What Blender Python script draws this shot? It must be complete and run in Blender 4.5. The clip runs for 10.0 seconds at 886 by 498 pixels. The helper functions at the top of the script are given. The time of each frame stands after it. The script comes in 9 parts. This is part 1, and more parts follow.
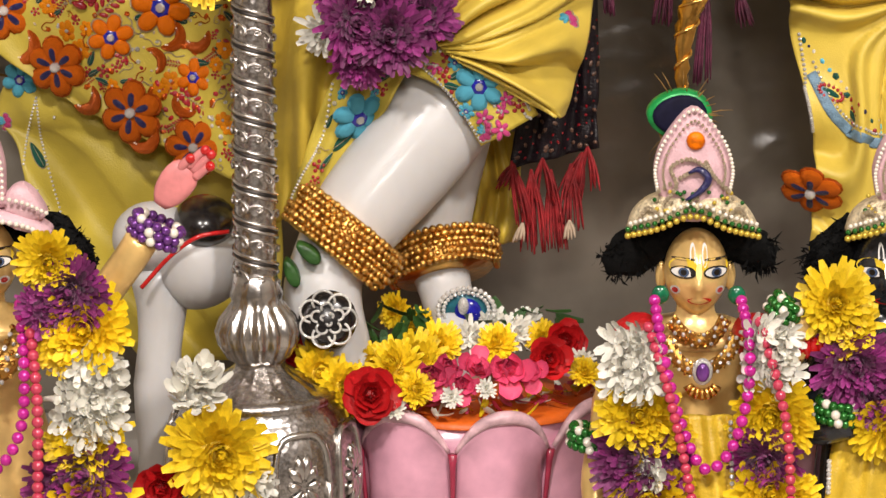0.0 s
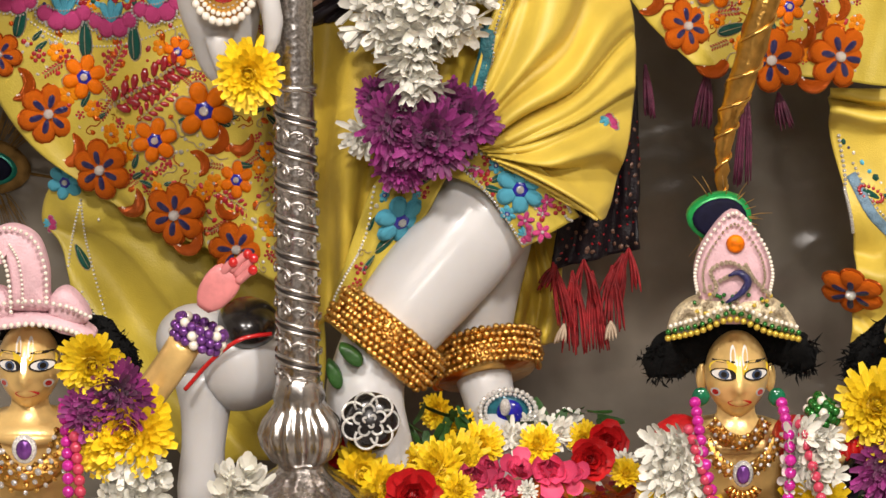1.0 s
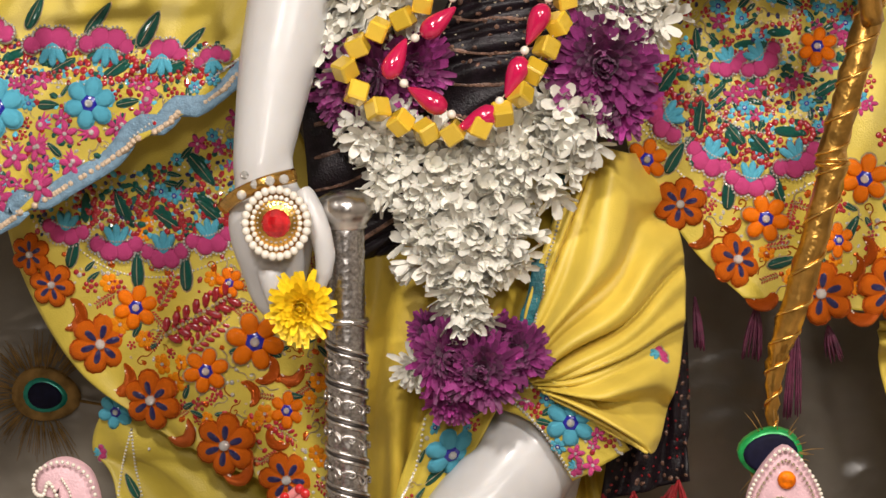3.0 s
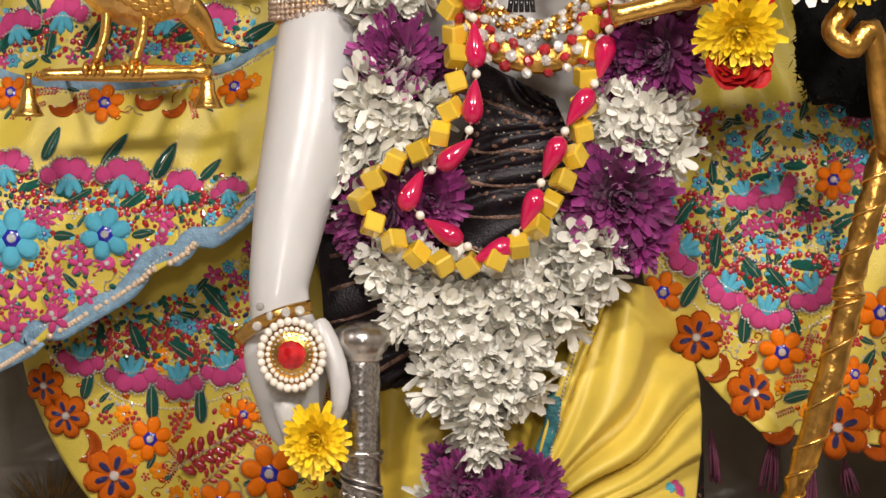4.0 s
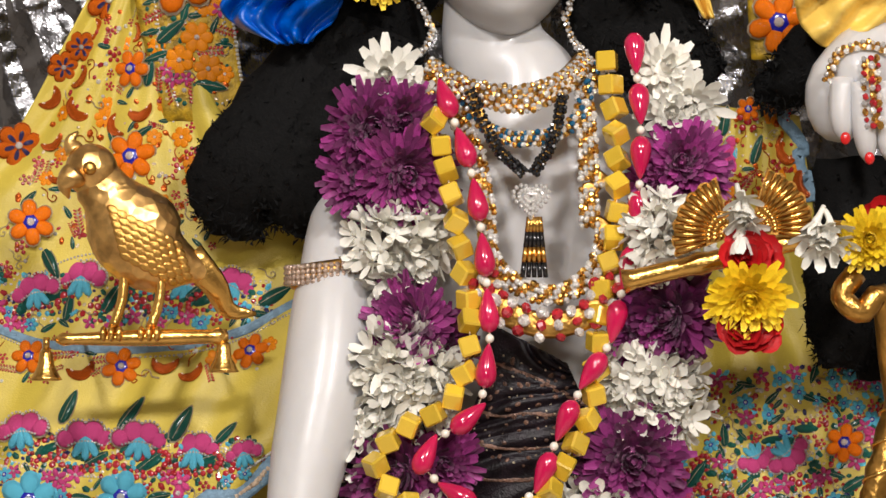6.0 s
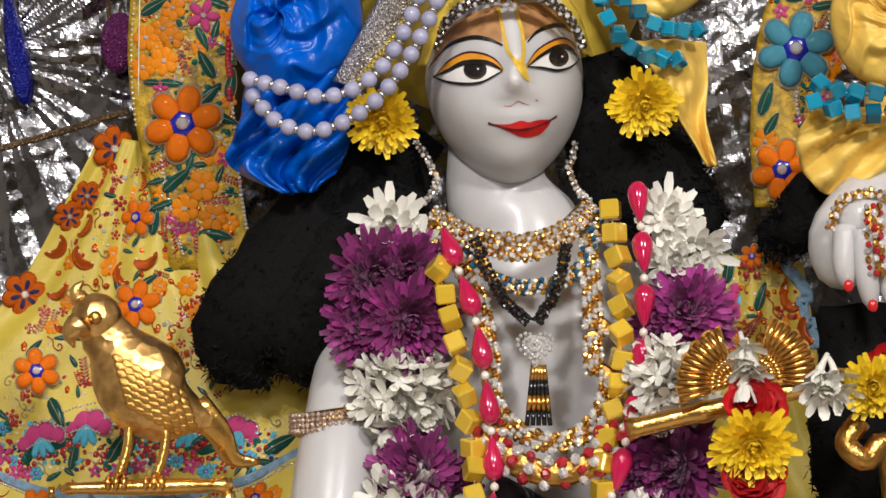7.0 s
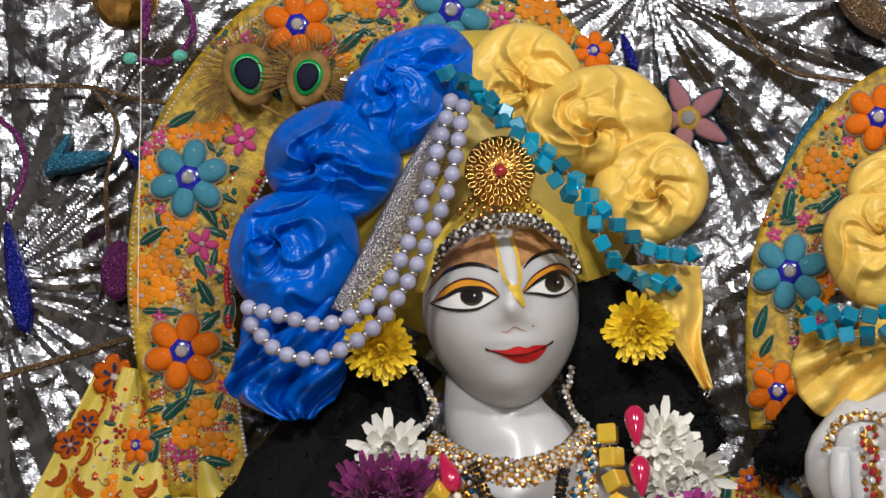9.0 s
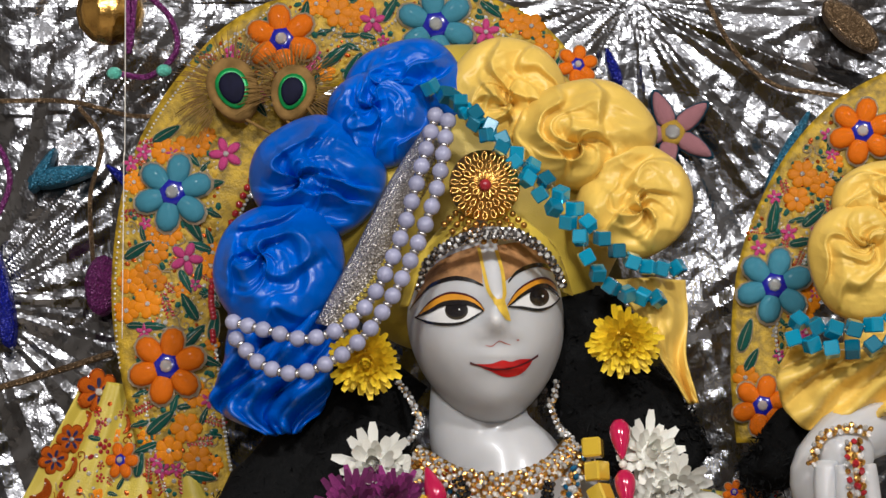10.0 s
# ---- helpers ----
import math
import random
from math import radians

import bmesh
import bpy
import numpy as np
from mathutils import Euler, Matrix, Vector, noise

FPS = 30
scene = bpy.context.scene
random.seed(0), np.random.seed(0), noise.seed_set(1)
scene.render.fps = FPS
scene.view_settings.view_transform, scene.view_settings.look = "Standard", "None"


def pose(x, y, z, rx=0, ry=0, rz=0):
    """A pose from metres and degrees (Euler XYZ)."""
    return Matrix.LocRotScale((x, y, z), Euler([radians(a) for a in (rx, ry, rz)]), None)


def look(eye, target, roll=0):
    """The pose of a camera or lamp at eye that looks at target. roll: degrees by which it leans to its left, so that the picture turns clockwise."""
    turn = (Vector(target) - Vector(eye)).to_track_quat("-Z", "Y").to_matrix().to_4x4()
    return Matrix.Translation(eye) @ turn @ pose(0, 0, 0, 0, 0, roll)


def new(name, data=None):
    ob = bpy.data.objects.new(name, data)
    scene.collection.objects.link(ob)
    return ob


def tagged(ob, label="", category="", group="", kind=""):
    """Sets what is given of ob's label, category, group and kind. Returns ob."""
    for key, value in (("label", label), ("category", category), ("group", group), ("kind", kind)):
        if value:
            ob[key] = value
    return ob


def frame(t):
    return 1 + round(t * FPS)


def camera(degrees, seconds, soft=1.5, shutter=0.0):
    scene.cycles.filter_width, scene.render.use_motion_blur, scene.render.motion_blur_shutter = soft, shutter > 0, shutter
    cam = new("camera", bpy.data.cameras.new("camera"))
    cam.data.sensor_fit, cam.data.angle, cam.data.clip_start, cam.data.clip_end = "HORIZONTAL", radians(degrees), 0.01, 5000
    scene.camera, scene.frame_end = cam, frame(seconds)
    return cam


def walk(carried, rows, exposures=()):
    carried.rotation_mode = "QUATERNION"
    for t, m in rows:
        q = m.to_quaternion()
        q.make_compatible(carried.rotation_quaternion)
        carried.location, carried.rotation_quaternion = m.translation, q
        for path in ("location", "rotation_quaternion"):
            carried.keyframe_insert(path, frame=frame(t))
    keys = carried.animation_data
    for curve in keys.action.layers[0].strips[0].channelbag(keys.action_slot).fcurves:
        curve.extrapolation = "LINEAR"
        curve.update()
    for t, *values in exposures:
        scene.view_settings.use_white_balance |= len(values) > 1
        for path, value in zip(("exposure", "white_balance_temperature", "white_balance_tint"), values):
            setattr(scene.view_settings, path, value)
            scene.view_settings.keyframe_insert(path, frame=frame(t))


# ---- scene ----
from mathutils.bvhtree import BVHTree

cam = camera(15.0, 10.0)
PATH = [
    (0, (0.0609, -3.0701, 0.7645), (0.04342, -0.12218, 0.20807), 0.274),
    (0.5, (0.0615, -3.0811, 0.777), (0.02668, -0.12707, 0.25502), 0.208),
    (1, (0.0671, -3.0836, 0.7823), (0.00615, -0.12317, 0.30051), 0.024),
    (1.5, (0.0648, -3.0938, 0.7906), (-0.00562, -0.12672, 0.35302), -0.005),
    (2, (0.0582, -3.102, 0.8036), (-0.01606, -0.12909, 0.40845), 0.004),
    (2.5, (0.0569, -3.0975, 0.8126), (-0.02757, -0.11939, 0.46079), 0.048),
    (2.7, (0.0564, -3.0933, 0.8155), (-0.03366, -0.1135, 0.47999), 0.034),
    (4, (0.0522, -3.0854, 0.8131), (-0.05459, -0.09318, 0.6248), 0.272),
    (4.5, (0.0559, -3.0966, 0.8148), (-0.05701, -0.10147, 0.68734), 0.336),
    (5, (0.0553, -3.1042, 0.821), (-0.06282, -0.10747, 0.7457), 0.298),
    (5.2, (0.0504, -3.1081, 0.821), (-0.06438, -0.11074, 0.76866), 0.259),
    (6.3, (0.0519, -3.1136, 0.8323), (-0.06971, -0.11676, 0.89509), 0.176),
    (6.5, (0.0559, -3.1125, 0.8348), (-0.07034, -0.11636, 0.91897), 0.159),
    (7, (0.0576, -3.1203, 0.8373), (-0.07074, -0.12711, 0.99255), 0.077),
    (7.5, (0.0592, -3.1322, 0.8485), (-0.07396, -0.14348, 1.07155), -0.096),
    (8, (0.0629, -3.1387, 0.8492), (-0.07693, -0.15521, 1.13096), -0.211),
    (8.5, (0.0671, -3.1454, 0.8491), (-0.07131, -0.16585, 1.17018), -0.320),
    (9, (0.0614, -3.1428, 0.8533), (-0.06606, -0.16476, 1.19206), -0.467),
    (9.5, (0.049, -3.1441, 0.8541), (-0.06401, -0.16605, 1.1982), -0.541),
    (10, (0.0594, -3.1414, 0.8502), (-0.05238, -0.16451, 1.2044), -0.588),
]
walk(cam, [(t, look(eye, target, roll)) for t, eye, target, roll in PATH],
     [(0.0, 0.48, 6450, 12), (2.5, 0.36, 6450, 11), (5.0, 0.22, 6300, 12), (6.4, 0.17, 6200, 12), (7.0, 0.00, 6100, 11), (8.0, -0.08, 5850, 9), (9.0, -0.16, 5850, 9), (10.0, -0.17, 5850, 9)])

# ---- world and lights ----
world = bpy.data.worlds.new("world")
scene.world = world
world.use_nodes = True
world.node_tree.nodes["Background"].inputs[0].default_value = (0.9, 0.93, 1.0, 1)
world.node_tree.nodes["Background"].inputs[1].default_value = 0.12


def area_lamp(name, eye, target, w, h, power, colour):
    data = bpy.data.lights.new(name, "AREA")
    data.shape, data.size, data.size_y, data.energy, data.color = "RECTANGLE", w, h, power, colour
    ob = new(name, data)
    ob.matrix_world = look(eye, target)
    return ob


# two unseen ceiling spots of the hall
area_lamp("hall_spot_lamp", (-0.7, -3.3, 2.85), (-0.1, 0.0, 0.6), 0.35, 0.25, 74, (1.0, 0.925, 0.85))
area_lamp("hall_spot_lamp", (1.4, -3.3, 2.85), (0.1, 0.0, 0.6), 0.35, 0.25, 82, (1.0, 0.925, 0.85))
# low front fill, added to lift the shading; no real lamp known there
area_lamp("hall_spot_lamp", (0.2, -5.4, 1.9), (0.0, 0.0, 0.4), 0.7, 0.4, 44, (1.0, 0.92, 0.84))


# ---- materials ----
def mat(name, colour, rough=0.5, metal=0.0, vary=0.15, scale=30.0, bump=0.0, bump_scale=200.0, coat=0.0, sheen=0.0, sss=0.0, second=None, spread=0.0, kind="noise", trans=0.0, spec=0.5, crease=0.0, island=0.0):
    m = bpy.data.materials.new(name)
    m.use_nodes = True
    n, l = m.node_tree.nodes, m.node_tree.links
    b = n["Principled BSDF"]
    co = n.new("ShaderNodeTexCoord")
    tex = n.new("ShaderNodeTexNoise")
    tex.inputs["Scale"].default_value, tex.inputs["Detail"].default_value = scale, 6
    l.new(co.outputs["Object"], tex.inputs["Vector"])
    ramp = n.new("ShaderNodeValToRGB")
    ramp.color_ramp.elements[0].position, ramp.color_ramp.elements[1].position = 0.35, 0.65
    dark = second or tuple(c * (1 - vary) for c in colour)
    ramp.color_ramp.elements[0].color = (*dark, 1)
    ramp.color_ramp.elements[1].color = (*tuple(min(1, c * (1 + vary * 0.6)) for c in colour), 1)
    l.new(tex.outputs["Fac"], ramp.inputs["Fac"])
    out = ramp.outputs["Color"]
    if spread:
        info = n.new("ShaderNodeObjectInfo")
        hsv = n.new("ShaderNodeHueSaturation")
        rng = n.new("ShaderNodeMapRange")
        rng.inputs["To Min"].default_value, rng.inputs["To Max"].default_value = 1 - spread, 1 + spread
        l.new(info.outputs["Random"], rng.inputs["Value"])
        l.new(rng.outputs["Result"], hsv.inputs["Value"])
        l.new(out, hsv.inputs["Color"])
        out = hsv.outputs["Color"]
    if island:
        geo, tone, span = n.new("ShaderNodeNewGeometry"), n.new("ShaderNodeHueSaturation"), n.new("ShaderNodeMapRange")
        span.inputs["To Min"].default_value, span.inputs["To Max"].default_value = 1 - island, 1 + island
        l.new(geo.outputs["Random Per Island"], span.inputs["Value"])
        l.new(span.outputs["Result"], tone.inputs["Value"])
        l.new(out, tone.inputs["Color"])
        out = tone.outputs["Color"]
    l.new(out, b.inputs["Base Color"])
    b.inputs["Roughness"].default_value, b.inputs["Metallic"].default_value = rough, metal
    b.inputs["Coat Weight"].default_value, b.inputs["Sheen Weight"].default_value = coat, sheen
    b.inputs["Coat Roughness"].default_value = 0.12
    b.inputs["Subsurface Weight"].default_value = sss
    b.inputs["Subsurface Radius"].default_value = (0.01, 0.008, 0.006)
    b.inputs["Specular IOR Level"].default_value = spec
    b.inputs["Transmission Weight"].default_value = trans
    if bump:
        bn = n.new("ShaderNodeBump")
        bt = n.new("ShaderNodeTexVoronoi" if kind == "voronoi" else "ShaderNodeTexWave" if kind == "wave" else "ShaderNodeTexNoise")
        bt.inputs["Scale"].default_value = bump_scale
        l.new(co.outputs["Object"], bt.inputs["Vector"])
        bn.inputs["Strength"].default_value, bn.inputs["Distance"].default_value = bump, 0.002
        l.new(bt.outputs["Distance" if kind == "voronoi" else "Fac"], bn.inputs["Height"])
        l.new(bn.outputs["Normal"], b.inputs["Normal"])
        if crease:
            cn, ct = n.new("ShaderNodeBump"), n.new("ShaderNodeTexNoise")
            ct.noise_type = "RIDGED_MULTIFRACTAL"
            ct.inputs["Scale"].default_value, ct.inputs["Detail"].default_value, ct.inputs["Distortion"].default_value = 16, 3, 0.6
            l.new(co.outputs["Object"], ct.inputs["Vector"])
            l.new(ct.outputs["Fac"], cn.inputs["Height"])
            cn.inputs["Strength"].default_value, cn.inputs["Distance"].default_value = crease, 0.004
            l.new(cn.outputs["Normal"], bn.inputs["Normal"])
    return m


MARBLE = mat("white marble", (0.56, 0.552, 0.545), 0.36, 0, 0.07, 9, 0.03, 40, coat=0.14, sss=0.5)
MARBLE.node_tree.nodes["Principled BSDF"].inputs["Subsurface Scale"].default_value = 1.4
YELLOW = mat("yellow silk", (0.66, 0.49, 0.07), 0.42, 0, 0.16, 14, 0.25, 900, sheen=0.04, crease=0.5)
OCHRE = mat("old gold silk", (0.60, 0.43, 0.045), 0.45, 0, 0.25, 12, 0.25, 900, sheen=0.04, crease=0.5)
LIME = mat("lime yellow silk", (0.54, 0.42, 0.052), 0.45, 0, 0.2, 10, 0.3, 700, sheen=0.04, crease=0.6)
TURBAN_Y = mat("pale gold satin", (0.80, 0.54, 0.105), 0.36, 0, 0.10, 18, 0.12, 500, spec=0.4, crease=0.15)
TURBAN_B = mat("royal blue satin", (0.0, 0.098, 0.52), 0.30, 0, 0.2, 18, 0.12, 500, spec=0.40, crease=0.15)
SILVER = mat("embossed silver", (0.62, 0.59, 0.56), 0.26, 1, 0.3, 60, 0.15, 220)
# darker speckles in the silver set off the bright relief
SILVER_MOTTLED = mat("chased mottled silver", (0.55, 0.52, 0.50), 0.27, 1, 0.3, 380, 0.25, 150, second=(0.30, 0.28, 0.26), kind="voronoi")
SILVER_DARK = mat("blackened silver", (0.10, 0.09, 0.085), 0.45, 1, 0.3, 80)
FOIL = mat("crinkled silver foil", (0.26, 0.26, 0.27), 0.20, 1, 0.25, 6, 0.35, 110)
PLASTIC = mat("taupe wall behind clear plastic", (0.21, 0.185, 0.15), 0.22, 0, 0.35, 5, 0.6, 30, coat=1.0, crease=1.6)
HAIR = mat("black wool hair", (0.004, 0.004, 0.004), 0.8, 0, 0.3, 200, 0.5, 400, spec=0.12)
DARK = mat("black brown brocade", (0.010, 0.006, 0.009), 0.4, 0, 0.5, 90, 0.4, 500, spec=0.3)
BROCADE = mat("brown gold brocade border", (0.17, 0.09, 0.06), 0.4, 0.2, 0.6, 260, 0.5, 500)
GOLD = mat("polished gold", (0.80, 0.47, 0.12), 0.24, 1, 0.2, 40, 0.25, 300)
GOLD_CAST = mat("cast gold with feather relief", (0.86, 0.50, 0.17), 0.34, 1, 0.4, 60, 0.8, 90, kind="voronoi")
GOLD_DIM = mat("wrapped gold foil", (0.62, 0.34, 0.08), 0.3, 1, 0.35, 50, 0.7, 120)
BRASS = mat("brass", (0.80, 0.54, 0.20), 0.28, 0.35, 0.2, 30, 0.1, 200)
PINK = mat("pink painted lotus", (0.66, 0.33, 0.43), 0.24, 0, 0.22, 22, 0.1, 90, coat=0.4)
ROSE_TRIM = mat("crimson painted vein", (0.38, 0.03, 0.07), 0.35, 0, 0.2, 40, coat=0.3)
ROOM = mat("cream plaster", (0.38, 0.35, 0.31), 0.8, 0, 0.12, 3, 0.1, 60)
FLOOR = mat("beige stone floor", (0.5, 0.44, 0.37), 0.35, 0, 0.2, 4)
ORANGE = mat("orange embroidery", (0.72, 0.145, 0.006), 0.6, 0, 0.3, 300, 0.8, 900, spec=0.12, spread=0.12)
ORANGE_SEQ = mat("copper orange sequins", (0.60, 0.11, 0.006), 0.22, 0.6, 0.6, 900, 0.5, 420, kind="voronoi", spread=0.15)
NAVY = mat("navy satin stitch", (0.010, 0.010, 0.085), 0.3, 0, 0.3, 300, 0.6, 700, coat=0.3)
COBALT = mat("cobalt enamel", (0.01, 0.012, 0.30), 0.2, 0, 0.3, 200, coat=0.5)
SKY = mat("sky blue embroidery", (0.11, 0.46, 0.62), 0.5, 0, 0.3, 200, 0.6, 700, spec=0.15, spread=0.15)
GREEN = mat("dark green embroidery", (0.006, 0.085, 0.062), 0.35, 0, 0.3, 200, 0.6, 700, coat=0.2, spec=0.22, spread=0.2)
MAGENTA = mat("magenta embroidery", (0.60, 0.07, 0.23), 0.5, 0, 0.35, 200, 0.6, 700, spec=0.15, spread=0.15)
CRIMSON = mat("crimson stones", (0.33, 0.012, 0.02), 0.2, 0, 0.3, 200, coat=0.6, spread=0.2)
STONE = mat("rhinestone", (0.88, 0.86, 0.82), 0.07, 0.55, 0.3, 700, 0.6, 900, spread=0.3)
THREAD = mat("pale gold zari thread", (0.72, 0.60, 0.42), 0.35, 0.6, 0.35, 600, 0.8, 900)
TRIM_BLUE = mat("grey blue ribbon", (0.16, 0.27, 0.37), 0.5, 0, 0.25, 150, 0.6, 600)
PEARL = mat("pearl", (0.78, 0.72, 0.62), 0.2, 0, 0.1, 100, coat=0.6)
FELT = mat("amber velvet", (0.50, 0.30, 0.02), 0.6, 0, 0.35, 60, 0.5, 600)


# ---- building helpers ----
def lerp(a, b, t):
    return tuple(x + (y - x) * t for x, y in zip(a, b))


def smooth(points, n):
    """A Catmull-Rom curve through the points, n steps along it."""
    pts = [Vector(p) for p in points]
    pts = [pts[0] * 2 - pts[1]] + pts + [pts[-1] * 2 - pts[-2]]
    out, last = [], len(pts) - 3
    for i in range(n + 1):
        s = min(i / n * last, last - 1e-6)
        k, t = int(s), s - int(s)
        a, b, c, d = pts[k:k + 4]
        out.append(0.5 * ((2 * b) + (c - a) * t + (2 * a - 5 * b + 4 * c - d) * t * t + (3 * b - a - 3 * c + d) * t ** 3))
    return out


def tube(bm, pts, radii, seg=14, flat=1.0, side=(0, 1, 0)):
    """A closed tube along pts; flat squeezes it along side."""
    pts = [Vector(p) for p in pts]
    n, rings = len(pts), []
    if not hasattr(radii, "__len__"):
        radii = [radii] * n
    side = Vector(side)
    for i, p in enumerate(pts):
        d = (pts[min(i + 1, n - 1)] - pts[max(i - 1, 0)]).normalized()
        a = side - d * side.dot(d)
        a = a.normalized() if a.length > 1e-5 else d.orthogonal().normalized()
        b = d.cross(a)
        rings.append([bm.verts.new(p + a * (math.cos(k / seg * math.tau) * radii[i] * flat) + b * (math.sin(k / seg * math.tau) * radii[i])) for k in range(seg)])
    for r, q in zip(rings, rings[1:]):
        for k in range(seg):
            bm.faces.new((r[k], r[(k + 1) % seg], q[(k + 1) % seg], q[k]))
    bm.faces.new(rings[0][::-1])
    bm.faces.new(rings[-1])
    return bm


def lathe(bm, profile, base, top, seg=32, wave=None):
    """Turns (radius, height share) round the line from base to top; wave(angle, share) scales the radius."""
    base, top = Vector(base), Vector(top)
    d = top - base
    a = d.normalized().cross(Vector((0, 1, 0)))
    a = a.normalized() if a.length > 1e-4 else Vector((1, 0, 0))
    b = d.normalized().cross(a)
    rings = []
    for r, h in profile:
        c = base + d * h
        rings.append([bm.verts.new(c + (a * math.cos(k / seg * math.tau) + b * math.sin(k / seg * math.tau)) * r * (wave(k / seg * math.tau, h) if wave else 1)) for k in range(seg)])
    for r, q in zip(rings, rings[1:]):
        for k in range(seg):
            bm.faces.new((r[k], r[(k + 1) % seg], q[(k + 1) % seg], q[k]))
    bm.faces.new(rings[0][::-1])
    bm.faces.new(rings[-1])
    return bm


def ball(bm, centre, size, u=20, v=12, turn=None):
    """An ellipsoid with half-axes size."""
    m = Matrix.Translation(centre) @ (turn.to_4x4() if turn else Matrix()) @ Matrix.Diagonal((*size, 1))
    return bmesh.ops.create_uvsphere(bm, u_segments=u, v_segments=v, radius=1, matrix=m)["verts"]


def sheet(bm, left, right, nu, nv, fold):
    """A cloth between two edge curves, top to bottom; fold(u, v) moves it towards the viewer."""
    a, b = smooth(left, nv), smooth(right, nv)
    grid = []
    for j in range(nv + 1):
        row = []
        for i in range(nu + 1):
            p = a[j].lerp(b[j], i / nu)
            p.y -= fold(i / nu, j / nv)
            row.append(bm.verts.new(p))
        grid.append(row)
    for j in range(nv):
        for i in range(nu):
            bm.faces.new((grid[j][i], grid[j + 1][i], grid[j + 1][i + 1], grid[j][i + 1]))
    return bm


def folds(seed, n, depth, slant=0.0, fine=0.3):
    """Soft irregular pleats: n across, depth in metres."""
    rng = random.Random(seed)
    ph = [rng.uniform(0, 6.28) for _ in range(4)]

    def f(u, v):
        x = u + slant * v
        s = math.sin(x * n * 6.28 + ph[0] + 1.2 * math.sin(v * 3 + ph[1]))
        s2 = math.sin(x * n * 2.3 * 6.28 + ph[2] + 2 * math.sin(v * 4.4 + ph[3]))
        k = noise.noise(Vector((u * 5, v * 5, seed)))
        return depth * (abs(s) ** 0.7 * (1 if s > 0 else -1) * (0.7 + 0.5 * k) + fine * s2 + 0.5 * k)
    return f


def saw(s, drop=0.14):
    """A layered fold: a slow rise and a steep fall."""
    s -= math.floor(s)
    if s < 1 - drop:
        return (s / (1 - drop)) ** 1.4
    t = (s - 1 + drop) / drop
    return 1 - t * t * (3 - 2 * t)


def settle(ob):
    """World place of an object by its parents' plain locations."""
    p = Vector()
    while ob is not None:
        p += ob.location
        ob = ob.parent
    return p


def thing(name, at, label, category, group="", kind=""):
    ob = new(name)
    ob.location, ob.empty_display_size = at, 0.02
    return tagged(ob, label, category, group, kind)


def finish(bm, name, material, shade=True, thick=0.0, soften=0, recalc=True):
    if recalc:
        bmesh.ops.recalc_face_normals(bm, faces=bm.faces)
    me = bpy.data.meshes.new(name)
    bm.to_mesh(me)
    bm.free()
    for m in material if hasattr(material, "__len__") else (material,):
        me.materials.append(m)
    if shade:
        for p in me.polygons:
            p.use_smooth = True
    return me


def part(name, bm, material, parent=None, label="", shade=True, thick=0.0, soften=0, recalc=True):
    """Links a bmesh, made in world places, as one mesh under its thing."""
    if parent is not None:
        bmesh.ops.translate(bm, verts=bm.verts, vec=-settle(parent))
    ob = new(name, finish(bm, name, material, shade, recalc=recalc))
    ob.parent = parent
    if soften:
        s = ob.modifiers.new("soft", "SUBSURF")
        s.levels = s.render_levels = soften
    if thick:
        s = ob.modifiers.new("thick", "SOLIDIFY")
        s.thickness, s.offset = thick, 0
    return tagged(ob, label)


def piece(name, mesh, place, parent, turn=None, size=1.0, label=""):
    """One more object on a shared mesh, at a world place under its thing."""
    ob = new(name, mesh)
    ob.parent = parent
    size = (size,) * 3 if not hasattr(size, "__len__") else size
    ob.matrix_basis = Matrix.LocRotScale(Vector(place) - settle(parent), turn, size)
    return tagged(ob, label)


def structure(name, bm, material, label, category, thick=0.0, shade=False):
    return tagged(part(name, bm, material, None, label, shade, thick), "", category, "", "structure")


def box(bm, lo, hi):
    m = Matrix.Translation([(a + b) / 2 for a, b in zip(lo, hi)]) @ Matrix.Diagonal((*[b - a for a, b in zip(lo, hi)], 1))
    bmesh.ops.create_cube(bm, size=1, matrix=m)
    return bm


def bvh_of(bm):
    bm.normal_update()
    bm.faces.ensure_lookup_table()
    return BVHTree.FromBMesh(bm)


def facing(normal, spin=0.0):
    """The turn that lays local z along the normal."""
    return (Vector(normal).to_track_quat("Z", "Y").to_matrix() @ Matrix.Rotation(spin, 3, "Z")).to_quaternion()


def B():
    return bmesh.new()


# ---- the room: unseen shell, added to enclose the altar and bounce light ----
structure("floor", box(B(), (-3, -6, -1.1), (3, 1.0, -1.0)), FLOOR, "beige polished stone floor of the hall", "floor")
structure("wall_north", box(B(), (-3, 0.5, -1.0), (3, 0.65, 3.0)), ROOM, "plain cream plaster wall behind the altar", "wall")
structure("wall_south", box(B(), (-3, -6.1, -1.0), (3, -6.0, 3.0)), ROOM, "assumed plain cream plaster wall of the unseen hall", "wall")
structure("wall_west", box(B(), (-3.1, -6.1, -1.0), (-3.0, 0.65, 3.0)), ROOM, "assumed plain cream plaster side wall, out of view", "wall")
structure("wall_east", box(B(), (3.0, -6.1, -1.0), (3.1, 0.65, 3.0)), ROOM, "assumed plain cream plaster side wall, out of view", "wall")
structure("ceiling", box(B(), (-3.1, -6.1, 3.0), (3.1, 0.65, 3.1)), ROOM, "assumed plain plaster ceiling, out of view", "ceiling")
structure("altar_platform", box(B(), (-1.2, -0.6, -1.0), (1.2, 0.5, -0.06)), ROOM, "stone altar platform under the statues", "platform")


# crumpled foil curtain above, clear plastic over the taupe wall below
FOLD_R = random.Random(5)
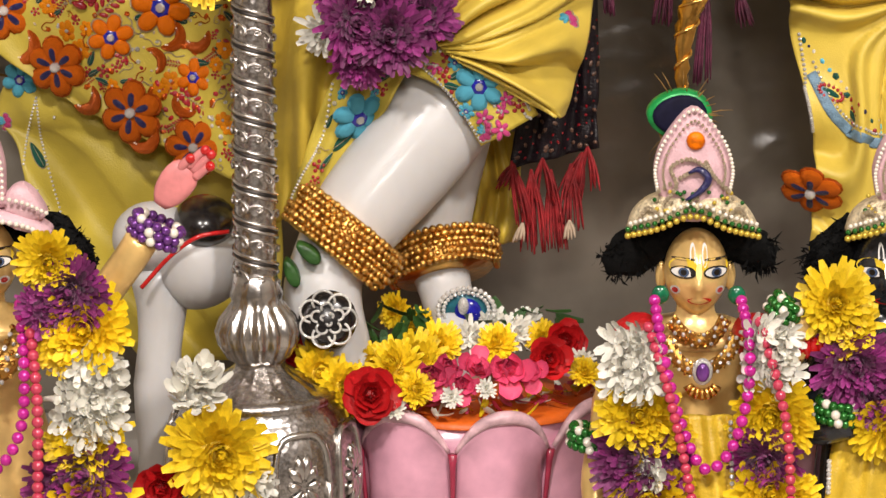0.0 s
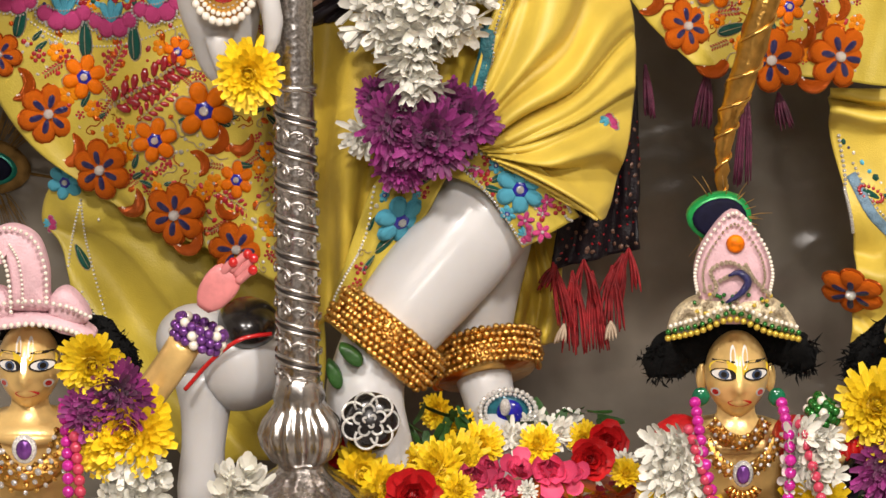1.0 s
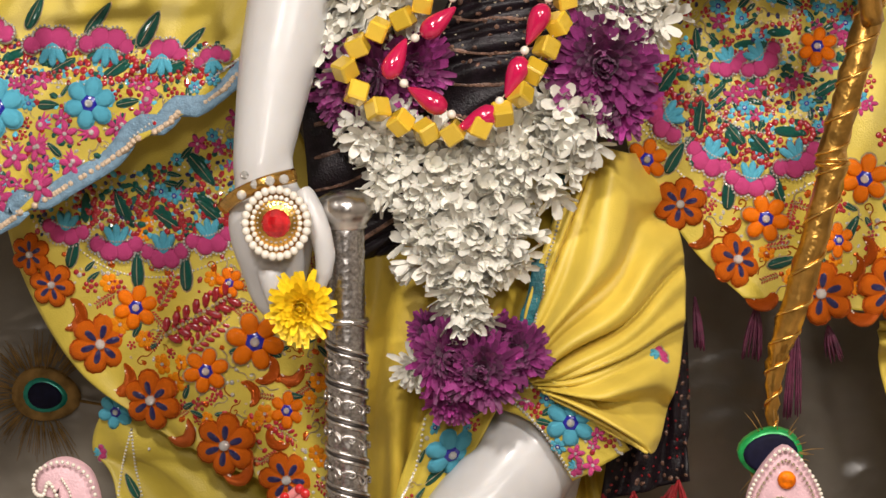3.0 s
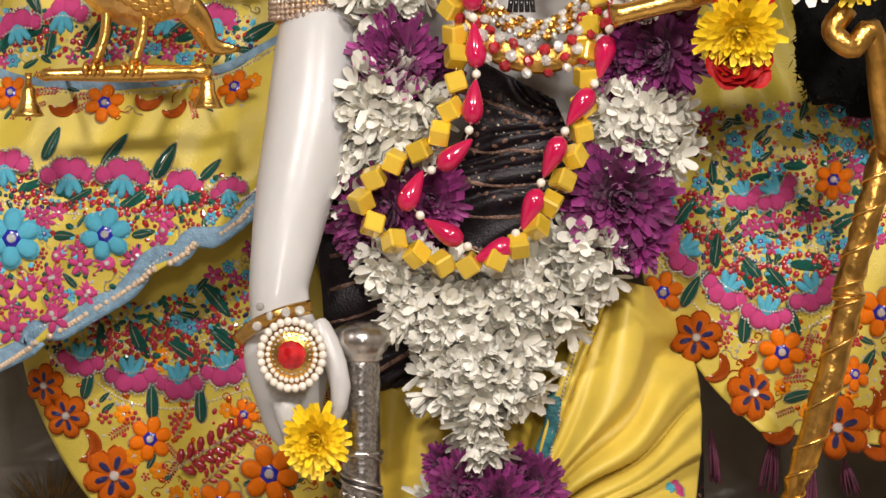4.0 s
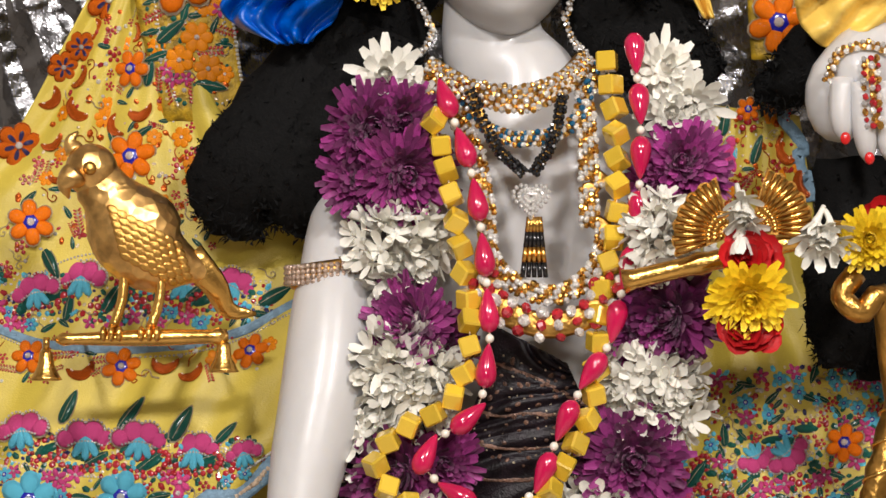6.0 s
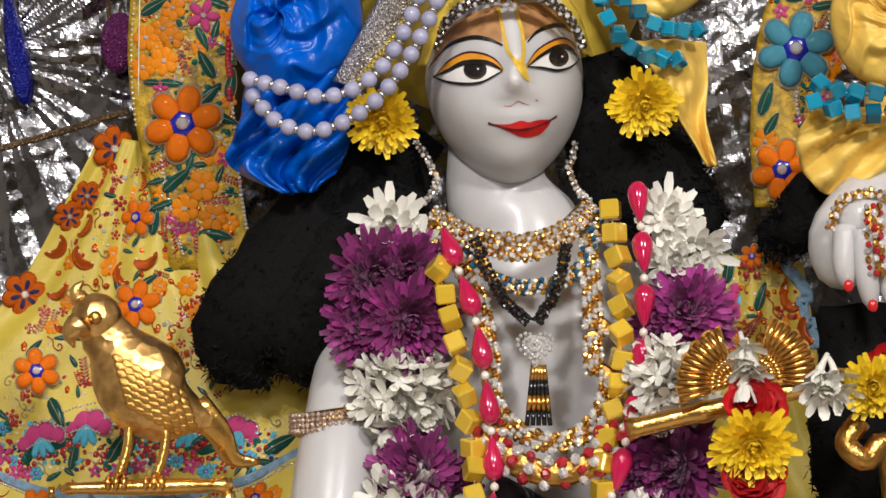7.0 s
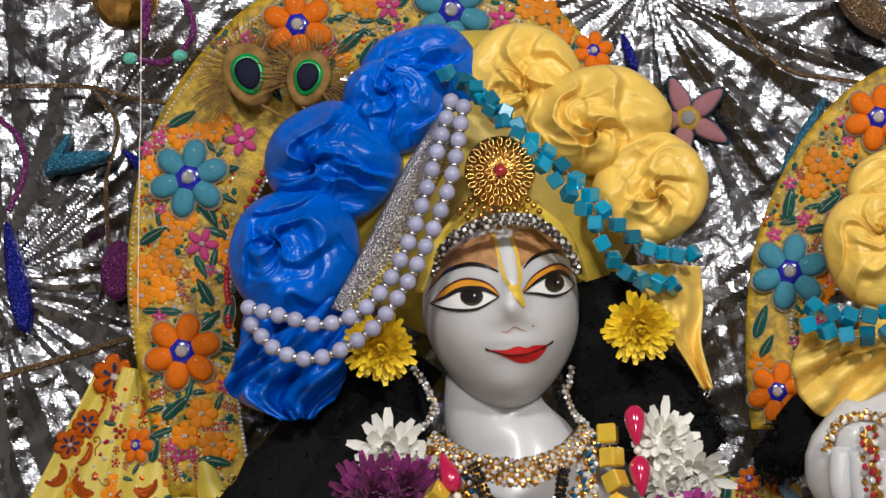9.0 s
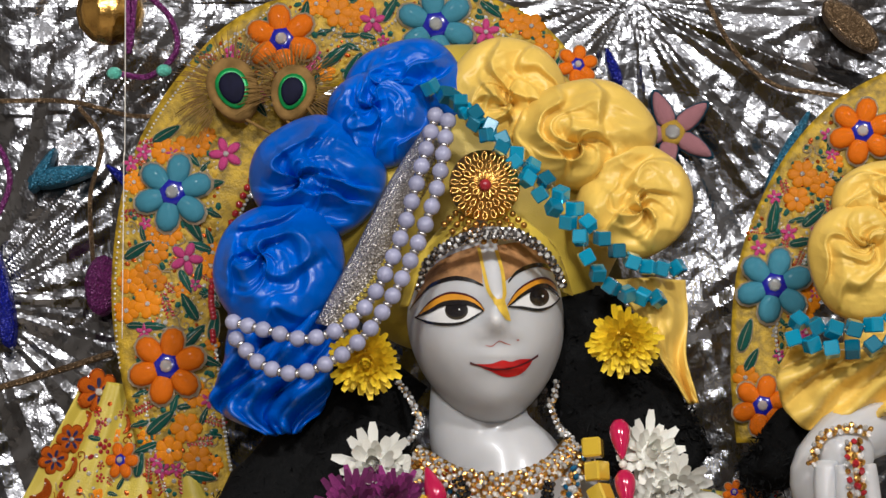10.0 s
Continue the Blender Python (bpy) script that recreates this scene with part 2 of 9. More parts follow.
HEIGHTS = [[FOLD_R.uniform(-1, 1) for _ in range(67)] for _ in range(67)]


def facets(x, y):
    """Flat facets with straight creases: random heights joined over triangles."""
    i, j = math.floor(x), math.floor(y)
    fx, fy = x - i, y - j
    a, b, c, d = HEIGHTS[i % 67][j % 67], HEIGHTS[(i + 1) % 67][j % 67], HEIGHTS[i % 67][(j + 1) % 67], HEIGHTS[(i + 1) % 67][(j + 1) % 67]
    return a + fx * (b - a) + fy * (d - b) if fx > fy else a + fy * (c - a) + fx * (d - c)


def crinkle(u, v):
    """Crumpled foil: broad facets, pleats that run out from two pinned points, small dents."""
    x, z = -0.75 + 1.5 * u, 1.75 - 1.13 * v
    w = noise.noise(Vector((x * 5, z * 5, 0.3)))
    w2 = noise.noise(Vector((x * 5, z * 5, 9.3)))
    h = 0.0065 * facets(x * 13 + z * 6 + 0.9 * w, z * 15 - x * 7 + 0.9 * w2)
    for k, (px, pz) in enumerate(((-0.56, 1.20), (0.13, 1.52))):
        d, a = math.hypot(x - px, z - pz), math.atan2(z - pz, x - px)
        h += 0.0085 * min(1, d * 4) * math.exp(-d * 2.2) * facets(a * 11 + 0.5 * w + 7 * k, d * 9 + w2)
    h += 0.0016 * facets(x * 52 - z * 31 + 2 * w, z * 40 + x * 22 + 2 * w2)
    h += 0.0003 * facets(x * 120 + z * 60 + w, z * 150 - x * 30)
    return h


foil = structure("backdrop_foil", sheet(B(), [(-0.75, 0.33, 1.75), (-0.75, 0.33, 1.2), (-0.75, 0.33, 0.62)], [(0.75, 0.33, 1.75), (0.75, 0.33, 1.2), (0.75, 0.33, 0.62)], 540, 420, crinkle),
                 FOIL, "crumpled silver foil sheet hung behind the statues", "foil backdrop")
structure("backdrop_plastic", sheet(B(), [(-0.8, 0.36, 0.75), (-0.8, 0.36, -0.06)], [(0.8, 0.36, 0.75), (0.8, 0.36, -0.06)], 240, 160, lambda u, v: crinkle(u, v) * 0.35),
          PLASTIC, "taupe wall panel wrapped in clear plastic", "backdrop", 0.002, True)


# ---- small shared shapes, laid on cloth (local z looks out) ----
EYE = Vector((0.057, -3.10, 0.82))


def spot(tree, x, z):
    """Where the line of sight to (x, 0, z) meets a surface."""
    d = (Vector((x, 0, z)) - EYE).normalized()
    p, n, _, _ = tree.ray_cast(EYE, d)
    if p is None:
        p, n, _, _ = tree.find_nearest(Vector((x, 0.03, z)))
    if n.y > 0:
        n = -n
    return p, n


def pillow(bm, outline, height, index, edge=0.0):
    """A padded patch: outline points round a centre, puffed up to height."""
    n = len(outline)
    c = sum((Vector((x, y, 0)) for x, y in outline), Vector()) / n
    rings = []
    for s, h in ((1.0, -0.02), (1.0, edge + height * 0.25), (0.82, edge + height * 0.75), (0.45, edge + height)):
        rings.append([bm.verts.new((c.x + (x - c.x) * s, c.y + (y - c.y) * s, h)) for x, y in outline])
    fs = []
    for r, q in zip(rings, rings[1:]):
        for k in range(n):
            fs.append(bm.faces.new((r[k], r[(k + 1) % n], q[(k + 1) % n], q[k])))
    fs.append(bm.faces.new(rings[-1]))
    for f in fs:
        f.material_index = index


def petal_outline(a, r0, r1, w, n=10, tip=0.0):
    """A rounded petal from radius r0 to r1 at the angle a; tip sharpens its end."""
    out = []
    for k in range(n):
        t = k / n * math.tau
        s = 0.5 - 0.5 * math.cos(t)
        x = r0 + (r1 - r0) * s
        y = math.sin(t) * w * (1 - tip * s) * (0.75 + 0.4 * s * (1 - tip))
        out.append((x * math.cos(a) - y * math.sin(a), x * math.sin(a) + y * math.cos(a)))
    return out


def disc_outline(x, y, r, n=10):
    return [(x + r * math.cos(k / n * math.tau), y + r * math.sin(k / n * math.tau)) for k in range(n)]


def stitched(name, petals, inner, n=6, pw=0.3, mats=(), fill=0.34, outline=True, sharp=0.0):
    """An embroidered flower: petals, inner drops or an inner disc, a stone in the middle, a thread edge."""
    bm = B()
    for k in range(n):
        a = k / n * math.tau + 0.3
        if outline:
            pillow(bm, petal_outline(a, 0.04, 1.05, pw * 1.14, 12, sharp), 0.08, 3)
        pillow(bm, petal_outline(a, 0.10, 0.98, pw, 12, sharp), 0.24, 0, 0.04)
        if inner == "drops":
            pillow(bm, petal_outline(a, 0.16, 0.74, 0.15, 8), 0.14, 1, 0.17)
    if inner == "disc":
        pillow(bm, disc_outline(0, 0, fill, 14), 0.12, 1, 0.17)
    pillow(bm, disc_outline(0, 0, 0.17, 8), 0.16, 2, 0.26)
    me = finish(bm, name, mats, recalc=True)
    return me


PAD_O = mat("padded orange satin", (0.74, 0.16, 0.0), 0.42, 0, 0.5, 120, 0.4, 500, coat=0.05, spec=0.14, spread=0.15)
PAD_S = mat("padded sky satin", (0.07, 0.27, 0.36), 0.40, 0, 0.5, 120, 0.4, 500, coat=0.05, spec=0.14, spread=0.12)
FL_EDGE = stitched("edge flower", 6, "drops", 6, 0.36, (ORANGE, NAVY, STONE, ORANGE_SEQ))
FL_ORANGE = stitched("orange flower", 5, "disc", 6, 0.31, (PAD_O, COBALT, STONE, THREAD))
FL_SKY = stitched("sky flower", 6, "disc", 6, 0.30, (PAD_S, COBALT, STONE, THREAD))
FL_BLUE = stitched("blue flower", 6, "disc", 6, 0.32, (SKY, COBALT, STONE, SKY))
FL_PINK = stitched("pink flower", 5, "none", 5, 0.34, (MAGENTA, NAVY, STONE, THREAD), sharp=0.3)
bm = B()
for k in range(6):
    pillow(bm, petal_outline(k / 6 * math.tau, 0.05, 1.0, 0.4, 8), 0.14, 0)
pillow(bm, disc_outline(0, 0, 0.17, 8), 0.15, 1, 0.14)
FL_TINY = finish(bm, "tiny flower", (mat("amber stitched petals", (0.66, 0.21, 0.002), 0.5, 0, 0.5, 300, spec=0.15, spread=0.2), STONE))
bm = B()
pillow(bm, petal_outline(0, -1, 1, 0.62, 14, 0.6), 0.06, 1)
pillow(bm, petal_outline(0, -0.92, 0.92, 0.52, 14, 0.6), 0.15, 0, 0.04)
tube(bm, [(-0.8, 0, 0.2), (0.0, 0.02, 0.22), (0.7, 0, 0.18)], [0.02, 0.03, 0.01], 5)
for f in bm.faces[-12:]:
    f.material_index = 1
LEAF = finish(bm, "stitched leaf", (GREEN, THREAD))
def seed_beads(bm, points, r, index, lift=0.16):
    """Small faceted stones along a line of (x, y)."""
    n0 = len(bm.faces)
    for x, y in points:
        bmesh.ops.create_icosphere(bm, subdivisions=1, radius=r, matrix=Matrix.Translation((x, y, lift)))
    bm.faces.ensure_lookup_table()
    for f in bm.faces[n0:]:
        f.material_index = index


bm = B()
LOBES = [(-0.66, 0.10, 0.30), (-0.25, -0.14, 0.36), (0.25, -0.14, 0.36), (0.66, 0.10, 0.30)]
for x, y, r in LOBES:
    pillow(bm, disc_outline(x, y, r * 1.16, 12), 0.06, 1)
    pillow(bm, disc_outline(x, y, r, 12), 0.18, 0, 0.05)
for k in range(3):
    pillow(bm, petal_outline(math.pi / 2 + (k - 1) * 0.5, 0.0, 0.85, 0.15, 8), 0.12, 2, 0.12)
for x, y, r in LOBES:
    out = math.atan2(y - 0.5, x)
    seed_beads(bm, [(x + math.cos(out + q * 0.36) * r * 1.14, y + math.sin(out + q * 0.36) * r * 1.14) for q in range(-3, 4)], 0.055, 3)
seed_beads(bm, [(-0.55 + 0.11 * q, 0.36 - 0.16 * math.cos((q - 5) * 0.3)) for q in range(11)], 0.05, 3, 0.22)
SCALLOP = finish(bm, "stitched scallop", (MAGENTA, THREAD, SKY, STONE), recalc=True)
bm = B()
pillow(bm, petal_outline(0, -0.72, 0.72, 0.34, 12, 0.4), 0.12, 0)
RING = [(math.cos(k / 16 * math.tau), math.sin(k / 16 * math.tau) * 0.46) for k in range(16)]
for k, (x, y) in enumerate(RING):
    pillow(bm, disc_outline(x, y, 0.15, 6), 0.12, 1)
seed_beads(bm, [(x * 1.22, y * 1.45) for x, y in RING], 0.055, 2, 0.05)
STONE_LEAF = finish(bm, "stone ringed leaf", (GREEN, CRIMSON, THREAD))
bm = B()
tube(bm, smooth([(-0.9, 0.30, 0.05), (-0.6, -0.2, 0.1), (0.0, -0.48, 0.12), (0.6, -0.2, 0.1), (0.9, 0.30, 0.05)], 18), [0.06 + 0.30 * math.sin(math.pi * k / 18) ** 0.8 for k in range(19)], 8, 0.5, (0, 0, 1))
seed_beads(bm, [(0.62 * math.cos(a), 0.18 + 0.42 * math.sin(a)) for a in (3.3, 3.6, 3.9, 4.2, 4.5, 4.8, 5.1, 5.4, 5.7, 6.0)], 0.07, 1, 0.14)
SWIRL = finish(bm, "sequin crescent", (ORANGE_SEQ, PEARL))
bm = B()
for k in range(5):
    pillow(bm, petal_outline(math.pi / 2 + (k - 2) * 0.42, 0.0, 0.95, 0.17, 8, 0.6), 0.14, 0)
pillow(bm, disc_outline(0, -0.05, 0.42, 10), 0.18, 0, 0.02)
seed_beads(bm, [(0, 0.0)], 0.2, 1, 0.2)
TULIP = finish(bm, "pink tulip", (MAGENTA, STONE))
bm = B()
for k in range(7):
    for sd in (-1, 1):
        x = -0.85 + k * 0.28
        pillow(bm, petal_outline(sd * 0.9, 0.03, 0.42, 0.10, 7), 0.10, 0)
        bmesh.ops.translate(bm, verts=bm.verts[-28:], vec=(x, 0.02 * sd, 0))
seed_beads(bm, [(-0.95 + 0.12 * k, 0) for k in range(17)], 0.05, 1, 0.08)
SPRIG = finish(bm, "beaded sprig", (CRIMSON, THREAD))
bm = B()
for x, y, r in ((0, 0, 0.34), (0.6, 0.25, 0.28), (-0.55, 0.3, 0.3), (0.1, 0.7, 0.26), (0.45, -0.5, 0.26), (-0.4, -0.5, 0.28)):
    pillow(bm, disc_outline(x, y, r, 8), 0.2, 0)
BUDS = finish(bm, "stone cluster", (CRIMSON,))
bm = B()
ball(bm, (0, 0, 0.2), (1, 1, 0.6), 8, 5)
GEM = finish(bm, "gem", (STONE,))
GEM_RED = GEM.copy()
GEM_RED.materials.clear()
GEM_RED.materials.append(CRIMSON)
bm = B()
tube(bm, smooth([(-1, -0.3, 0.05), (-0.4, 0.1, 0.07), (0.2, 0.0, 0.08), (0.7, 0.4, 0.07), (0.4, 0.8, 0.06), (0.05, 0.55, 0.05), (0.3, 0.4, 0.05)], 20), 0.06, 5)
CURL = finish(bm, "thread curl", (ORANGE_SEQ,))
CURL_T = CURL.copy()
CURL_T.materials.clear()
CURL_T.materials.append(THREAD)
GEM_TAN = GEM.copy()
GEM_TAN.materials.clear()
GEM_TAN.materials.append(mat("tan twisted cord", (0.62, 0.47, 0.33), 0.5, 0, 0.3, 400, 0.6, 900))
GEM_SEAM = GEM.copy()
GEM_SEAM.materials.clear()
GEM_SEAM.materials.append(mat("slate blue stitching", (0.06, 0.13, 0.25), 0.5, 0, 0.3, 300))


def lay(where, name, mesh, px, places, lift=0.0):
    """Pieces of one kind on a garment: places of (x, z, size factor, spin in degrees)."""
    t, tree = where
    for x, z, k, spin in places:
        p, n = spot(tree, x, z)
        s = px * k * 0.00052
        piece(name, mesh, p + n * (0.001 + lift), t, facing(n, radians(spin)), (s, s, s * 0.8))


def fill(where, corners, n, seed, kinds, keep=0.003):
    """Small motifs between the large ones, inside a four-cornered field (x, z each)."""
    t, tree = where
    base = next((o for o in t.children if o.name.startswith(("cloth", "panel"))), t)
    rng = random.Random(seed)
    taken = [(settle(o).x, settle(o).z, o.scale.x * 0.9) for o in t.children_recursive if o.scale.x < 0.3]
    a, b, c, d = [Vector(p) for p in corners]
    for _ in range(n * 9):
        u, v = rng.random(), rng.random()
        q = a.lerp(b, u).lerp(d.lerp(c, u), v)
        p, nn = spot(tree, q.x, q.y)
        if any((p.x - x) ** 2 + (p.z - z) ** 2 < (r + keep * 0.5) ** 2 for x, z, r in taken):
            continue
        name, mesh, px = rng.choice(kinds)
        s = px * rng.uniform(0.75, 1.2) * 0.00052
        piece(name, mesh, p + nn * 0.001, base, facing(nn, rng.uniform(0, 6.28)), (s, s, s * 0.8))
        taken.append((p.x, p.z, s * 0.8))
        n -= 1
        if n <= 0:
            break


def sprinkle(where, corners, n, seed, kinds, keep=0.0045):
    """Tiny stones too small to count, strewn over a field; one joined layer for each kind (material, half size)."""
    t, tree = where
    rng, layers, taken = random.Random(seed), [B() for _ in kinds], []
    a, b, c, d = [Vector(p) for p in corners]
    for _ in range(n * 3):
        u, v = rng.random(), rng.random()
        q = a.lerp(b, u).lerp(d.lerp(c, u), v)
        if any((q.x - x) ** 2 + (q.y - y) ** 2 < keep * keep for x, y in taken):
            continue
        taken.append((q.x, q.y))
        p, nn = spot(tree, q.x, q.y)
        k = rng.randrange(len(kinds))
        r = kinds[k][1] * rng.uniform(0.7, 1.2) * 0.00052
        m = Matrix.LocRotScale(p + nn * 0.0008, facing(nn, rng.uniform(0, 6.28)), (r * rng.uniform(1, 1.7), r, r * 0.7))
        bmesh.ops.create_icosphere(layers[k], subdivisions=1, radius=1, matrix=m)
        if len(taken) >= n:
            break
    for bm, (m, _) in zip(layers, kinds):
        tagged(part("stone_scatter", bm, m, t, shade=False), kind="stuff")


def beading(where, name, points, mesh, step, px):
    """A line of small stones on a garment, stitched as one strip; points of (x, z)."""
    t, tree = where
    path = smooth([(x, 0, z) for x, z in points], 60)
    total = sum((b - a).length for a, b in zip(path, path[1:]))
    n, bm = max(2, int(total / (step * 0.00052))), B()
    for k in range(n + 1):
        s = k / n * 60
        i = min(59, int(s))
        q = path[i].lerp(path[i + 1], s - i)
        p, nn = spot(tree, q.x, q.z)
        m = Matrix.LocRotScale(p + nn * 0.0012, facing(nn), (px * 0.00052,) * 3)
        bmesh.ops.create_uvsphere(bm, u_segments=6, v_segments=4, radius=1, matrix=m)
    tagged(part(name, bm, mesh.materials[0], t), kind="stuff")


def ribbon(where, name, points, px, material, lift=0.002):
    """A flat band stitched along a line on a garment."""
    t, tree = where
    pts = []
    for q in smooth([(x, 0, z) for x, z in points], 50):
        p, n = spot(tree, q.x, q.z)
        pts.append(p + n * lift)
    bm = B()
    tube(bm, pts, px * 0.00052, 10, 0.14)
    part(name, bm, material, t)


# ---- the large marble statue ----
big = B()
L = lambda a, b, n=10: smooth([a, b], n)
tube(big, smooth([(-0.0234, 0.020, 1.1271), (-0.0285, 0.020, 1.0472), (-0.0073, 0.020, 1.0235), (0.0005, 0.030, 0.9818)], 12), [0.0458, 0.0458, 0.0458, 0.0458, 0.0458, 0.0469, 0.0474, 0.0495, 0.0547, 0.0615, 0.0703, 0.0781, 0.0808], 28, 0.8)
tube(big, smooth([(0.0004, 0.030, 1.0162), (0.0114, 0.020, 0.8603), (-0.0010, 0.030, 0.6932), (-0.0108, 0.030, 0.5773), (-0.0239, 0.050, 0.4521)], 14),
     [0.0625, 0.1068, 0.1355, 0.1250, 0.1068, 0.0938, 0.0860, 0.0834, 0.0860, 0.0938, 0.1042, 0.1068, 0.1042, 0.0938, 0.0625], 28, 0.5)
tube(big, smooth([(-0.1258, 0.020, 0.9654), (-0.1605, -0.010, 0.8962), (-0.1684, -0.050, 0.8284), (-0.1745, -0.080, 0.7420), (-0.1895, -0.110, 0.6570), (-0.1991, -0.130, 0.5878), (-0.1996, -0.135, 0.5631)], 24),
     [0.0208, 0.0292, 0.0313, 0.0313, 0.0313, 0.0313, 0.0323, 0.0333, 0.0349, 0.0370, 0.0386, 0.0396, 0.0396, 0.0386, 0.0370, 0.0354, 0.0333, 0.0313, 0.0292, 0.0276, 0.0261, 0.0250, 0.0240, 0.0240, 0.0240], 26)
tube(big, smooth([(-0.1941, -0.135, 0.5857), (-0.1929, -0.140, 0.5485), (-0.1881, -0.140, 0.5084), (-0.1852, -0.130, 0.4669), (-0.1750, -0.120, 0.4353)], 14), [0.0245, 0.0245, 0.0287, 0.0323, 0.0365, 0.0380, 0.0375, 0.0354, 0.0323, 0.0287, 0.0261, 0.0219, 0.0167, 0.0115, 0.0052], 20, 0.6)
tube(big, smooth([(-0.1627, -0.155, 0.5649), (-0.1448, -0.165, 0.5260), (-0.1414, -0.165, 0.4962), (-0.1503, -0.160, 0.4706)], 10), [0.0104, 0.0115, 0.0115, 0.0109, 0.0104, 0.0099, 0.0094, 0.0089, 0.0078, 0.0063, 0.0031], 14)
for k in range(3):
    tube(big, smooth([(-0.1896, -0.165, 0.4960), (-0.1848, -0.165, 0.4710), (-0.1733, -0.155, 0.4448)], 6), [0.0125, 0.0125, 0.0115, 0.0104, 0.0094, 0.0073, 0.0031], 10)
tube(big, smooth([(0.0302, 0.000, 0.3363), (0.0377, -0.030, 0.3129), (-0.0310, -0.060, 0.2304), (-0.0588, -0.075, 0.1887), (-0.0651, -0.085, 0.1541), (-0.0477, -0.100, 0.1103), (-0.0319, -0.115, 0.0773)], 24),
     [0.0547, 0.0537, 0.0526, 0.0521, 0.0511, 0.0500, 0.0485, 0.0469, 0.0448, 0.0422, 0.0396, 0.0370, 0.0354, 0.0349, 0.0354, 0.0365, 0.0359, 0.0344, 0.0323, 0.0302, 0.0281, 0.0261, 0.0229, 0.0167, 0.0063], 28, 0.9)
tube(big, smooth([(0.0503, 0.040, 0.3069), (0.0350, 0.030, 0.2014), (0.0460, 0.000, 0.1427), (0.0595, -0.040, 0.1031), (0.0727, -0.060, 0.0704)], 12), [0.0417, 0.0391, 0.0365, 0.0339, 0.0302, 0.0271, 0.0250, 0.0240, 0.0250, 0.0261, 0.0250, 0.0208, 0.0073], 22)
# head: a smooth egg with a low nose, cheeks, lips and chin, turned a little aside
head_at = Vector((-0.0194, 0.000, 1.1546))
HX, HY, HZ = 0.0735, 0.088, 0.0969
face_bm = B()
ball(face_bm, head_at, (HX, HY, HZ), 80, 64)


def bulge(v, x, z, wx, wz, h):
    return h * math.exp(-((v.co.x - x) / wx) ** 2 - ((v.co.z - z) / wz) ** 2)


for v in face_bm.verts:
    d = (v.co - head_at)
    jaw = max(0.0, -d.z / HZ)
    v.co.x = head_at.x + d.x * (1 - 0.20 * jaw * jaw) + 0.004 * jaw
    if d.y < 0:
        nose = bulge(v, -0.0050, 1.1677, 0.0104, 0.0135, 0.015) + bulge(v, -0.0068, 1.1454, 0.0099, 0.0104, 0.020) + bulge(v, -0.0089, 1.1945, 0.0083, 0.0219, 0.005)
        wings = bulge(v, -0.0202, 1.1360, 0.0063, 0.0052, 0.004) + bulge(v, 0.0090, 1.1367, 0.0063, 0.0052, 0.004)
        lips = bulge(v, -0.0029, 1.1156, 0.0234, 0.0047, 0.004) + bulge(v, -0.0019, 1.1060, 0.0177, 0.0047, 0.005) - bulge(v, -0.0019, 1.1113, 0.0250, 0.0021, 0.002)
        chin = bulge(v, -0.0049, 1.0748, 0.0234, 0.0156, 0.007)
        cheeks = bulge(v, -0.0590, 1.1205, 0.0250, 0.0261, 0.005) + bulge(v, 0.0327, 1.1247, 0.0188, 0.0261, 0.004)
        sockets = -bulge(v, -0.0533, 1.1683, 0.0313, 0.0125, 0.004) - bulge(v, 0.0243, 1.1780, 0.0250, 0.0125, 0.004)
        v.co.y -= nose + wings + lips + chin + cheeks + sockets
face_tree = bvh_of(face_bm)


def region(up, low, index, lift=0.0005, n=28, m=6):
    """A field of paint on the face between two curves of (x, z)."""
    a, b = smooth([(x, 0, z) for x, z in up], n), smooth([(x, 0, z) for x, z in low], n)
    rows = []
    for p, q in zip(a, b):
        row = []
        for k in range(m + 1):
            c = p.lerp(q, k / m)
            hit, nn = spot(face_tree, c.x, c.z)
            row.append(face_bm.verts.new(hit + nn * lift))
        rows.append(row)
    for r, q in zip(rows, rows[1:]):
        for k in range(m):
            face_bm.faces.new((r[k], r[k + 1], q[k + 1], q[k])).material_index = index


def line(points, widths, index, lift, way=(0, 1)):
    """A painted line with its half width at each point, in metres; way is the side it widens to."""
    region([(x + way[0] * w, z + way[1] * w) for (x, z), w in zip(points, widths)], [(x - way[0] * w, z - way[1] * w) for (x, z), w in zip(points, widths)], index, lift, 28, 3)


def dot(x, z, rx, rz, index, lift):
    """An oval of paint."""
    rim = [(math.cos(k / 10 * math.pi), math.sin(k / 10 * math.pi)) for k in range(11)]
    region([(x - rx * c, z + rz * t) for c, t in rim], [(x - rx * c, z - rz * t) for c, t in rim], index, lift, 20, 6)


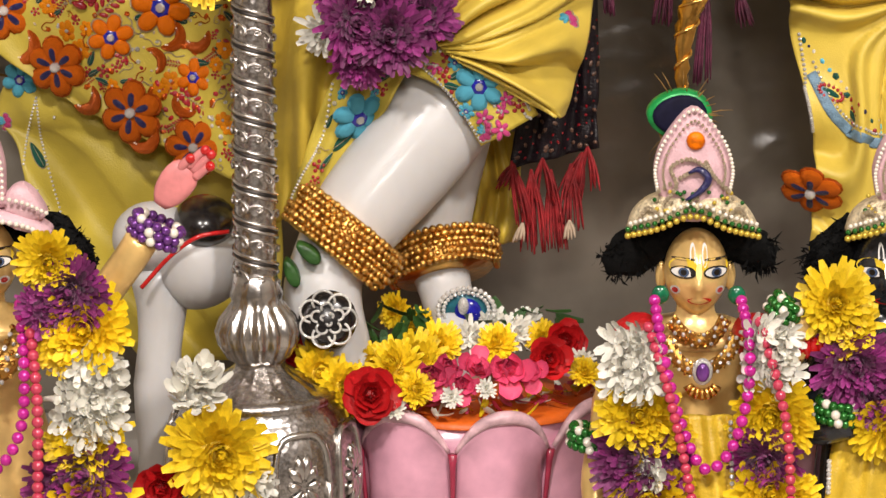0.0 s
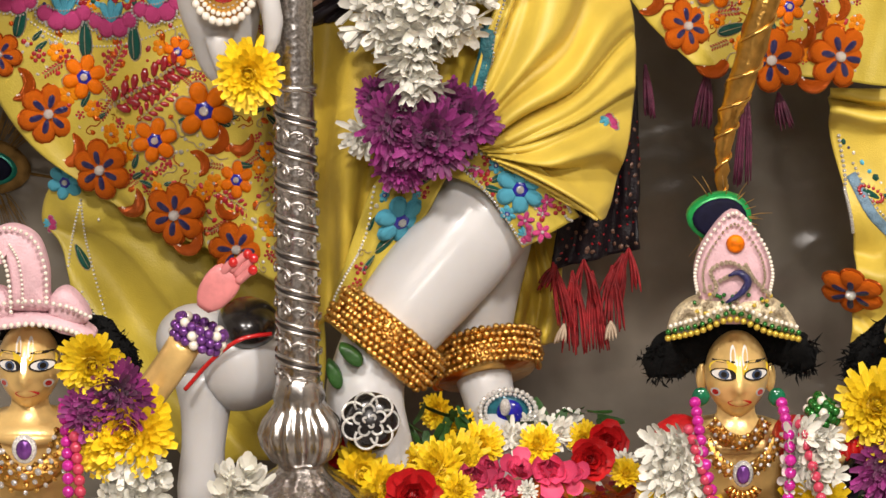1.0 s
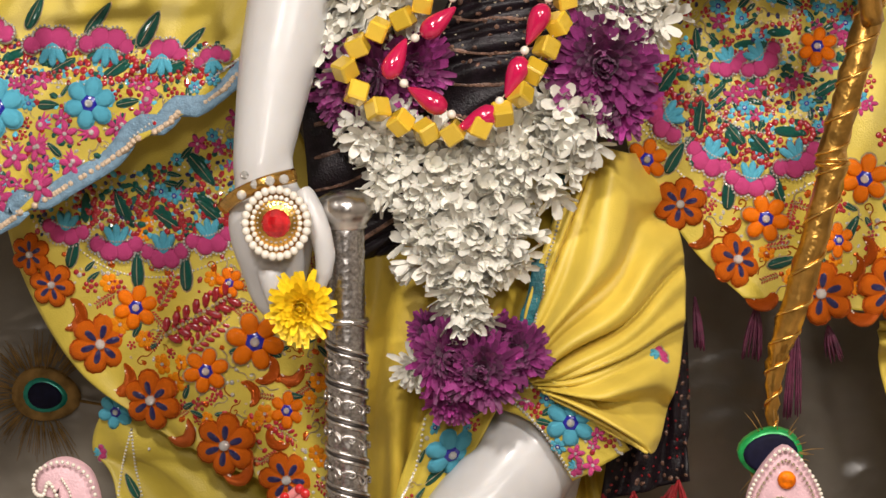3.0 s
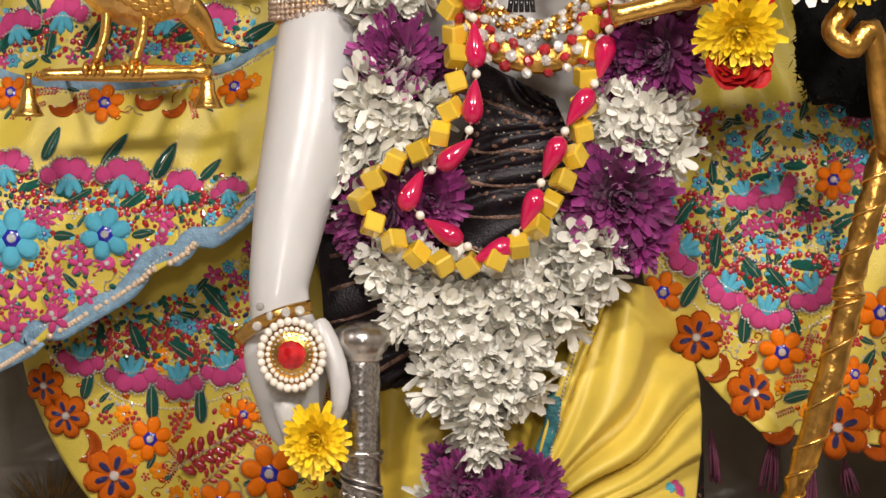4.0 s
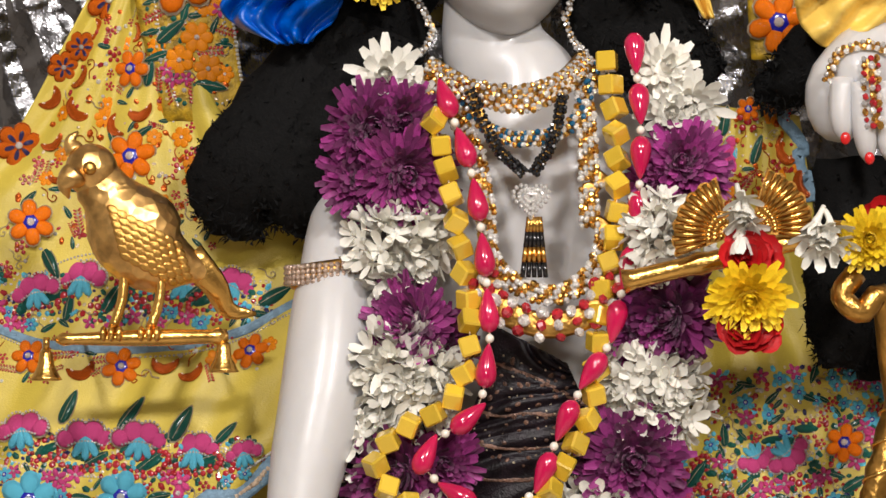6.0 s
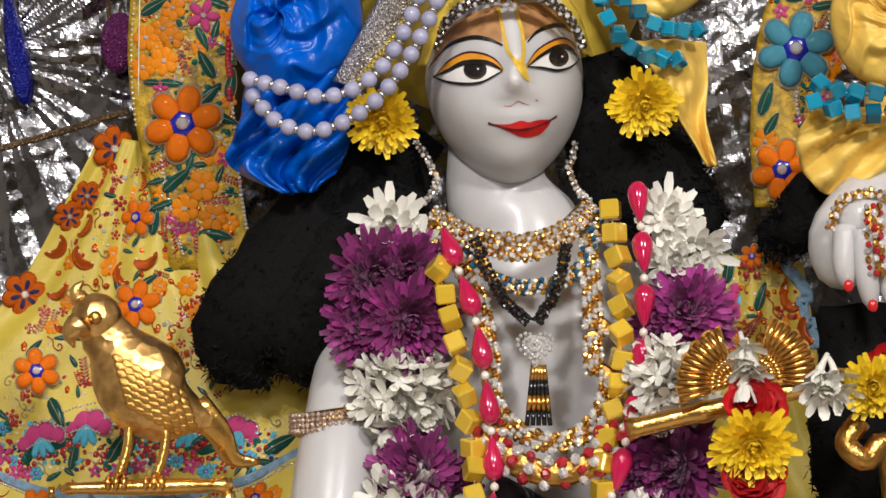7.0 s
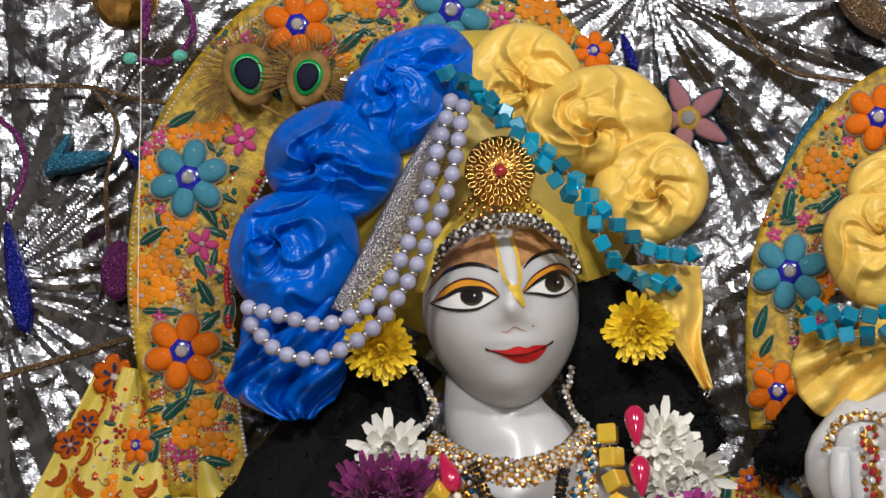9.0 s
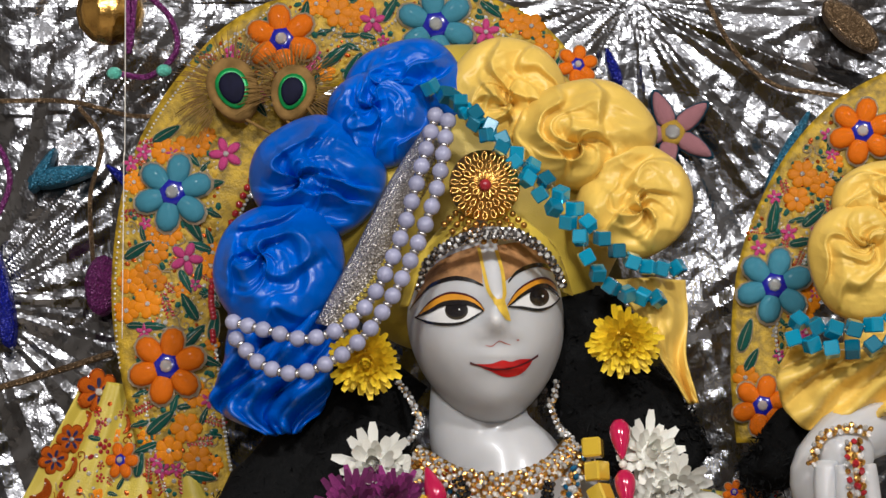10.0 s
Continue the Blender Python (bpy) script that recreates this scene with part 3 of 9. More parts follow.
# sandalwood paste on the brow, then lids, whites, irises, liner, brows
region([(-0.0885, 1.1706), (-0.0724, 1.2029), (-0.0533, 1.2177), (-0.0241, 1.2282)], [(-0.0848, 1.1733), (-0.0679, 1.1912), (-0.0489, 1.1970), (-0.0213, 1.1915)], 8, 0.0003)
region([(-0.0079, 1.2275), (0.0157, 1.2291), (0.0340, 1.2172), (0.0463, 1.2040)], [(-0.0009, 1.1930), (0.0107, 1.2017), (0.0246, 1.2073), (0.0458, 1.1998)], 8, 0.0003)
LID, UPPER, LOWER = [(-0.0825, 1.1617), (-0.0704, 1.1750), (-0.0542, 1.1829), (-0.0380, 1.1815), (-0.0265, 1.1755), (-0.0197, 1.1673)], [(-0.0840, 1.1599), (-0.0705, 1.1657), (-0.0566, 1.1725), (-0.0381, 1.1734), (-0.0277, 1.1702), (-0.0197, 1.1655)], [(-0.0840, 1.1599), (-0.0706, 1.1553), (-0.0545, 1.1534), (-0.0406, 1.1549), (-0.0290, 1.1605), (-0.0197, 1.1655)]
region(LID, UPPER, 2, 0.0006)
line(LID, [0.0004, 0.0009, 0.0010, 0.0010, 0.0009, 0.0005], 5, 0.0009)
region(UPPER, LOWER, 3, 0.0008)
dot(-0.0460, 1.1665, 0.0108, 0.0088, 9, 0.0011)
dot(-0.0460, 1.1677, 0.0099, 0.0076, 1, 0.0014)
dot(-0.0432, 1.1670, 0.0009, 0.0009, 3, 0.0017)
line(UPPER, [0.0006, 0.0017, 0.0024, 0.0024, 0.0018, 0.0008], 1, 0.0020)
line(LOWER, [0.0006, 0.0012, 0.0013, 0.0011, 0.0009, 0.0006], 1, 0.0018)
line([(-0.0901, 1.1672), (-0.0796, 1.1809), (-0.0679, 1.1912), (-0.0494, 1.1968), (-0.0332, 1.1949), (-0.0206, 1.1894)], [0.0003, 0.0012, 0.0019, 0.0021, 0.0018, 0.0009], 1, 0.0006)
LID, UPPER, LOWER = [(0.0006, 1.1712), (0.0105, 1.1843), (0.0245, 1.1934), (0.0360, 1.1955), (0.0452, 1.1896), (0.0483, 1.1803)], [(0.0006, 1.1698), (0.0127, 1.1785), (0.0267, 1.1864), (0.0371, 1.1874), (0.0450, 1.1815), (0.0489, 1.1756)], [(0.0006, 1.1698), (0.0149, 1.1680), (0.0287, 1.1655), (0.0391, 1.1677), (0.0449, 1.1715), (0.0489, 1.1756)]
region(LID, UPPER, 2, 0.0006)
line(LID, [0.0004, 0.0009, 0.0010, 0.0010, 0.0009, 0.0005], 5, 0.0009)
region(UPPER, LOWER, 3, 0.0008)
dot(0.0307, 1.1777, 0.0092, 0.0086, 9, 0.0011)
dot(0.0307, 1.1789, 0.0085, 0.0074, 1, 0.0014)
dot(0.0335, 1.1782, 0.0009, 0.0009, 3, 0.0017)
line(UPPER, [0.0006, 0.0017, 0.0024, 0.0024, 0.0018, 0.0008], 1, 0.0020)
line(LOWER, [0.0006, 0.0012, 0.0013, 0.0011, 0.0009, 0.0006], 1, 0.0018)
line([(0.0021, 1.1925), (0.0107, 1.2017), (0.0246, 1.2073), (0.0362, 1.2071), (0.0442, 1.2024), (0.0476, 1.1965)], [0.0012, 0.0019, 0.0021, 0.0018, 0.0012, 0.0004], 1, 0.0006)
# lips, nostrils and the yellow brow mark
region([(-0.0323, 1.1164), (-0.0157, 1.1159), (-0.0041, 1.1192), (0.0039, 1.1177), (0.0120, 1.1199), (0.0244, 1.1202)], [(-0.0323, 1.1159), (-0.0158, 1.1095), (-0.0020, 1.1035), (0.0118, 1.1056), (0.0206, 1.1131), (0.0244, 1.1200)], 4, 0.0006)
line([(-0.0341, 1.1173), (-0.0272, 1.1149), (-0.0134, 1.1115), (0.0027, 1.1117), (0.0165, 1.1162), (0.0290, 1.1232)], [0.0013, 0.0009, 0.0006, 0.0006, 0.0007, 0.0013], 5, 0.0010)
line([(-0.0196, 1.1333), (-0.0132, 1.1328), (-0.0071, 1.1373), (-0.0016, 1.1354), (0.0039, 1.1334)], [0.0003, 0.0006, 0.0005, 0.0006, 0.0003], 10, 0.0005)
dot(0.0108, 1.1381, 0.0013, 0.0008, 10, 0.0005)
line([(-0.0248, 1.2251), (-0.0204, 1.2045), (-0.0160, 1.1859), (-0.0099, 1.1761)], [0.0016, 0.0016, 0.0018, 0.0022], 7, 0.0006, (1, 0))
line([(-0.0087, 1.2225), (-0.0036, 1.2043), (-0.0015, 1.1845), (-0.0025, 1.1764)], [0.0016, 0.0016, 0.0018, 0.0016], 7, 0.0006, (1, 0))
region([(-0.0117, 1.1761), (-0.0077, 1.1673), (-0.0014, 1.1584), (0.0032, 1.1560)], [(-0.0020, 1.1779), (0.0002, 1.1695), (0.0028, 1.1611), (0.0037, 1.1562)], 7, 0.0008)
bmesh.ops.recalc_face_normals(big, faces=big.faces)
raw = bpy.data.meshes.new("raw")
big.to_mesh(raw)
big.free()
holder = new("holder", raw)
fuse = holder.modifiers.new("fuse", "REMESH")
fuse.mode, fuse.voxel_size = "VOXEL", 0.004
ease = holder.modifiers.new("ease", "SMOOTH")
ease.factor, ease.iterations = 0.5, 8
whole = bpy.data.meshes.new_from_object(holder.evaluated_get(bpy.context.evaluated_depsgraph_get()))
bpy.data.objects.remove(holder)
big = B()
big.from_mesh(whole)
for f in big.faces:
    f.material_index = 0
tmp = bpy.data.meshes.new("tmp")
for f in face_bm.faces:
    f.smooth = True
bmesh.ops.recalc_face_normals(face_bm, faces=face_bm.faces)
face_bm.to_mesh(tmp)
big.from_mesh(tmp)
face_bm.free()
EYE_W = mat("white eye paint", (0.78, 0.76, 0.72), 0.25, 0, 0.05, 60, coat=0.4)
BLACK_P = mat("black paint", (0.01, 0.008, 0.008), 0.25, 0, 0.1, 60, coat=0.4)
AMBER_P = mat("amber paint", (0.72, 0.30, 0.015), 0.35, 0, 0.12, 60, coat=0.3)
RED_P = mat("red paint", (0.52, 0.012, 0.012), 0.2, 0, 0.15, 60, coat=0.5)
MAROON_P = mat("dark red paint", (0.07, 0.008, 0.010), 0.3, 0, 0.1, 60)
YELLOW_P = mat("yellow paint", (0.76, 0.50, 0.05), 0.4, 0, 0.15, 90)
SANDAL_P = mat("sandalwood paste", (0.42, 0.21, 0.075), 0.7, 0, 0.35, 70, 0.3, 300)
BLUSH_P = mat("faded rose paint", (0.42, 0.14, 0.12), 0.4, 0, 0.2, 60)
IRIS_P = mat("grey brown iris paint", (0.045, 0.035, 0.02), 0.25, 0, 0.3, 200, coat=0.4)
statue = part("marble_statue", big, [MARBLE, BLACK_P, AMBER_P, EYE_W, RED_P, MAROON_P, BLACK_P, YELLOW_P, SANDAL_P, IRIS_P, BLUSH_P], None, recalc=False)
tagged(statue, "large polished white marble statue standing cross-legged on the lotus", "statue")


# ---- garments ----
def garment(name, left, right, nu, nv, fold, material, label, category="garment", thick=0.002):
    t = thing(name, right[-1], label, category)
    bm = sheet(B(), left, right, nu, nv, fold)
    tree = bvh_of(bm)
    part("cloth", bm, material, t, thick=thick)
    return t, tree


def gathers(seed, n, depth, bulge_by, at=(-0.15, 0.62)):
    """Folds that fan out from one gathered point at the cloth's edge."""
    def f(u, v):
        dx, dy = u - at[0], (v - at[1]) * 1.6
        ang, far = math.atan2(dy, dx), math.hypot(dx, dy)
        k = noise.noise(Vector((u * 1.6, v * 2.4, seed)))
        w = ang / math.pi * n + 1.0 * k + 0.12 * math.sin(far * 6 + seed)
        s = 0.45 * abs(math.sin(w * math.pi)) ** 0.6 + 0.55 * saw(w, 0.2)
        t2 = math.sin(w * 2.7 * math.pi + 2 * far)
        return bulge_by * math.sin(math.pi * min(1, u * 0.85 + 0.1)) + depth * (s - 0.6) * min(1, far * 1.6) + depth * 0.22 * t2 + depth * 0.4 * k
    return f


shawl = garment("upper_shawl", [(-0.4103, 0.100, 1.1139), (-0.4810, 0.100, 0.9827), (-0.5346, 0.080, 0.9027), (-0.5569, 0.060, 0.7521), (-0.5470, 0.010, 0.6164), (-0.5471, 0.010, 0.4581)],
        [(-0.3333, 0.100, 1.1025), (-0.2814, 0.080, 0.9811), (-0.1759, 0.060, 0.8602), (-0.1603, 0.040, 0.8394), (-0.1875, -0.011, 0.7143), (-0.1969, -0.021, 0.6731)], 70, 140, folds(3, 3, 0.005, 0.6), LIME, "yellow silk shawl embroidered with flowers, blue ribbon hem", "shawl")
lower = garment("lower_shawl", [(-0.5429, 0.100, 0.6107), (-0.4896, 0.100, 0.6074), (-0.4536, 0.100, 0.4719), (-0.3950, 0.100, 0.3682), (-0.3072, 0.090, 0.3042)],
        [(-0.1815, 0.050, 0.6805), (-0.1830, 0.050, 0.6114), (-0.1303, 0.050, 0.4998), (-0.1307, 0.050, 0.3548), (-0.1311, 0.050, 0.2300)], 70, 100, folds(5, 2, 0.005, 0.4), LIME, "yellow silk shawl with orange embroidered flowers along its edge", "shawl")
cape = garment("yellow_cape", [(-0.3012, 0.140, 0.3742), (-0.3707, 0.140, 0.3294), (-0.3906, 0.140, 0.2846), (-0.3702, 0.140, 0.2567), (-0.3443, 0.140, 0.1792), (-0.2526, 0.140, 0.0449)],
        [(-0.1129, 0.120, 0.3998), (-0.1131, 0.120, 0.2894), (-0.1233, 0.120, 0.2667), (-0.1129, 0.120, 0.1564), (-0.1243, 0.120, 0.0502)], 60, 80, folds(8, 1.6, 0.016, -0.9, 0.15), LIME, "plain lime yellow silk drape hanging behind the staff", "drape")
dhoti = garment("dhoti", [(-0.1602, -0.020, 0.5798), (-0.1250, -0.040, 0.4984), (-0.1253, -0.040, 0.3679), (-0.1106, -0.030, 0.2290), (-0.1104, -0.020, 0.2149)],
        [(0.0833, -0.030, 0.5827), (0.0609, -0.050, 0.5053), (0.0150, -0.050, 0.3909), (-0.0214, -0.040, 0.2948), (-0.0527, -0.030, 0.2486)], 70, 100, folds(11, 2.2, 0.012, 0.3, 0.18), OCHRE, "old gold silk dhoti front hanging in pleats", "dhoti")
knee = garment("knee_drape", [(0.0864, -0.020, 0.6010), (0.0431, -0.060, 0.4856), (0.0306, -0.070, 0.4041), (0.0615, -0.080, 0.3694), (0.1387, -0.070, 0.3268)],
        [(0.1444, 0.020, 0.5827), (0.1757, 0.000, 0.5059), (0.1786, -0.010, 0.4283), (0.1680, -0.030, 0.3679), (0.1522, -0.050, 0.3211)], 90, 120, gathers(13, 9, 0.031, 0.045), YELLOW, "yellow silk dhoti gathered over the bent knee", "dhoti")
cuff = garment("knee_cuff", [(0.0049, -0.060, 0.3610), (0.0462, -0.080, 0.3435), (0.0772, -0.080, 0.2943)], [(0.0537, -0.090, 0.3915), (0.0970, -0.100, 0.3674), (0.1280, -0.090, 0.3248)], 24, 30, folds(31, 1, 0.003), LIME, "embroidered yellow cuff of the dhoti below the knee", "cuff")
under = garment("back_cloth", [(0.0503, 0.060, 0.2878), (0.0506, 0.060, 0.2339), (0.0508, 0.060, 0.1852)], [(0.1142, 0.070, 0.2867), (0.1147, 0.070, 0.2326), (0.1125, 0.070, 0.1782)], 30, 40, folds(33, 2, 0.012), OCHRE, "old gold silk hem hanging behind the shin", "dhoti")
panel = garment("border_cloth", [(-0.0264, -0.050, 0.3907), (-0.0572, -0.055, 0.3495), (-0.0782, -0.050, 0.2962), (-0.0993, -0.045, 0.2319)], [(0.0253, -0.055, 0.3916), (0.0049, -0.060, 0.3506), (-0.0210, -0.055, 0.3026), (-0.0626, -0.050, 0.2383)], 24, 40, folds(35, 1.5, 0.004), LIME, "embroidered yellow border panel of the dhoti", "border")
right = garment("right_shawl", [(0.1755, 0.060, 0.9994), (0.1593, 0.050, 0.8398), (0.1613, 0.030, 0.7154), (0.1250, 0.000, 0.6016), (0.1809, 0.000, 0.5059), (0.2336, 0.000, 0.4536)],
        [(0.2603, 0.060, 0.9888), (0.2920, 0.060, 0.8401), (0.3857, 0.030, 0.7170), (0.4045, 0.000, 0.6040), (0.4252, 0.000, 0.5068), (0.4162, 0.000, 0.4333)], 70, 120, folds(17, 2, 0.006, 0.3), LIME, "yellow silk shawl embroidered with magenta and orange flowers", "shawl")
skirt = garment("neighbour_skirt", [(0.3638, 0.050, 0.4269), (0.3657, 0.050, 0.3816), (0.3893, 0.050, 0.2806), (0.3871, 0.050, 0.1565)], [(0.4854, 0.050, 0.4275), (0.5025, 0.050, 0.3824), (0.5057, 0.050, 0.2813), (0.5111, 0.050, 0.1136)], 50, 80, gathers(19, 7, 0.024, 0.012, (1.1, 0.1)), YELLOW, "yellow silk skirt of the neighbouring statue", "skirt")
sash = garment("waist_sash", [(-0.0231, -0.060, 0.7930), (-0.0505, -0.060, 0.7066), (-0.1585, -0.050, 0.6695), (-0.1638, -0.040, 0.5502), (-0.1568, -0.030, 0.4816)],
        [(0.0435, -0.060, 0.7575), (0.0565, -0.060, 0.7278), (0.0826, -0.060, 0.6463), (0.0831, -0.050, 0.5842), (-0.0426, -0.030, 0.5081)], 50, 90, gathers(23, 24, 0.006, 0.01, (1.5, 0.2)), DARK, "black brown brocade sash wrapped round the waist", "sash")
tail = garment("fringed_sash", [(0.1566, 0.040, 0.4379), (0.1309, 0.040, 0.3307), (0.1136, 0.040, 0.3072), (0.1035, 0.040, 0.2537)], [(0.1835, 0.050, 0.4369), (0.1871, 0.050, 0.3294), (0.1851, 0.050, 0.3062), (0.1882, 0.050, 0.2741)], 24, 40, folds(29, 2, 0.006), DARK, "black brocade sash end with red fringe", "sash")

# embroidery on the lower shawl
lay(lower, "edge_flower", FL_EDGE, 56, [(-0.3621, 0.4077, 1, 0), (-0.3125, 0.3558, 1, 20), (-0.2441, 0.3135, 1.05, 5), (-0.1872, 0.2807, 0.95, 40), (-0.4244, 0.4905, 0.7, 10), (-0.4052, 0.4626, 0.75, 30)], 0.001)
lay(lower, "orange_flower", FL_ORANGE, 48, [(-0.3274, 0.4417, 0.9, 0), (-0.2171, 0.4104, 1.15, 30), (-0.2631, 0.3826, 0.9, 60), (-0.1868, 0.3458, 0.75, 10), (-0.2404, 0.4648, 0.6, 30)])
lay(lower, "sequin_swirl", SWIRL, 33, [(-0.3866, 0.4341, 1, 80), (-0.3414, 0.3727, 1.1, 60), (-0.2852, 0.3250, 1.1, 40), (-0.2326, 0.2879, 1, 30), (-0.2067, 0.3829, 0.9, 60), (-0.1830, 0.3804, 0.9, 20), (-0.2226, 0.3616, 0.8, 110), (-0.1965, 0.3191, 0.8, -40)])
lay(lower, "stitched_leaf", LEAF, 34, [(-0.3859, 0.4933, 1, 75), (-0.3260, 0.4766, 1.1, 90), (-0.2808, 0.4742, 1.1, 92), (-0.3266, 0.4206, 0.5, 60), (-0.2303, 0.4014, 0.7, 10), (-0.2024, 0.4015, 0.7, 150), (-0.2658, 0.5699, 1.2, -50), (-0.3003, 0.5252, 1, 150), (-0.2609, 0.5332, 1, 140), (-0.3422, 0.5382, 0.9, 110), (-0.1804, 0.3591, 0.6, 0)])
lay(lower, "stitched_scallop", SCALLOP, 52, [(-0.3925, 0.5117, 0.9, -10), (-0.3453, 0.4977, 1, 0), (-0.2996, 0.4910, 1, 3), (-0.2574, 0.5043, 0.95, 12)])
lay(lower, "stone_leaf", STONE_LEAF, 40, [(-0.3736, 0.5341, 1, 88), (-0.3360, 0.5287, 1.05, -62), (-0.2965, 0.5247, 1.1, -50), (-0.2590, 0.5375, 1, -38)])
lay(lower, "beaded_sprig", SPRIG, 60, [(-0.2722, 0.4332, 1.3, 32), (-0.2978, 0.4564, 0.6, 60), (-0.2595, 0.4176, 0.8, 40), (-0.1877, 0.3238, 0.7, -30)])
lay(lower, "stone_cluster", BUDS, 20, [(-0.3694, 0.4606, 0.8, 0), (-0.3441, 0.4607, 0.8, 40), (-0.2855, 0.4197, 1.2, 0), (-0.2643, 0.4304, 1.2, 40), (-0.2473, 0.4463, 1.1, 80), (-0.3051, 0.4593, 0.8, 0), (-0.2702, 0.3507, 0.8, 0), (-0.1991, 0.3271, 1, 0), (-0.3186, 0.5356, 1.2, 0), (-0.2846, 0.5200, 1.2, 70), (-0.3633, 0.5302, 1.2, 30), (-0.2426, 0.5201, 1.2, 10)])
for pts in ([(-0.4107, 0.5248), (-0.3586, 0.4802), (-0.3008, 0.4699), (-0.2376, 0.4886)], [(-0.3841, 0.5459), (-0.3214, 0.5199), (-0.2371, 0.5517)]):
    beading(lower, "beading", pts, GEM, 7, 2.6)
for pts in ([(-0.3790, 0.5354), (-0.3371, 0.5198), (-0.3105, 0.5567)], [(-0.3159, 0.5461), (-0.2846, 0.5147), (-0.2477, 0.5411)]):
    beading(lower, "stone_line", pts, GEM_RED, 13, 5)
MOTIFS = [("thread_curl", CURL, 20), ("thread_curl", CURL_T, 20), ("stone_cluster", BUDS, 11), ("stitched_leaf", LEAF, 15), ("gem", GEM, 4.5), ("beaded_sprig", SPRIG, 20), ("tiny_flower", FL_TINY, 18)]
BRIGHT = [("pink_flower", FL_PINK, 17), ("stone_cluster", BUDS, 13), ("stitched_leaf", LEAF, 17), ("gem", GEM, 4.5), ("thread_curl", CURL_T, 18), ("blue_flower", FL_BLUE, 14), ("gem_red", GEM_RED, 5)]
fill(lower, [(-0.4107, 0.5248), (-0.1482, 0.5415), (-0.1492, 0.2552), (-0.2706, 0.3080)], 150, 5, MOTIFS)
fill(lower, [(-0.4082, 0.4920), (-0.2351, 0.6195), (-0.2346, 0.4937), (-0.3660, 0.4608)], 80, 6, BRIGHT)
# hem and body of the upper shawl
HEM = [(-0.4820, 0.5060), (-0.4398, 0.5259), (-0.3767, 0.5501), (-0.3137, 0.5953), (-0.2613, 0.6350), (-0.2247, 0.6614)]
ribbon(shawl, "ribbon", HEM, 20, TRIM_BLUE)
beading(shawl, "rope_edge", [(x + 0.004, z - 0.012) for x, z in HEM], GEM_TAN, 8, 7)
beading(shawl, "ribbon_seam", HEM, GEM_SEAM, 5, 2.6)
beading(shawl, "bead_edge", [(x - 0.004, z + 0.013) for x, z in HEM], GEM, 7, 3.5)
lay(shawl, "blue_flower", FL_BLUE, 46, [(-0.4557, 0.6256, 1.15, 10), (-0.3689, 0.6305, 1.0, 0)], 0.001)
lay(shawl, "pink_flower", FL_PINK, 26, [(-0.4673, 0.5808, 1, 0), (-0.4399, 0.5800, 1, 60), (-0.4188, 0.5891, 1.0, 30), (-0.3925, 0.6025, 0.9, 0), (-0.3452, 0.6081, 0.9, 50), (-0.3138, 0.6440, 0.9, 20), (-0.3190, 0.6214, 0.8, 20), (-0.4161, 0.5524, 1.1, 20), (-0.4556, 0.5415, 1.2, 70), (-0.3872, 0.5737, 0.9, 0)])
lay(shawl, "stitched_scallop", SCALLOP, 54, [(-0.4610, 0.6936, 1, 188), (-0.4031, 0.6862, 1, 180), (-0.3517, 0.6856, 1, 175), (-0.3008, 0.6765, 0.95, 180), (-0.2552, 0.6727, 0.7, 195), (-0.4505, 0.8233, 0.9, 195), (-0.4057, 0.8350, 1.0, 180), (-0.3107, 0.8321, 1, 175), (-0.2633, 0.8291, 0.9, 155)])
lay(shawl, "stone_leaf", STONE_LEAF, 38, [(-0.4382, 0.6742, 1, 25), (-0.3920, 0.6651, 1.05, 22), (-0.3444, 0.6606, 1.05, 25), (-0.2939, 0.6610, 1, 15), (-0.4330, 0.8170, 1, 20), (-0.3660, 0.8190, 1, 80), (-0.2900, 0.8140, 1, 25), (-0.4590, 0.8080, 0.9, 60)])
lay(shawl, "pink_tulip", TULIP, 30, [(-0.4136, 0.6102, 0.9, -60), (-0.4165, 0.5900, 1, -50), (-0.4396, 0.5812, 1, 10), (-0.4671, 0.5809, 1, 0), (-0.4179, 0.5568, 1.1, -10), (-0.4555, 0.5435, 1.1, 15), (-0.3674, 0.6040, 1, 80), (-0.3847, 0.5773, 0.9, 60), (-0.3155, 0.6341, 0.9, -20), (-0.3198, 0.6182, 0.8, 0), (-0.3400, 0.6117, 0.8, 30)])
lay(shawl, "stitched_leaf", LEAF, 36, [(-0.4189, 0.7133, 1, 70), (-0.3601, 0.7075, 1.1, 62), (-0.3139, 0.6984, 1.1, 60), (-0.2720, 0.6898, 0.8, 50), (-0.3926, 0.6654, 0.8, 30), (-0.3427, 0.6631, 0.8, 40), (-0.2902, 0.6661, 0.8, 20), (-0.4083, 0.6286, 0.8, 0), (-0.3337, 0.6318, 0.7, 10), (-0.4359, 0.8460, 1, -60), (-0.3792, 0.8146, 1, 60), (-0.2986, 0.8217, 0.9, 40), (-0.2265, 0.8177, 1.1, 30), (-0.3773, 0.9617, 0.7, -60), (-0.3499, 0.9696, 0.6, 30), (-0.3449, 1.0249, 0.8, 80), (-0.4574, 0.9064, 0.6, 50), (-0.4187, 0.8066, 0.9, 95)])
lay(shawl, "orange_flower", FL_ORANGE, 44, [(-0.3614, 0.9460, 1.1, 0), (-0.4551, 0.8843, 1, 20), (-0.3603, 1.0275, 0.85, 40), (-0.3699, 0.7502, 0.85, 0), (-0.2489, 0.7653, 0.8, 0), (-0.4554, 0.7593, 0.8, 40)], 0.001)
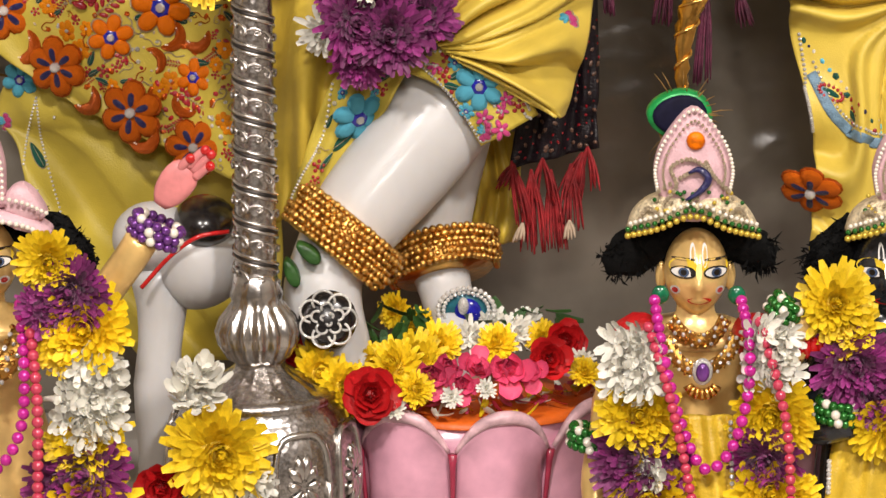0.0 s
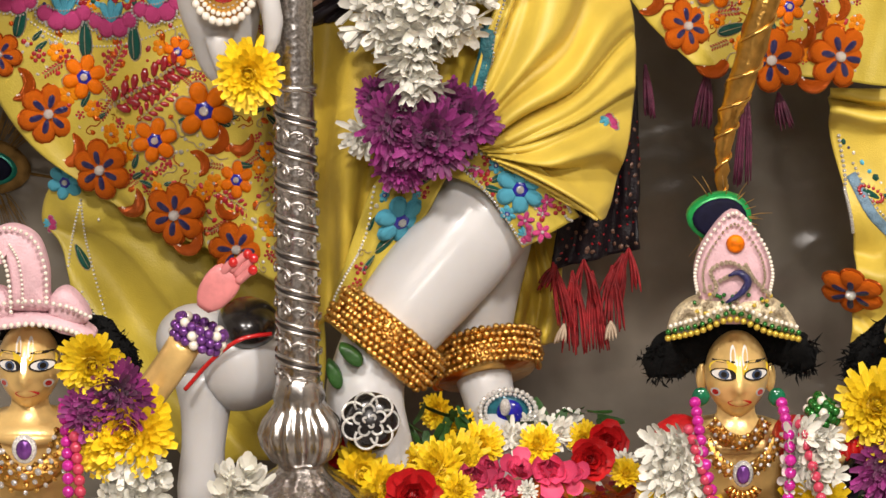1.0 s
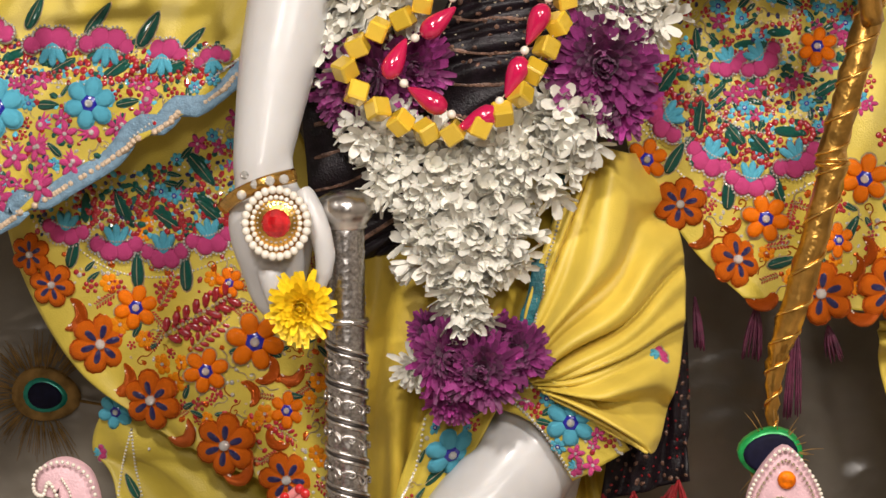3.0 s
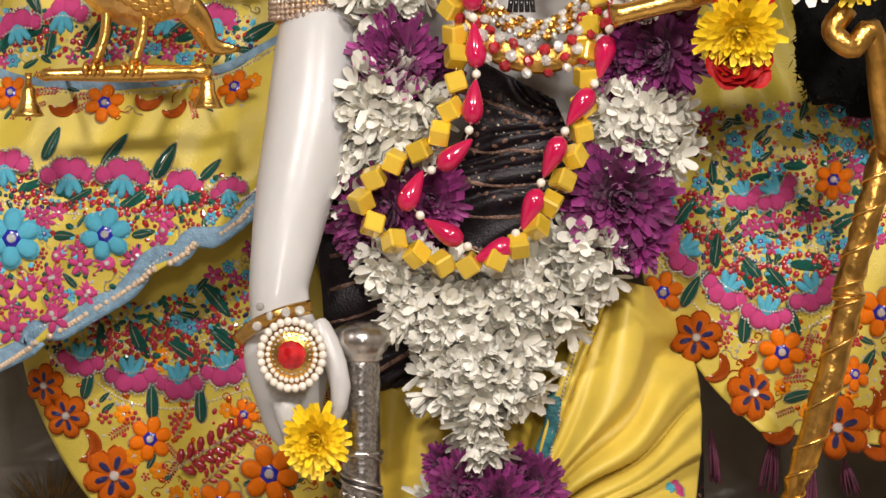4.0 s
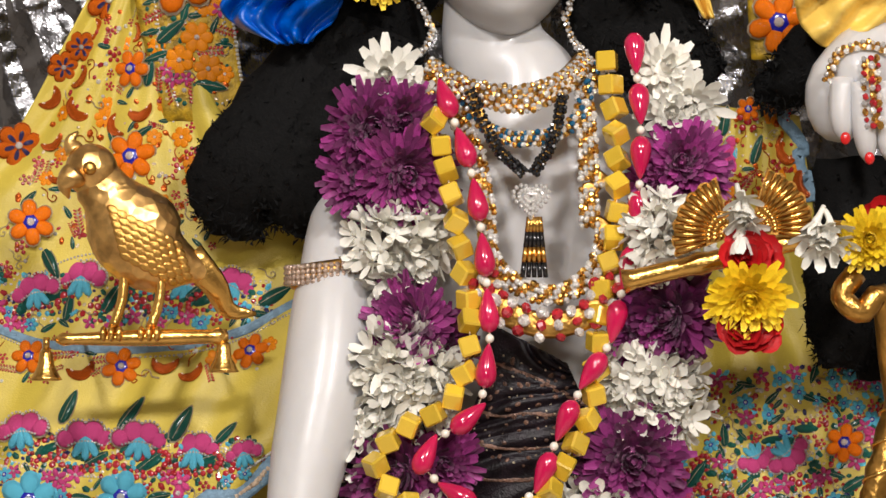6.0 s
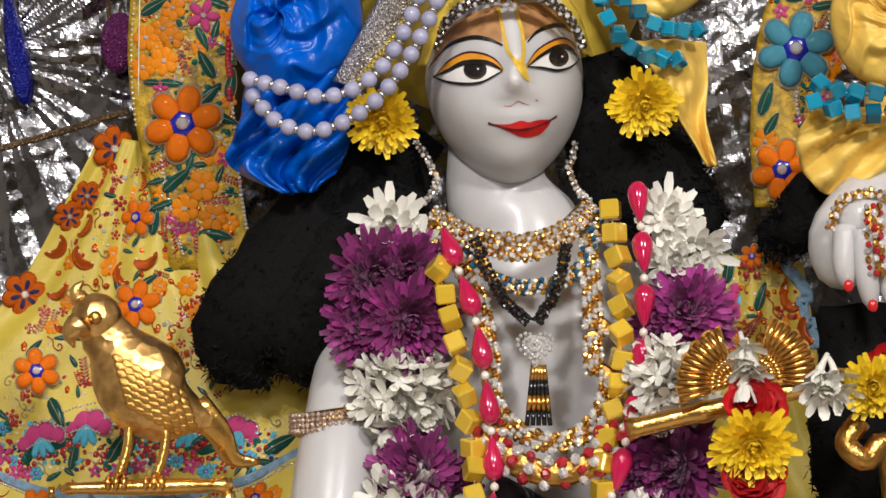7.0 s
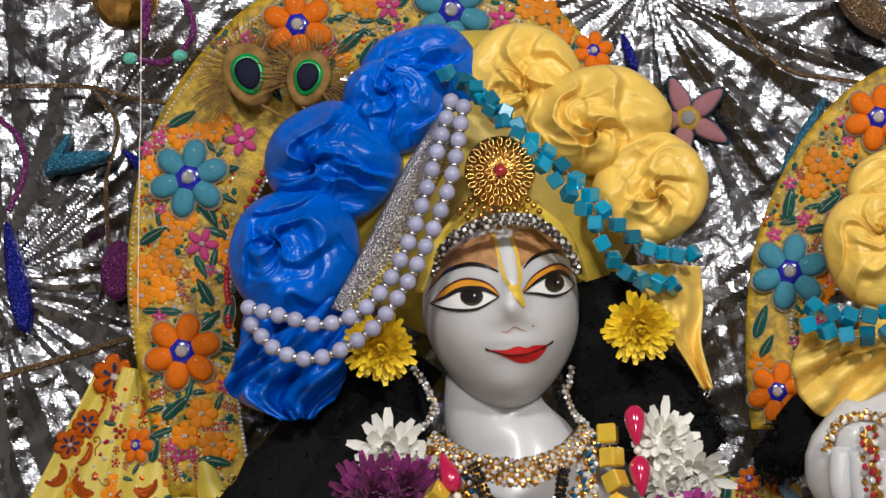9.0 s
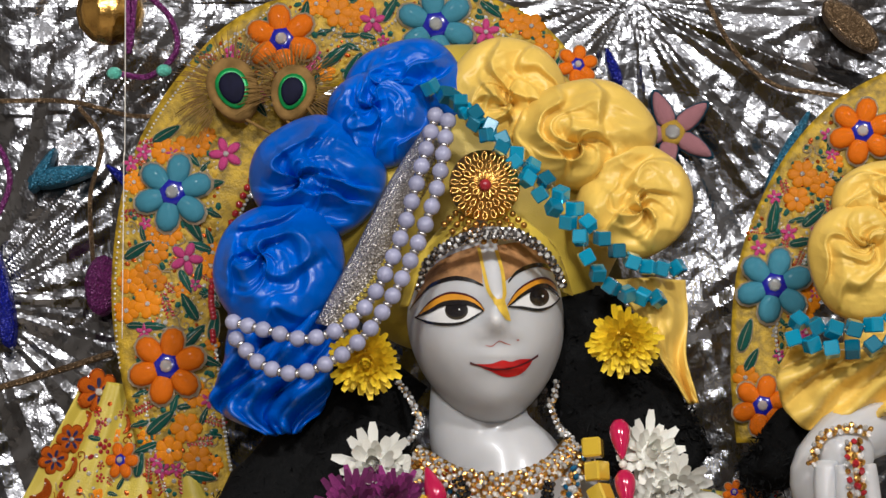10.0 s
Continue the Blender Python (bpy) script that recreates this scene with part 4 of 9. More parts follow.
lay(shawl, "edge_flower", FL_EDGE, 42, [(-0.4672, 0.9564, 1, 0), (-0.3860, 1.0934, 1, 20), (-0.4264, 1.0301, 0.7, 0), (-0.4096, 1.0486, 0.7, 40)], 0.001)
lay(shawl, "sequin_swirl", SWIRL, 28, [(-0.4103, 0.9906, 1, -40), (-0.3537, 0.9896, 1, 10), (-0.3748, 0.9749, 0.9, -60), (-0.4094, 1.0196, 0.9, 60), (-0.3964, 1.0644, 0.8, 70), (-0.4384, 1.0012, 0.9, 50), (-0.4674, 0.9801, 0.8, 30), (-0.3568, 1.0618, 0.7, 90), (-0.3288, 0.7545, 1, 0), (-0.4078, 0.7490, 1, 20), (-0.3051, 0.7467, 0.9, 30), (-0.4300, 0.9275, 0.7, 10)])
lay(shawl, "stone_cluster", BUDS, 17, [(-0.3788, 1.0407, 1, 0), (-0.4486, 0.9406, 0.8, 0), (-0.3192, 0.9381, 1, 30), (-0.3060, 0.9487, 0.9, 0), (-0.4640, 0.8617, 0.9, 60), (-0.4294, 0.6651, 1.3, 0), (-0.3742, 0.6603, 1.3, 40), (-0.3191, 0.6607, 1.3, 10), (-0.2666, 0.6559, 1.2, 60), (-0.4241, 0.8171, 1.4, 0), (-0.3502, 0.8121, 1.4, 0), (-0.3291, 0.8226, 1.4, 50), (-0.2817, 0.8123, 1.3, 0), (-0.3923, 0.8067, 1.2, 20)])
ribbon(shawl, "ribbon", [(-0.4979, 0.7906), (-0.4343, 0.7698), (-0.3288, 0.7676), (-0.2605, 0.7836), (-0.2028, 0.8125)], 9, TRIM_BLUE)
for pts in ([(-0.4979, 0.7843), (-0.4343, 0.7635), (-0.3288, 0.7608), (-0.2605, 0.7767), (-0.2028, 0.8063)], [(-0.4820, 0.6647), (-0.4083, 0.6495), (-0.3348, 0.6501), (-0.2457, 0.6613)], [(-0.4769, 0.8169), (-0.4084, 0.8539), (-0.3135, 0.8515), (-0.2396, 0.8072)]):
    beading(shawl, "beading", pts, GEM, 7, 2.6)
for pts in ([(-0.4662, 0.6753), (-0.4136, 0.6573), (-0.3663, 0.6708)], [(-0.3663, 0.6551), (-0.3138, 0.6529), (-0.2510, 0.6717)], [(-0.4345, 0.8013), (-0.3819, 0.8330), (-0.3448, 0.8016)], [(-0.3290, 0.8069), (-0.2870, 0.8332), (-0.2553, 0.8045)]):
    beading(shawl, "stone_line", pts, GEM_RED, 12, 5)
fill(shawl, [(-0.4820, 0.6594), (-0.2352, 0.6666), (-0.3137, 0.6084), (-0.4820, 0.5229)], 150, 8, BRIGHT)
fill(shawl, [(-0.4984, 0.8589), (-0.2240, 0.8387), (-0.2238, 0.7915), (-0.4979, 0.7854)], 80, 9, BRIGHT)
fill(shawl, [(-0.3833, 1.0855), (-0.3305, 1.0855), (-0.2766, 0.8595), (-0.4931, 0.8590)], 110, 10, MOTIFS)
fill(shawl, [(-0.4978, 0.7696), (-0.2237, 0.7863), (-0.2393, 0.7496), (-0.4975, 0.7329)], 45, 12, MOTIFS)
# right shawl
lay(right, "edge_flower", FL_EDGE, 52, [(0.1754, 0.5399, 0.9, 0), (0.2254, 0.4877, 0.95, 20), (0.3065, 0.4581, 1.1, 5), (0.3663, 0.4620, 1.1, 30)], 0.001)
lay(right, "orange_flower", FL_ORANGE, 46, [(0.1439, 0.5800, 0.85, 0), (0.2536, 0.5271, 0.95, 30), (0.3439, 0.5640, 1, 0), (0.3188, 0.5064, 0.7, 10), (0.3003, 0.6836, 0.8, 10), (0.2200, 1.0120, 0.5, 0)], 0.001)
lay(right, "stitched_scallop", SCALLOP, 50, [(0.1592, 0.6165, 1, -60), (0.2000, 0.5802, 1, -30), (0.2392, 0.5594, 0.95, -8), (0.2841, 0.5794, 1, 30), (0.2183, 0.6675, 0.8, 20), (0.2488, 0.6703, 0.9, 40), (0.1940, 0.9493, 0.7, -80)])
lay(right, "stitched_leaf", LEAF, 34, [(0.2195, 0.5521, 1.1, 85), (0.2636, 0.5559, 1, 110), (0.1699, 0.5817, 1, 60), (0.2697, 0.4863, 0.9, 15), (0.1641, 0.6544, 1, 60), (0.1918, 0.6218, 1, 80), (0.2242, 0.6053, 0.9, 130), (0.2476, 0.5949, 0.9, 130), (0.3317, 0.5169, 0.9, 60), (0.3519, 0.5535, 0.7, -20), (0.2076, 0.6440, 0.7, 40), (0.1890, 0.6906, 0.7, 100), (0.1888, 0.9806, 0.9, 80), (0.2174, 0.9545, 0.9, 70), (0.2564, 0.5125, 0.6, -30), (0.3091, 0.6470, 0.9, 30)])
lay(right, "sequin_swirl", SWIRL, 29, [(0.2518, 0.4547, 1.2, 20), (0.3357, 0.4214, 1.2, 10), (0.3450, 0.4960, 1, 80), (0.1939, 0.5112, 1, 60), (0.3348, 0.4803, 0.9, 60), (0.3656, 0.5066, 0.9, 90), (0.2224, 0.5218, 0.7, 30), (0.2460, 0.9546, 1.1, -60), (0.2616, 0.9233, 1, -70)])
lay(right, "stone_leaf", STONE_LEAF, 38, [(0.1629, 0.6543, 1, 68), (0.1920, 0.6170, 1, 88), (0.2210, 0.5955, 0.9, 110), (0.2484, 0.5908, 1.05, -38), (0.2756, 0.6061, 1.1, -5), (0.2646, 0.6970, 0.9, 0), (0.2331, 0.6866, 0.8, 10)])
lay(right, "stone_cluster", BUDS, 18, [(0.1746, 0.6363, 1.2, 0), (0.2061, 0.6000, 1.2, 40), (0.2478, 0.5793, 1.1, 0), (0.2889, 0.6054, 1.2, 0), (0.2574, 0.6469, 1.2, 0), (0.2796, 0.5220, 0.8, 0), (0.3615, 0.6004, 1.1, 0), (0.3210, 0.5378, 0.9, 0), (0.2096, 0.9806, 1.3, 0), (0.2304, 0.9232, 1.2, 0), (0.2229, 0.6701, 1, 0)])
for pts in ([(0.1385, 0.6102), (0.1857, 0.5582), (0.2379, 0.5349), (0.2999, 0.5612)], [(0.1743, 0.6674), (0.2110, 0.6208), (0.2527, 0.6053), (0.3042, 0.6262)], [(0.1706, 0.7268), (0.2229, 0.6649), (0.2849, 0.6809), (0.3311, 0.7072)], [(0.1761, 0.6905), (0.2181, 0.6336), (0.2801, 0.6445)]):
    beading(right, "beading", pts, GEM, 7, 2.8)
beading(right, "stone_line", [(0.1642, 0.6415), (0.2060, 0.6052), (0.2529, 0.5845), (0.2942, 0.6002)], GEM_RED, 12, 5)
ribbon(right, "ribbon", [(0.2356, 0.9963), (0.2668, 0.9442), (0.2797, 0.9077)], 12, TRIM_BLUE)
fill(right, [(0.1432, 0.6673), (0.3138, 0.6781), (0.3103, 0.5586), (0.1858, 0.5478)], 120, 13, BRIGHT)
fill(right, [(0.1597, 0.5582), (0.3825, 0.5849), (0.3850, 0.4279), (0.2542, 0.4694)], 110, 14, MOTIFS)
fill(right, [(0.1808, 0.7425), (0.3459, 0.7591), (0.3475, 0.6243), (0.1663, 0.6228)], 120, 15, BRIGHT)
fill(right, [(0.1836, 0.9963), (0.2460, 0.9911), (0.2771, 0.8608), (0.1785, 0.8814)], 70, 16, MOTIFS)
TINY = [(CRIMSON, 5.5), (SKY, 5.5), (STONE, 3.4), (GREEN, 6.5), (NAVY, 4.5), (THREAD, 3.2)]
WARM = [(CRIMSON, 5.0), (ORANGE_SEQ, 6.0), (STONE, 3.2), (THREAD, 3.0)]
sprinkle(shawl, [(-0.4820, 0.6900), (-0.2450, 0.6850), (-0.2500, 0.6500), (-0.4820, 0.6480)], 520, 51, TINY)
sprinkle(shawl, [(-0.4900, 0.8380), (-0.2300, 0.8330), (-0.2300, 0.7930), (-0.4900, 0.7920)], 560, 52, TINY)
sprinkle(shawl, [(-0.4820, 0.6460), (-0.2600, 0.6540), (-0.3300, 0.5960), (-0.4820, 0.5290)], 260, 53, TINY, 0.007)
sprinkle(shawl, [(-0.3833, 1.0855), (-0.3305, 1.0855), (-0.2766, 0.8595), (-0.4931, 0.8590)], 200, 54, WARM, 0.009)
sprinkle(lower, [(-0.4300, 0.5500), (-0.2250, 0.5900), (-0.2250, 0.5080), (-0.4200, 0.5080)], 620, 55, TINY)
sprinkle(lower, [(-0.4107, 0.4900), (-0.1482, 0.5000), (-0.1492, 0.2652), (-0.2706, 0.3180)], 260, 56, WARM, 0.009)
sprinkle(right, [(0.1450, 0.6650), (0.3138, 0.6650), (0.3050, 0.5800), (0.1858, 0.5700)], 520, 57, TINY)
sprinkle(right, [(0.1750, 0.7500), (0.3400, 0.7600), (0.3400, 0.6650), (0.1700, 0.6650)], 420, 58, TINY, 0.006)
sprinkle(right, [(0.1836, 0.9963), (0.2460, 0.9911), (0.2771, 0.8608), (0.1785, 0.8814)], 160, 59, WARM, 0.006)
sprinkle(right, [(0.1700, 0.5450), (0.3825, 0.5700), (0.3850, 0.4379), (0.2542, 0.4794)], 240, 60, WARM, 0.008)
# dhoti flowers and stone lines
lay(cuff, "blue_flower", FL_BLUE, 44, [(0.0759, 0.3365, 1, 10)], 0.001)
lay(cuff, "stitched_leaf", LEAF, 24, [(0.0564, 0.3470, 0.8, 30)])
lay(cuff, "stone_cluster", BUDS, 16, [(0.0458, 0.3629, 0.9, 0), (0.1117, 0.3181, 1, 0)])
lay(cuff, "pink_patch", SCALLOP, 28, [(0.0829, 0.2940, 0.8, 60)])
beading(cuff, "beading", [(0.0301, 0.3681), (0.0825, 0.3710), (0.1089, 0.3420), (0.1222, 0.3155)], GEM, 7, 3.5)
beading(cuff, "beading", [(0.0196, 0.3575), (0.0512, 0.3257), (0.0777, 0.2859)], GEM, 7, 3.5)
lay(panel, "blue_flower", FL_BLUE, 48, [(-0.0372, 0.3082, 1, 30)], 0.001)
lay(panel, "stitched_leaf", LEAF, 30, [(-0.0514, 0.2852, 1, 40), (-0.0093, 0.3679, 0.9, 60)])
lay(panel, "stone_cluster", BUDS, 14, [(-0.0725, 0.2610, 1, 0), (-0.0805, 0.2395, 1, 40)])
beading(panel, "beading", [(-0.0603, 0.3385), (-0.0688, 0.2878), (-0.0831, 0.2610), (-0.0990, 0.2287)], GEM, 7, 3.2)
for k in range(6):
    o = k * 0.030
    ribbon(sash, "woven_stripe", [(-0.0269, 0.7567), (0.0148, 0.7414), (0.0565, 0.7208)] if k == 0 else [(x, z - o) for x, z in [(-0.0528, 0.7409), (-0.0008, 0.7386), (0.0564, 0.7416)]], 4, BROCADE, 0.001)
    ribbon(sash, "woven_stripe", [(x, z - o) for x, z in [(-0.1619, 0.6410), (-0.1254, 0.6517), (-0.0733, 0.6834)]], 4, BROCADE, 0.001)
sprinkle(sash, [(-0.0300, 0.7700), (0.0500, 0.7500), (0.0800, 0.6500), (-0.0700, 0.6700)], 170, 81, [(BROCADE, 4.5), (THREAD, 2.0)], 0.006)
sprinkle(tail, [(0.1500, 0.4200), (0.1830, 0.4200), (0.1860, 0.2850), (0.1080, 0.2700)], 150, 82, [(BROCADE, 4.5), (CRIMSON, 2.6)], 0.006)
TEAL_R = mat("teal ribbon", (0.02, 0.14, 0.17), 0.45, 0, 0.4, 150, 0.6, 600)
ribbon(knee, "teal_edge", [(0.0815, 0.5788), (0.0557, 0.5264), (0.0428, 0.4686), (0.0325, 0.4158)], 13, TEAL_R)
beading(knee, "beading", [(0.0893, 0.5788), (0.0640, 0.5264), (0.0507, 0.4686), (0.0404, 0.4158)], GEM, 7, 3.2)
lay(knee, "pink_patch", SCALLOP, 30, [(0.1557, 0.4005, 0.9, 100)])
lay(skirt, "edge_flower", FL_EDGE, 60, [(0.3670, 0.2407, 1, 0)], 0.012)
beading(skirt, "beading", [(0.3530, 0.2784), (0.3627, 0.3101), (0.3749, 0.3417), (0.3686, 0.3886)], GEM, 7, 4)
beading(skirt, "beading", [(0.3822, 0.3626), (0.4041, 0.3208), (0.4306, 0.3000), (0.4495, 0.2948)], GEM, 7, 3.5)
ribbon(skirt, "ribbon", [(0.3804, 0.3522), (0.4022, 0.3124), (0.4288, 0.2915), (0.4498, 0.2864)], 10, TRIM_BLUE)
sprinkle(skirt, [(0.3686, 0.3886), (0.3819, 0.3731), (0.4461, 0.3053), (0.4465, 0.2895)], 160, 71, TINY, 0.006)
lay(skirt, "stone_leaf", STONE_LEAF, 24, [(0.3985, 0.3339, 1, -30), (0.4199, 0.3130, 1, -40)])
lay(cape, "blue_flower", FL_BLUE, 34, [(-0.3470, 0.3439, 1, 0)])
lay(cape, "stitched_leaf", LEAF, 26, [(-0.3334, 0.2729, 1.1, 110)])
beading(cape, "beading", [(-0.3329, 0.3264), (-0.3265, 0.2756), (-0.3112, 0.2113)], GEM, 7, 3)
beading(cape, "beading", [(-0.3329, 0.3264), (-0.3451, 0.2755), (-0.3511, 0.2110)], GEM, 7, 3)
lay(cape, "pink_patch", SCALLOP, 24, [(-0.3606, 0.3049, 0.8, 80)])


# ---- arched floral boards behind the heads ----
BOARD = mat("amber brocade board", (0.42, 0.265, 0.008), 0.55, 0, 0.5, 120, 0.5, 500)


def board(name, outer, inner, label):
    t = thing(name, inner[0], label, "halo board")
    bm = sheet(B(), outer, inner, 14, 70, lambda u, v: 0.006 * math.sin(math.pi * u))
    tree = bvh_of(bm)
    part("panel", bm, BOARD, t, thick=0.0015)
    return t, tree


HALO_MOTIFS = [("stitched_leaf", LEAF, 22), ("tiny_flower", FL_TINY, 23), ("stitched_leaf", LEAF, 17), ("thread_curl", CURL_T, 22), ("plum_flower", FL_PINK, 15), ("gem", GEM, 5), ("beaded_sprig", SPRIG, 22)]
halo = board("floral_arch", [(-0.3426, 0.090, 0.9840), (-0.3701, 0.090, 1.0934), (-0.3841, 0.090, 1.2035), (-0.3651, 0.090, 1.3252), (-0.3098, 0.090, 1.4192), (-0.2320, 0.090, 1.4796), (-0.0880, 0.090, 1.4996), (0.0220, 0.090, 1.4642), (0.0763, 0.090, 1.4076), (0.1192, 0.090, 1.3403)],
             [(-0.2607, 0.090, 0.9832), (-0.2769, 0.090, 1.0923), (-0.2823, 0.090, 1.2022), (-0.2380, 0.090, 1.3122), (-0.1826, 0.090, 1.3837), (-0.1328, 0.090, 1.4052), (-0.0666, 0.090, 1.4154), (-0.0116, 0.090, 1.4034), (0.0319, 0.090, 1.3638), (0.0639, 0.090, 1.2969)], "arched yellow board with padded orange and blue flowers")
lay(halo, "blue_flower", FL_SKY, 76, [(-0.3125, 1.2794, 1, 0), (-0.0628, 1.4361, 1, 20)], 0.002)
lay(halo, "orange_flower", FL_ORANGE, 74, [(-0.3185, 1.1155, 1, 0), (-0.2090, 1.4240, 0.95, 20), (0.0694, 1.3948, 0.55, 0), (0.0853, 1.3918, 0.45, 20)], 0.002)
lay(halo, "tiny_flower", FL_TINY, 26, [(-0.3543, 1.1967, 1, 0), (-0.3372, 1.1750, 1.1, 20), (-0.3570, 1.1689, 1, 40), (-0.3010, 1.0573, 1.2, 0), (-0.3170, 1.0364, 1.1, 30), (-0.2904, 1.0281, 1.1, 50), (-0.1562, 1.4503, 1.2, 0), (-0.1765, 1.4588, 1, 0), (-0.1336, 1.4526, 1, 30), (0.0271, 1.4335, 1.1, 0), (0.0085, 1.4392, 1, 20), (0.0403, 1.4142, 1, 10), (-0.3302, 1.1963, 0.9, 10)])
lay(halo, "plum_flower", FL_PINK, 30, [(-0.2631, 1.3164, 1.1, 20), (-0.3008, 1.2174, 1.1, 50), (-0.1229, 1.4415, 0.9, 0), (-0.0157, 1.4288, 0.9, 0)])
lay(halo, "stitched_leaf", LEAF, 36, [(-0.2819, 1.2870, 1, 10), (-0.2954, 1.2495, 1.1, -60), (-0.3463, 1.2261, 0.9, 30), (-0.2982, 1.1718, 0.9, 120), (-0.2956, 1.1424, 1, 45), (-0.2823, 1.1209, 0.9, -20), (-0.3249, 1.0630, 1, 40), (-0.2878, 1.0122, 0.9, -10), (-0.1580, 1.4095, 1, 40), (-0.1874, 1.4481, 0.9, 80), (-0.1420, 1.3984, 0.9, 60), (-0.1067, 1.4521, 0.8, 60), (-0.0101, 1.4504, 0.8, -40), (0.0590, 1.4166, 0.8, 70), (-0.3195, 1.3362, 0.9, 30), (-0.2688, 1.1634, 0.9, 80)])
beading(halo, "bead_edge", [(-0.2490, 0.9901), (-0.2648, 1.0857), (-0.2684, 1.1924), (-0.2297, 1.2941), (-0.1758, 1.3608)], GEM, 8, 4)
beading(halo, "stone_line", [(-0.2738, 1.1497), (-0.2754, 1.1979), (-0.2404, 1.2888), (-0.1866, 1.3583)], GEM_RED, 13, 8)
beading(halo, "bead_edge", [(-0.3393, 0.9963), (-0.3581, 1.0761), (-0.3680, 1.1937), (-0.3489, 1.3093), (-0.2967, 1.3925), (-0.2239, 1.4512)], GEM, 8, 2.6)
for loop in ([(-0.2851, 1.0360), (-0.2744, 1.0676), (-0.2903, 1.0891), (-0.3116, 1.0707)], [(-0.3490, 1.2288), (-0.3275, 1.2339), (-0.2794, 1.2117), (-0.2742, 1.1741)], [(-0.1769, 1.4017), (-0.1338, 1.4199), (-0.1014, 1.4411)], [(-0.0370, 1.4455), (-0.0050, 1.4286), (0.0373, 1.3953)]):
    beading(halo, "beading", loop, GEM, 8, 3)
halo2 = board("floral_arch", [(0.2160, 0.060, 1.0416), (0.2121, 0.060, 1.1170), (0.2219, 0.060, 1.2143), (0.2586, 0.060, 1.3009), (0.3138, 0.060, 1.3658), (0.3903, 0.060, 1.4085)],
              [(0.2962, 0.060, 1.0408), (0.2817, 0.060, 1.1162), (0.3052, 0.060, 1.2132), (0.3280, 0.060, 1.2727), (0.3665, 0.060, 1.3103), (0.4207, 0.060, 1.3313)], "arched yellow flower board behind the neighbouring statue")
lay(halo2, "blue_flower", FL_SKY, 72, [(0.2512, 1.1837, 1, 0)], 0.002)
lay(halo2, "orange_flower", FL_ORANGE, 64, [(0.3364, 1.3283, 1, 0), (0.2383, 1.0716, 0.9, 0)], 0.002)
lay(halo2, "tiny_flower", FL_TINY, 26, [(0.2800, 1.2890, 1.1, 0), (0.2982, 1.2780, 1, 20), (0.2741, 1.2650, 1, 50), (0.2230, 1.0982, 1, 0)])
lay(halo2, "stitched_leaf", LEAF, 34, [(0.2526, 1.2493, 1, 80), (0.2896, 1.2487, 0.9, 40), (0.2239, 1.1379, 1, 70), (0.2785, 1.2249, 0.8, 10), (0.2286, 1.1140, 0.8, 60)])
lay(halo2, "plum_flower", FL_PINK, 30, [(0.2998, 1.2325, 1, 0), (0.2792, 1.1398, 0.8, 0)])
beading(halo2, "bead_edge", [(0.2614, 1.0903), (0.2519, 1.1433), (0.2739, 1.1908), (0.2960, 1.2385), (0.3389, 1.2699)], GEM, 8, 4)

fill(halo, [(-0.3544, 1.3314), (-0.2738, 1.3301), (-0.2745, 1.0041), (-0.3382, 1.0049)], 110, 21, HALO_MOTIFS)
fill(halo, [(-0.2898, 1.4063), (-0.1442, 1.4746), (-0.1016, 1.4248), (-0.2362, 1.3565)], 70, 22, HALO_MOTIFS)
fill(halo2, [(0.2313, 1.2416), (0.3131, 1.3475), (0.3103, 1.2297), (0.2643, 1.0607)], 70, 23, HALO_MOTIFS)
GOLDISH = [(ORANGE_SEQ, 4.0), (THREAD, 3.0), (STONE, 3.0), (GREEN, 5.5), (FELT, 5.0)]
sprinkle(halo, [(-0.3650, 1.3300), (-0.2700, 1.3300), (-0.2720, 0.9950), (-0.3450, 0.9950)], 620, 61, GOLDISH)
sprinkle(halo, [(-0.3050, 1.4063), (-0.1442, 1.4850), (-0.1016, 1.4250), (-0.2400, 1.3400)], 420, 62, GOLDISH)
sprinkle(halo, [(-0.1300, 1.4850), (0.0300, 1.4600), (0.0750, 1.3700), (-0.0900, 1.4250)], 320, 63, GOLDISH)
sprinkle(halo2, [(0.2250, 1.2450), (0.3131, 1.3500), (0.3203, 1.2700), (0.2643, 1.0607)], 420, 64, GOLDISH)
fill(halo, [(-0.3600, 1.3400), (-0.2700, 1.3350), (-0.2750, 1.0000), (-0.3420, 1.0000)], 70, 65, [("stitched_leaf", LEAF, 20), ("tiny_flower", FL_TINY, 20)])
fill(panel, [(-0.0540, 0.3358), (0.0038, 0.3627), (-0.0329, 0.2880), (-0.0858, 0.2395)], 16, 24, BRIGHT)
fill(cuff, [(0.0248, 0.3628), (0.0616, 0.3683), (0.1196, 0.3155), (0.0830, 0.2833)], 14, 25, BRIGHT)

# ---- ornaments on the foil ----
TEAL_SEQ = mat("teal sequins", (0.03, 0.16, 0.26), 0.35, 0.3, 0.5, 400, 1.0, 420, kind="voronoi")
COBALT_SEQ = mat("cobalt sequins", (0.006, 0.012, 0.26), 0.25, 0.3, 0.6, 400, 1.0, 420, kind="voronoi")
PLUM = mat("plum sequins", (0.16, 0.02, 0.13), 0.3, 0.3, 0.5, 400, 1.0, 420, kind="voronoi")
ROSEPAD = mat("dusty rose padding", (0.50, 0.22, 0.24), 0.4, 0.1, 0.4, 200, 0.6, 500)
ROPE = mat("bronze bead rope", (0.26, 0.17, 0.09), 0.35, 0.8, 0.5, 600, 1.0, 500, kind="voronoi")
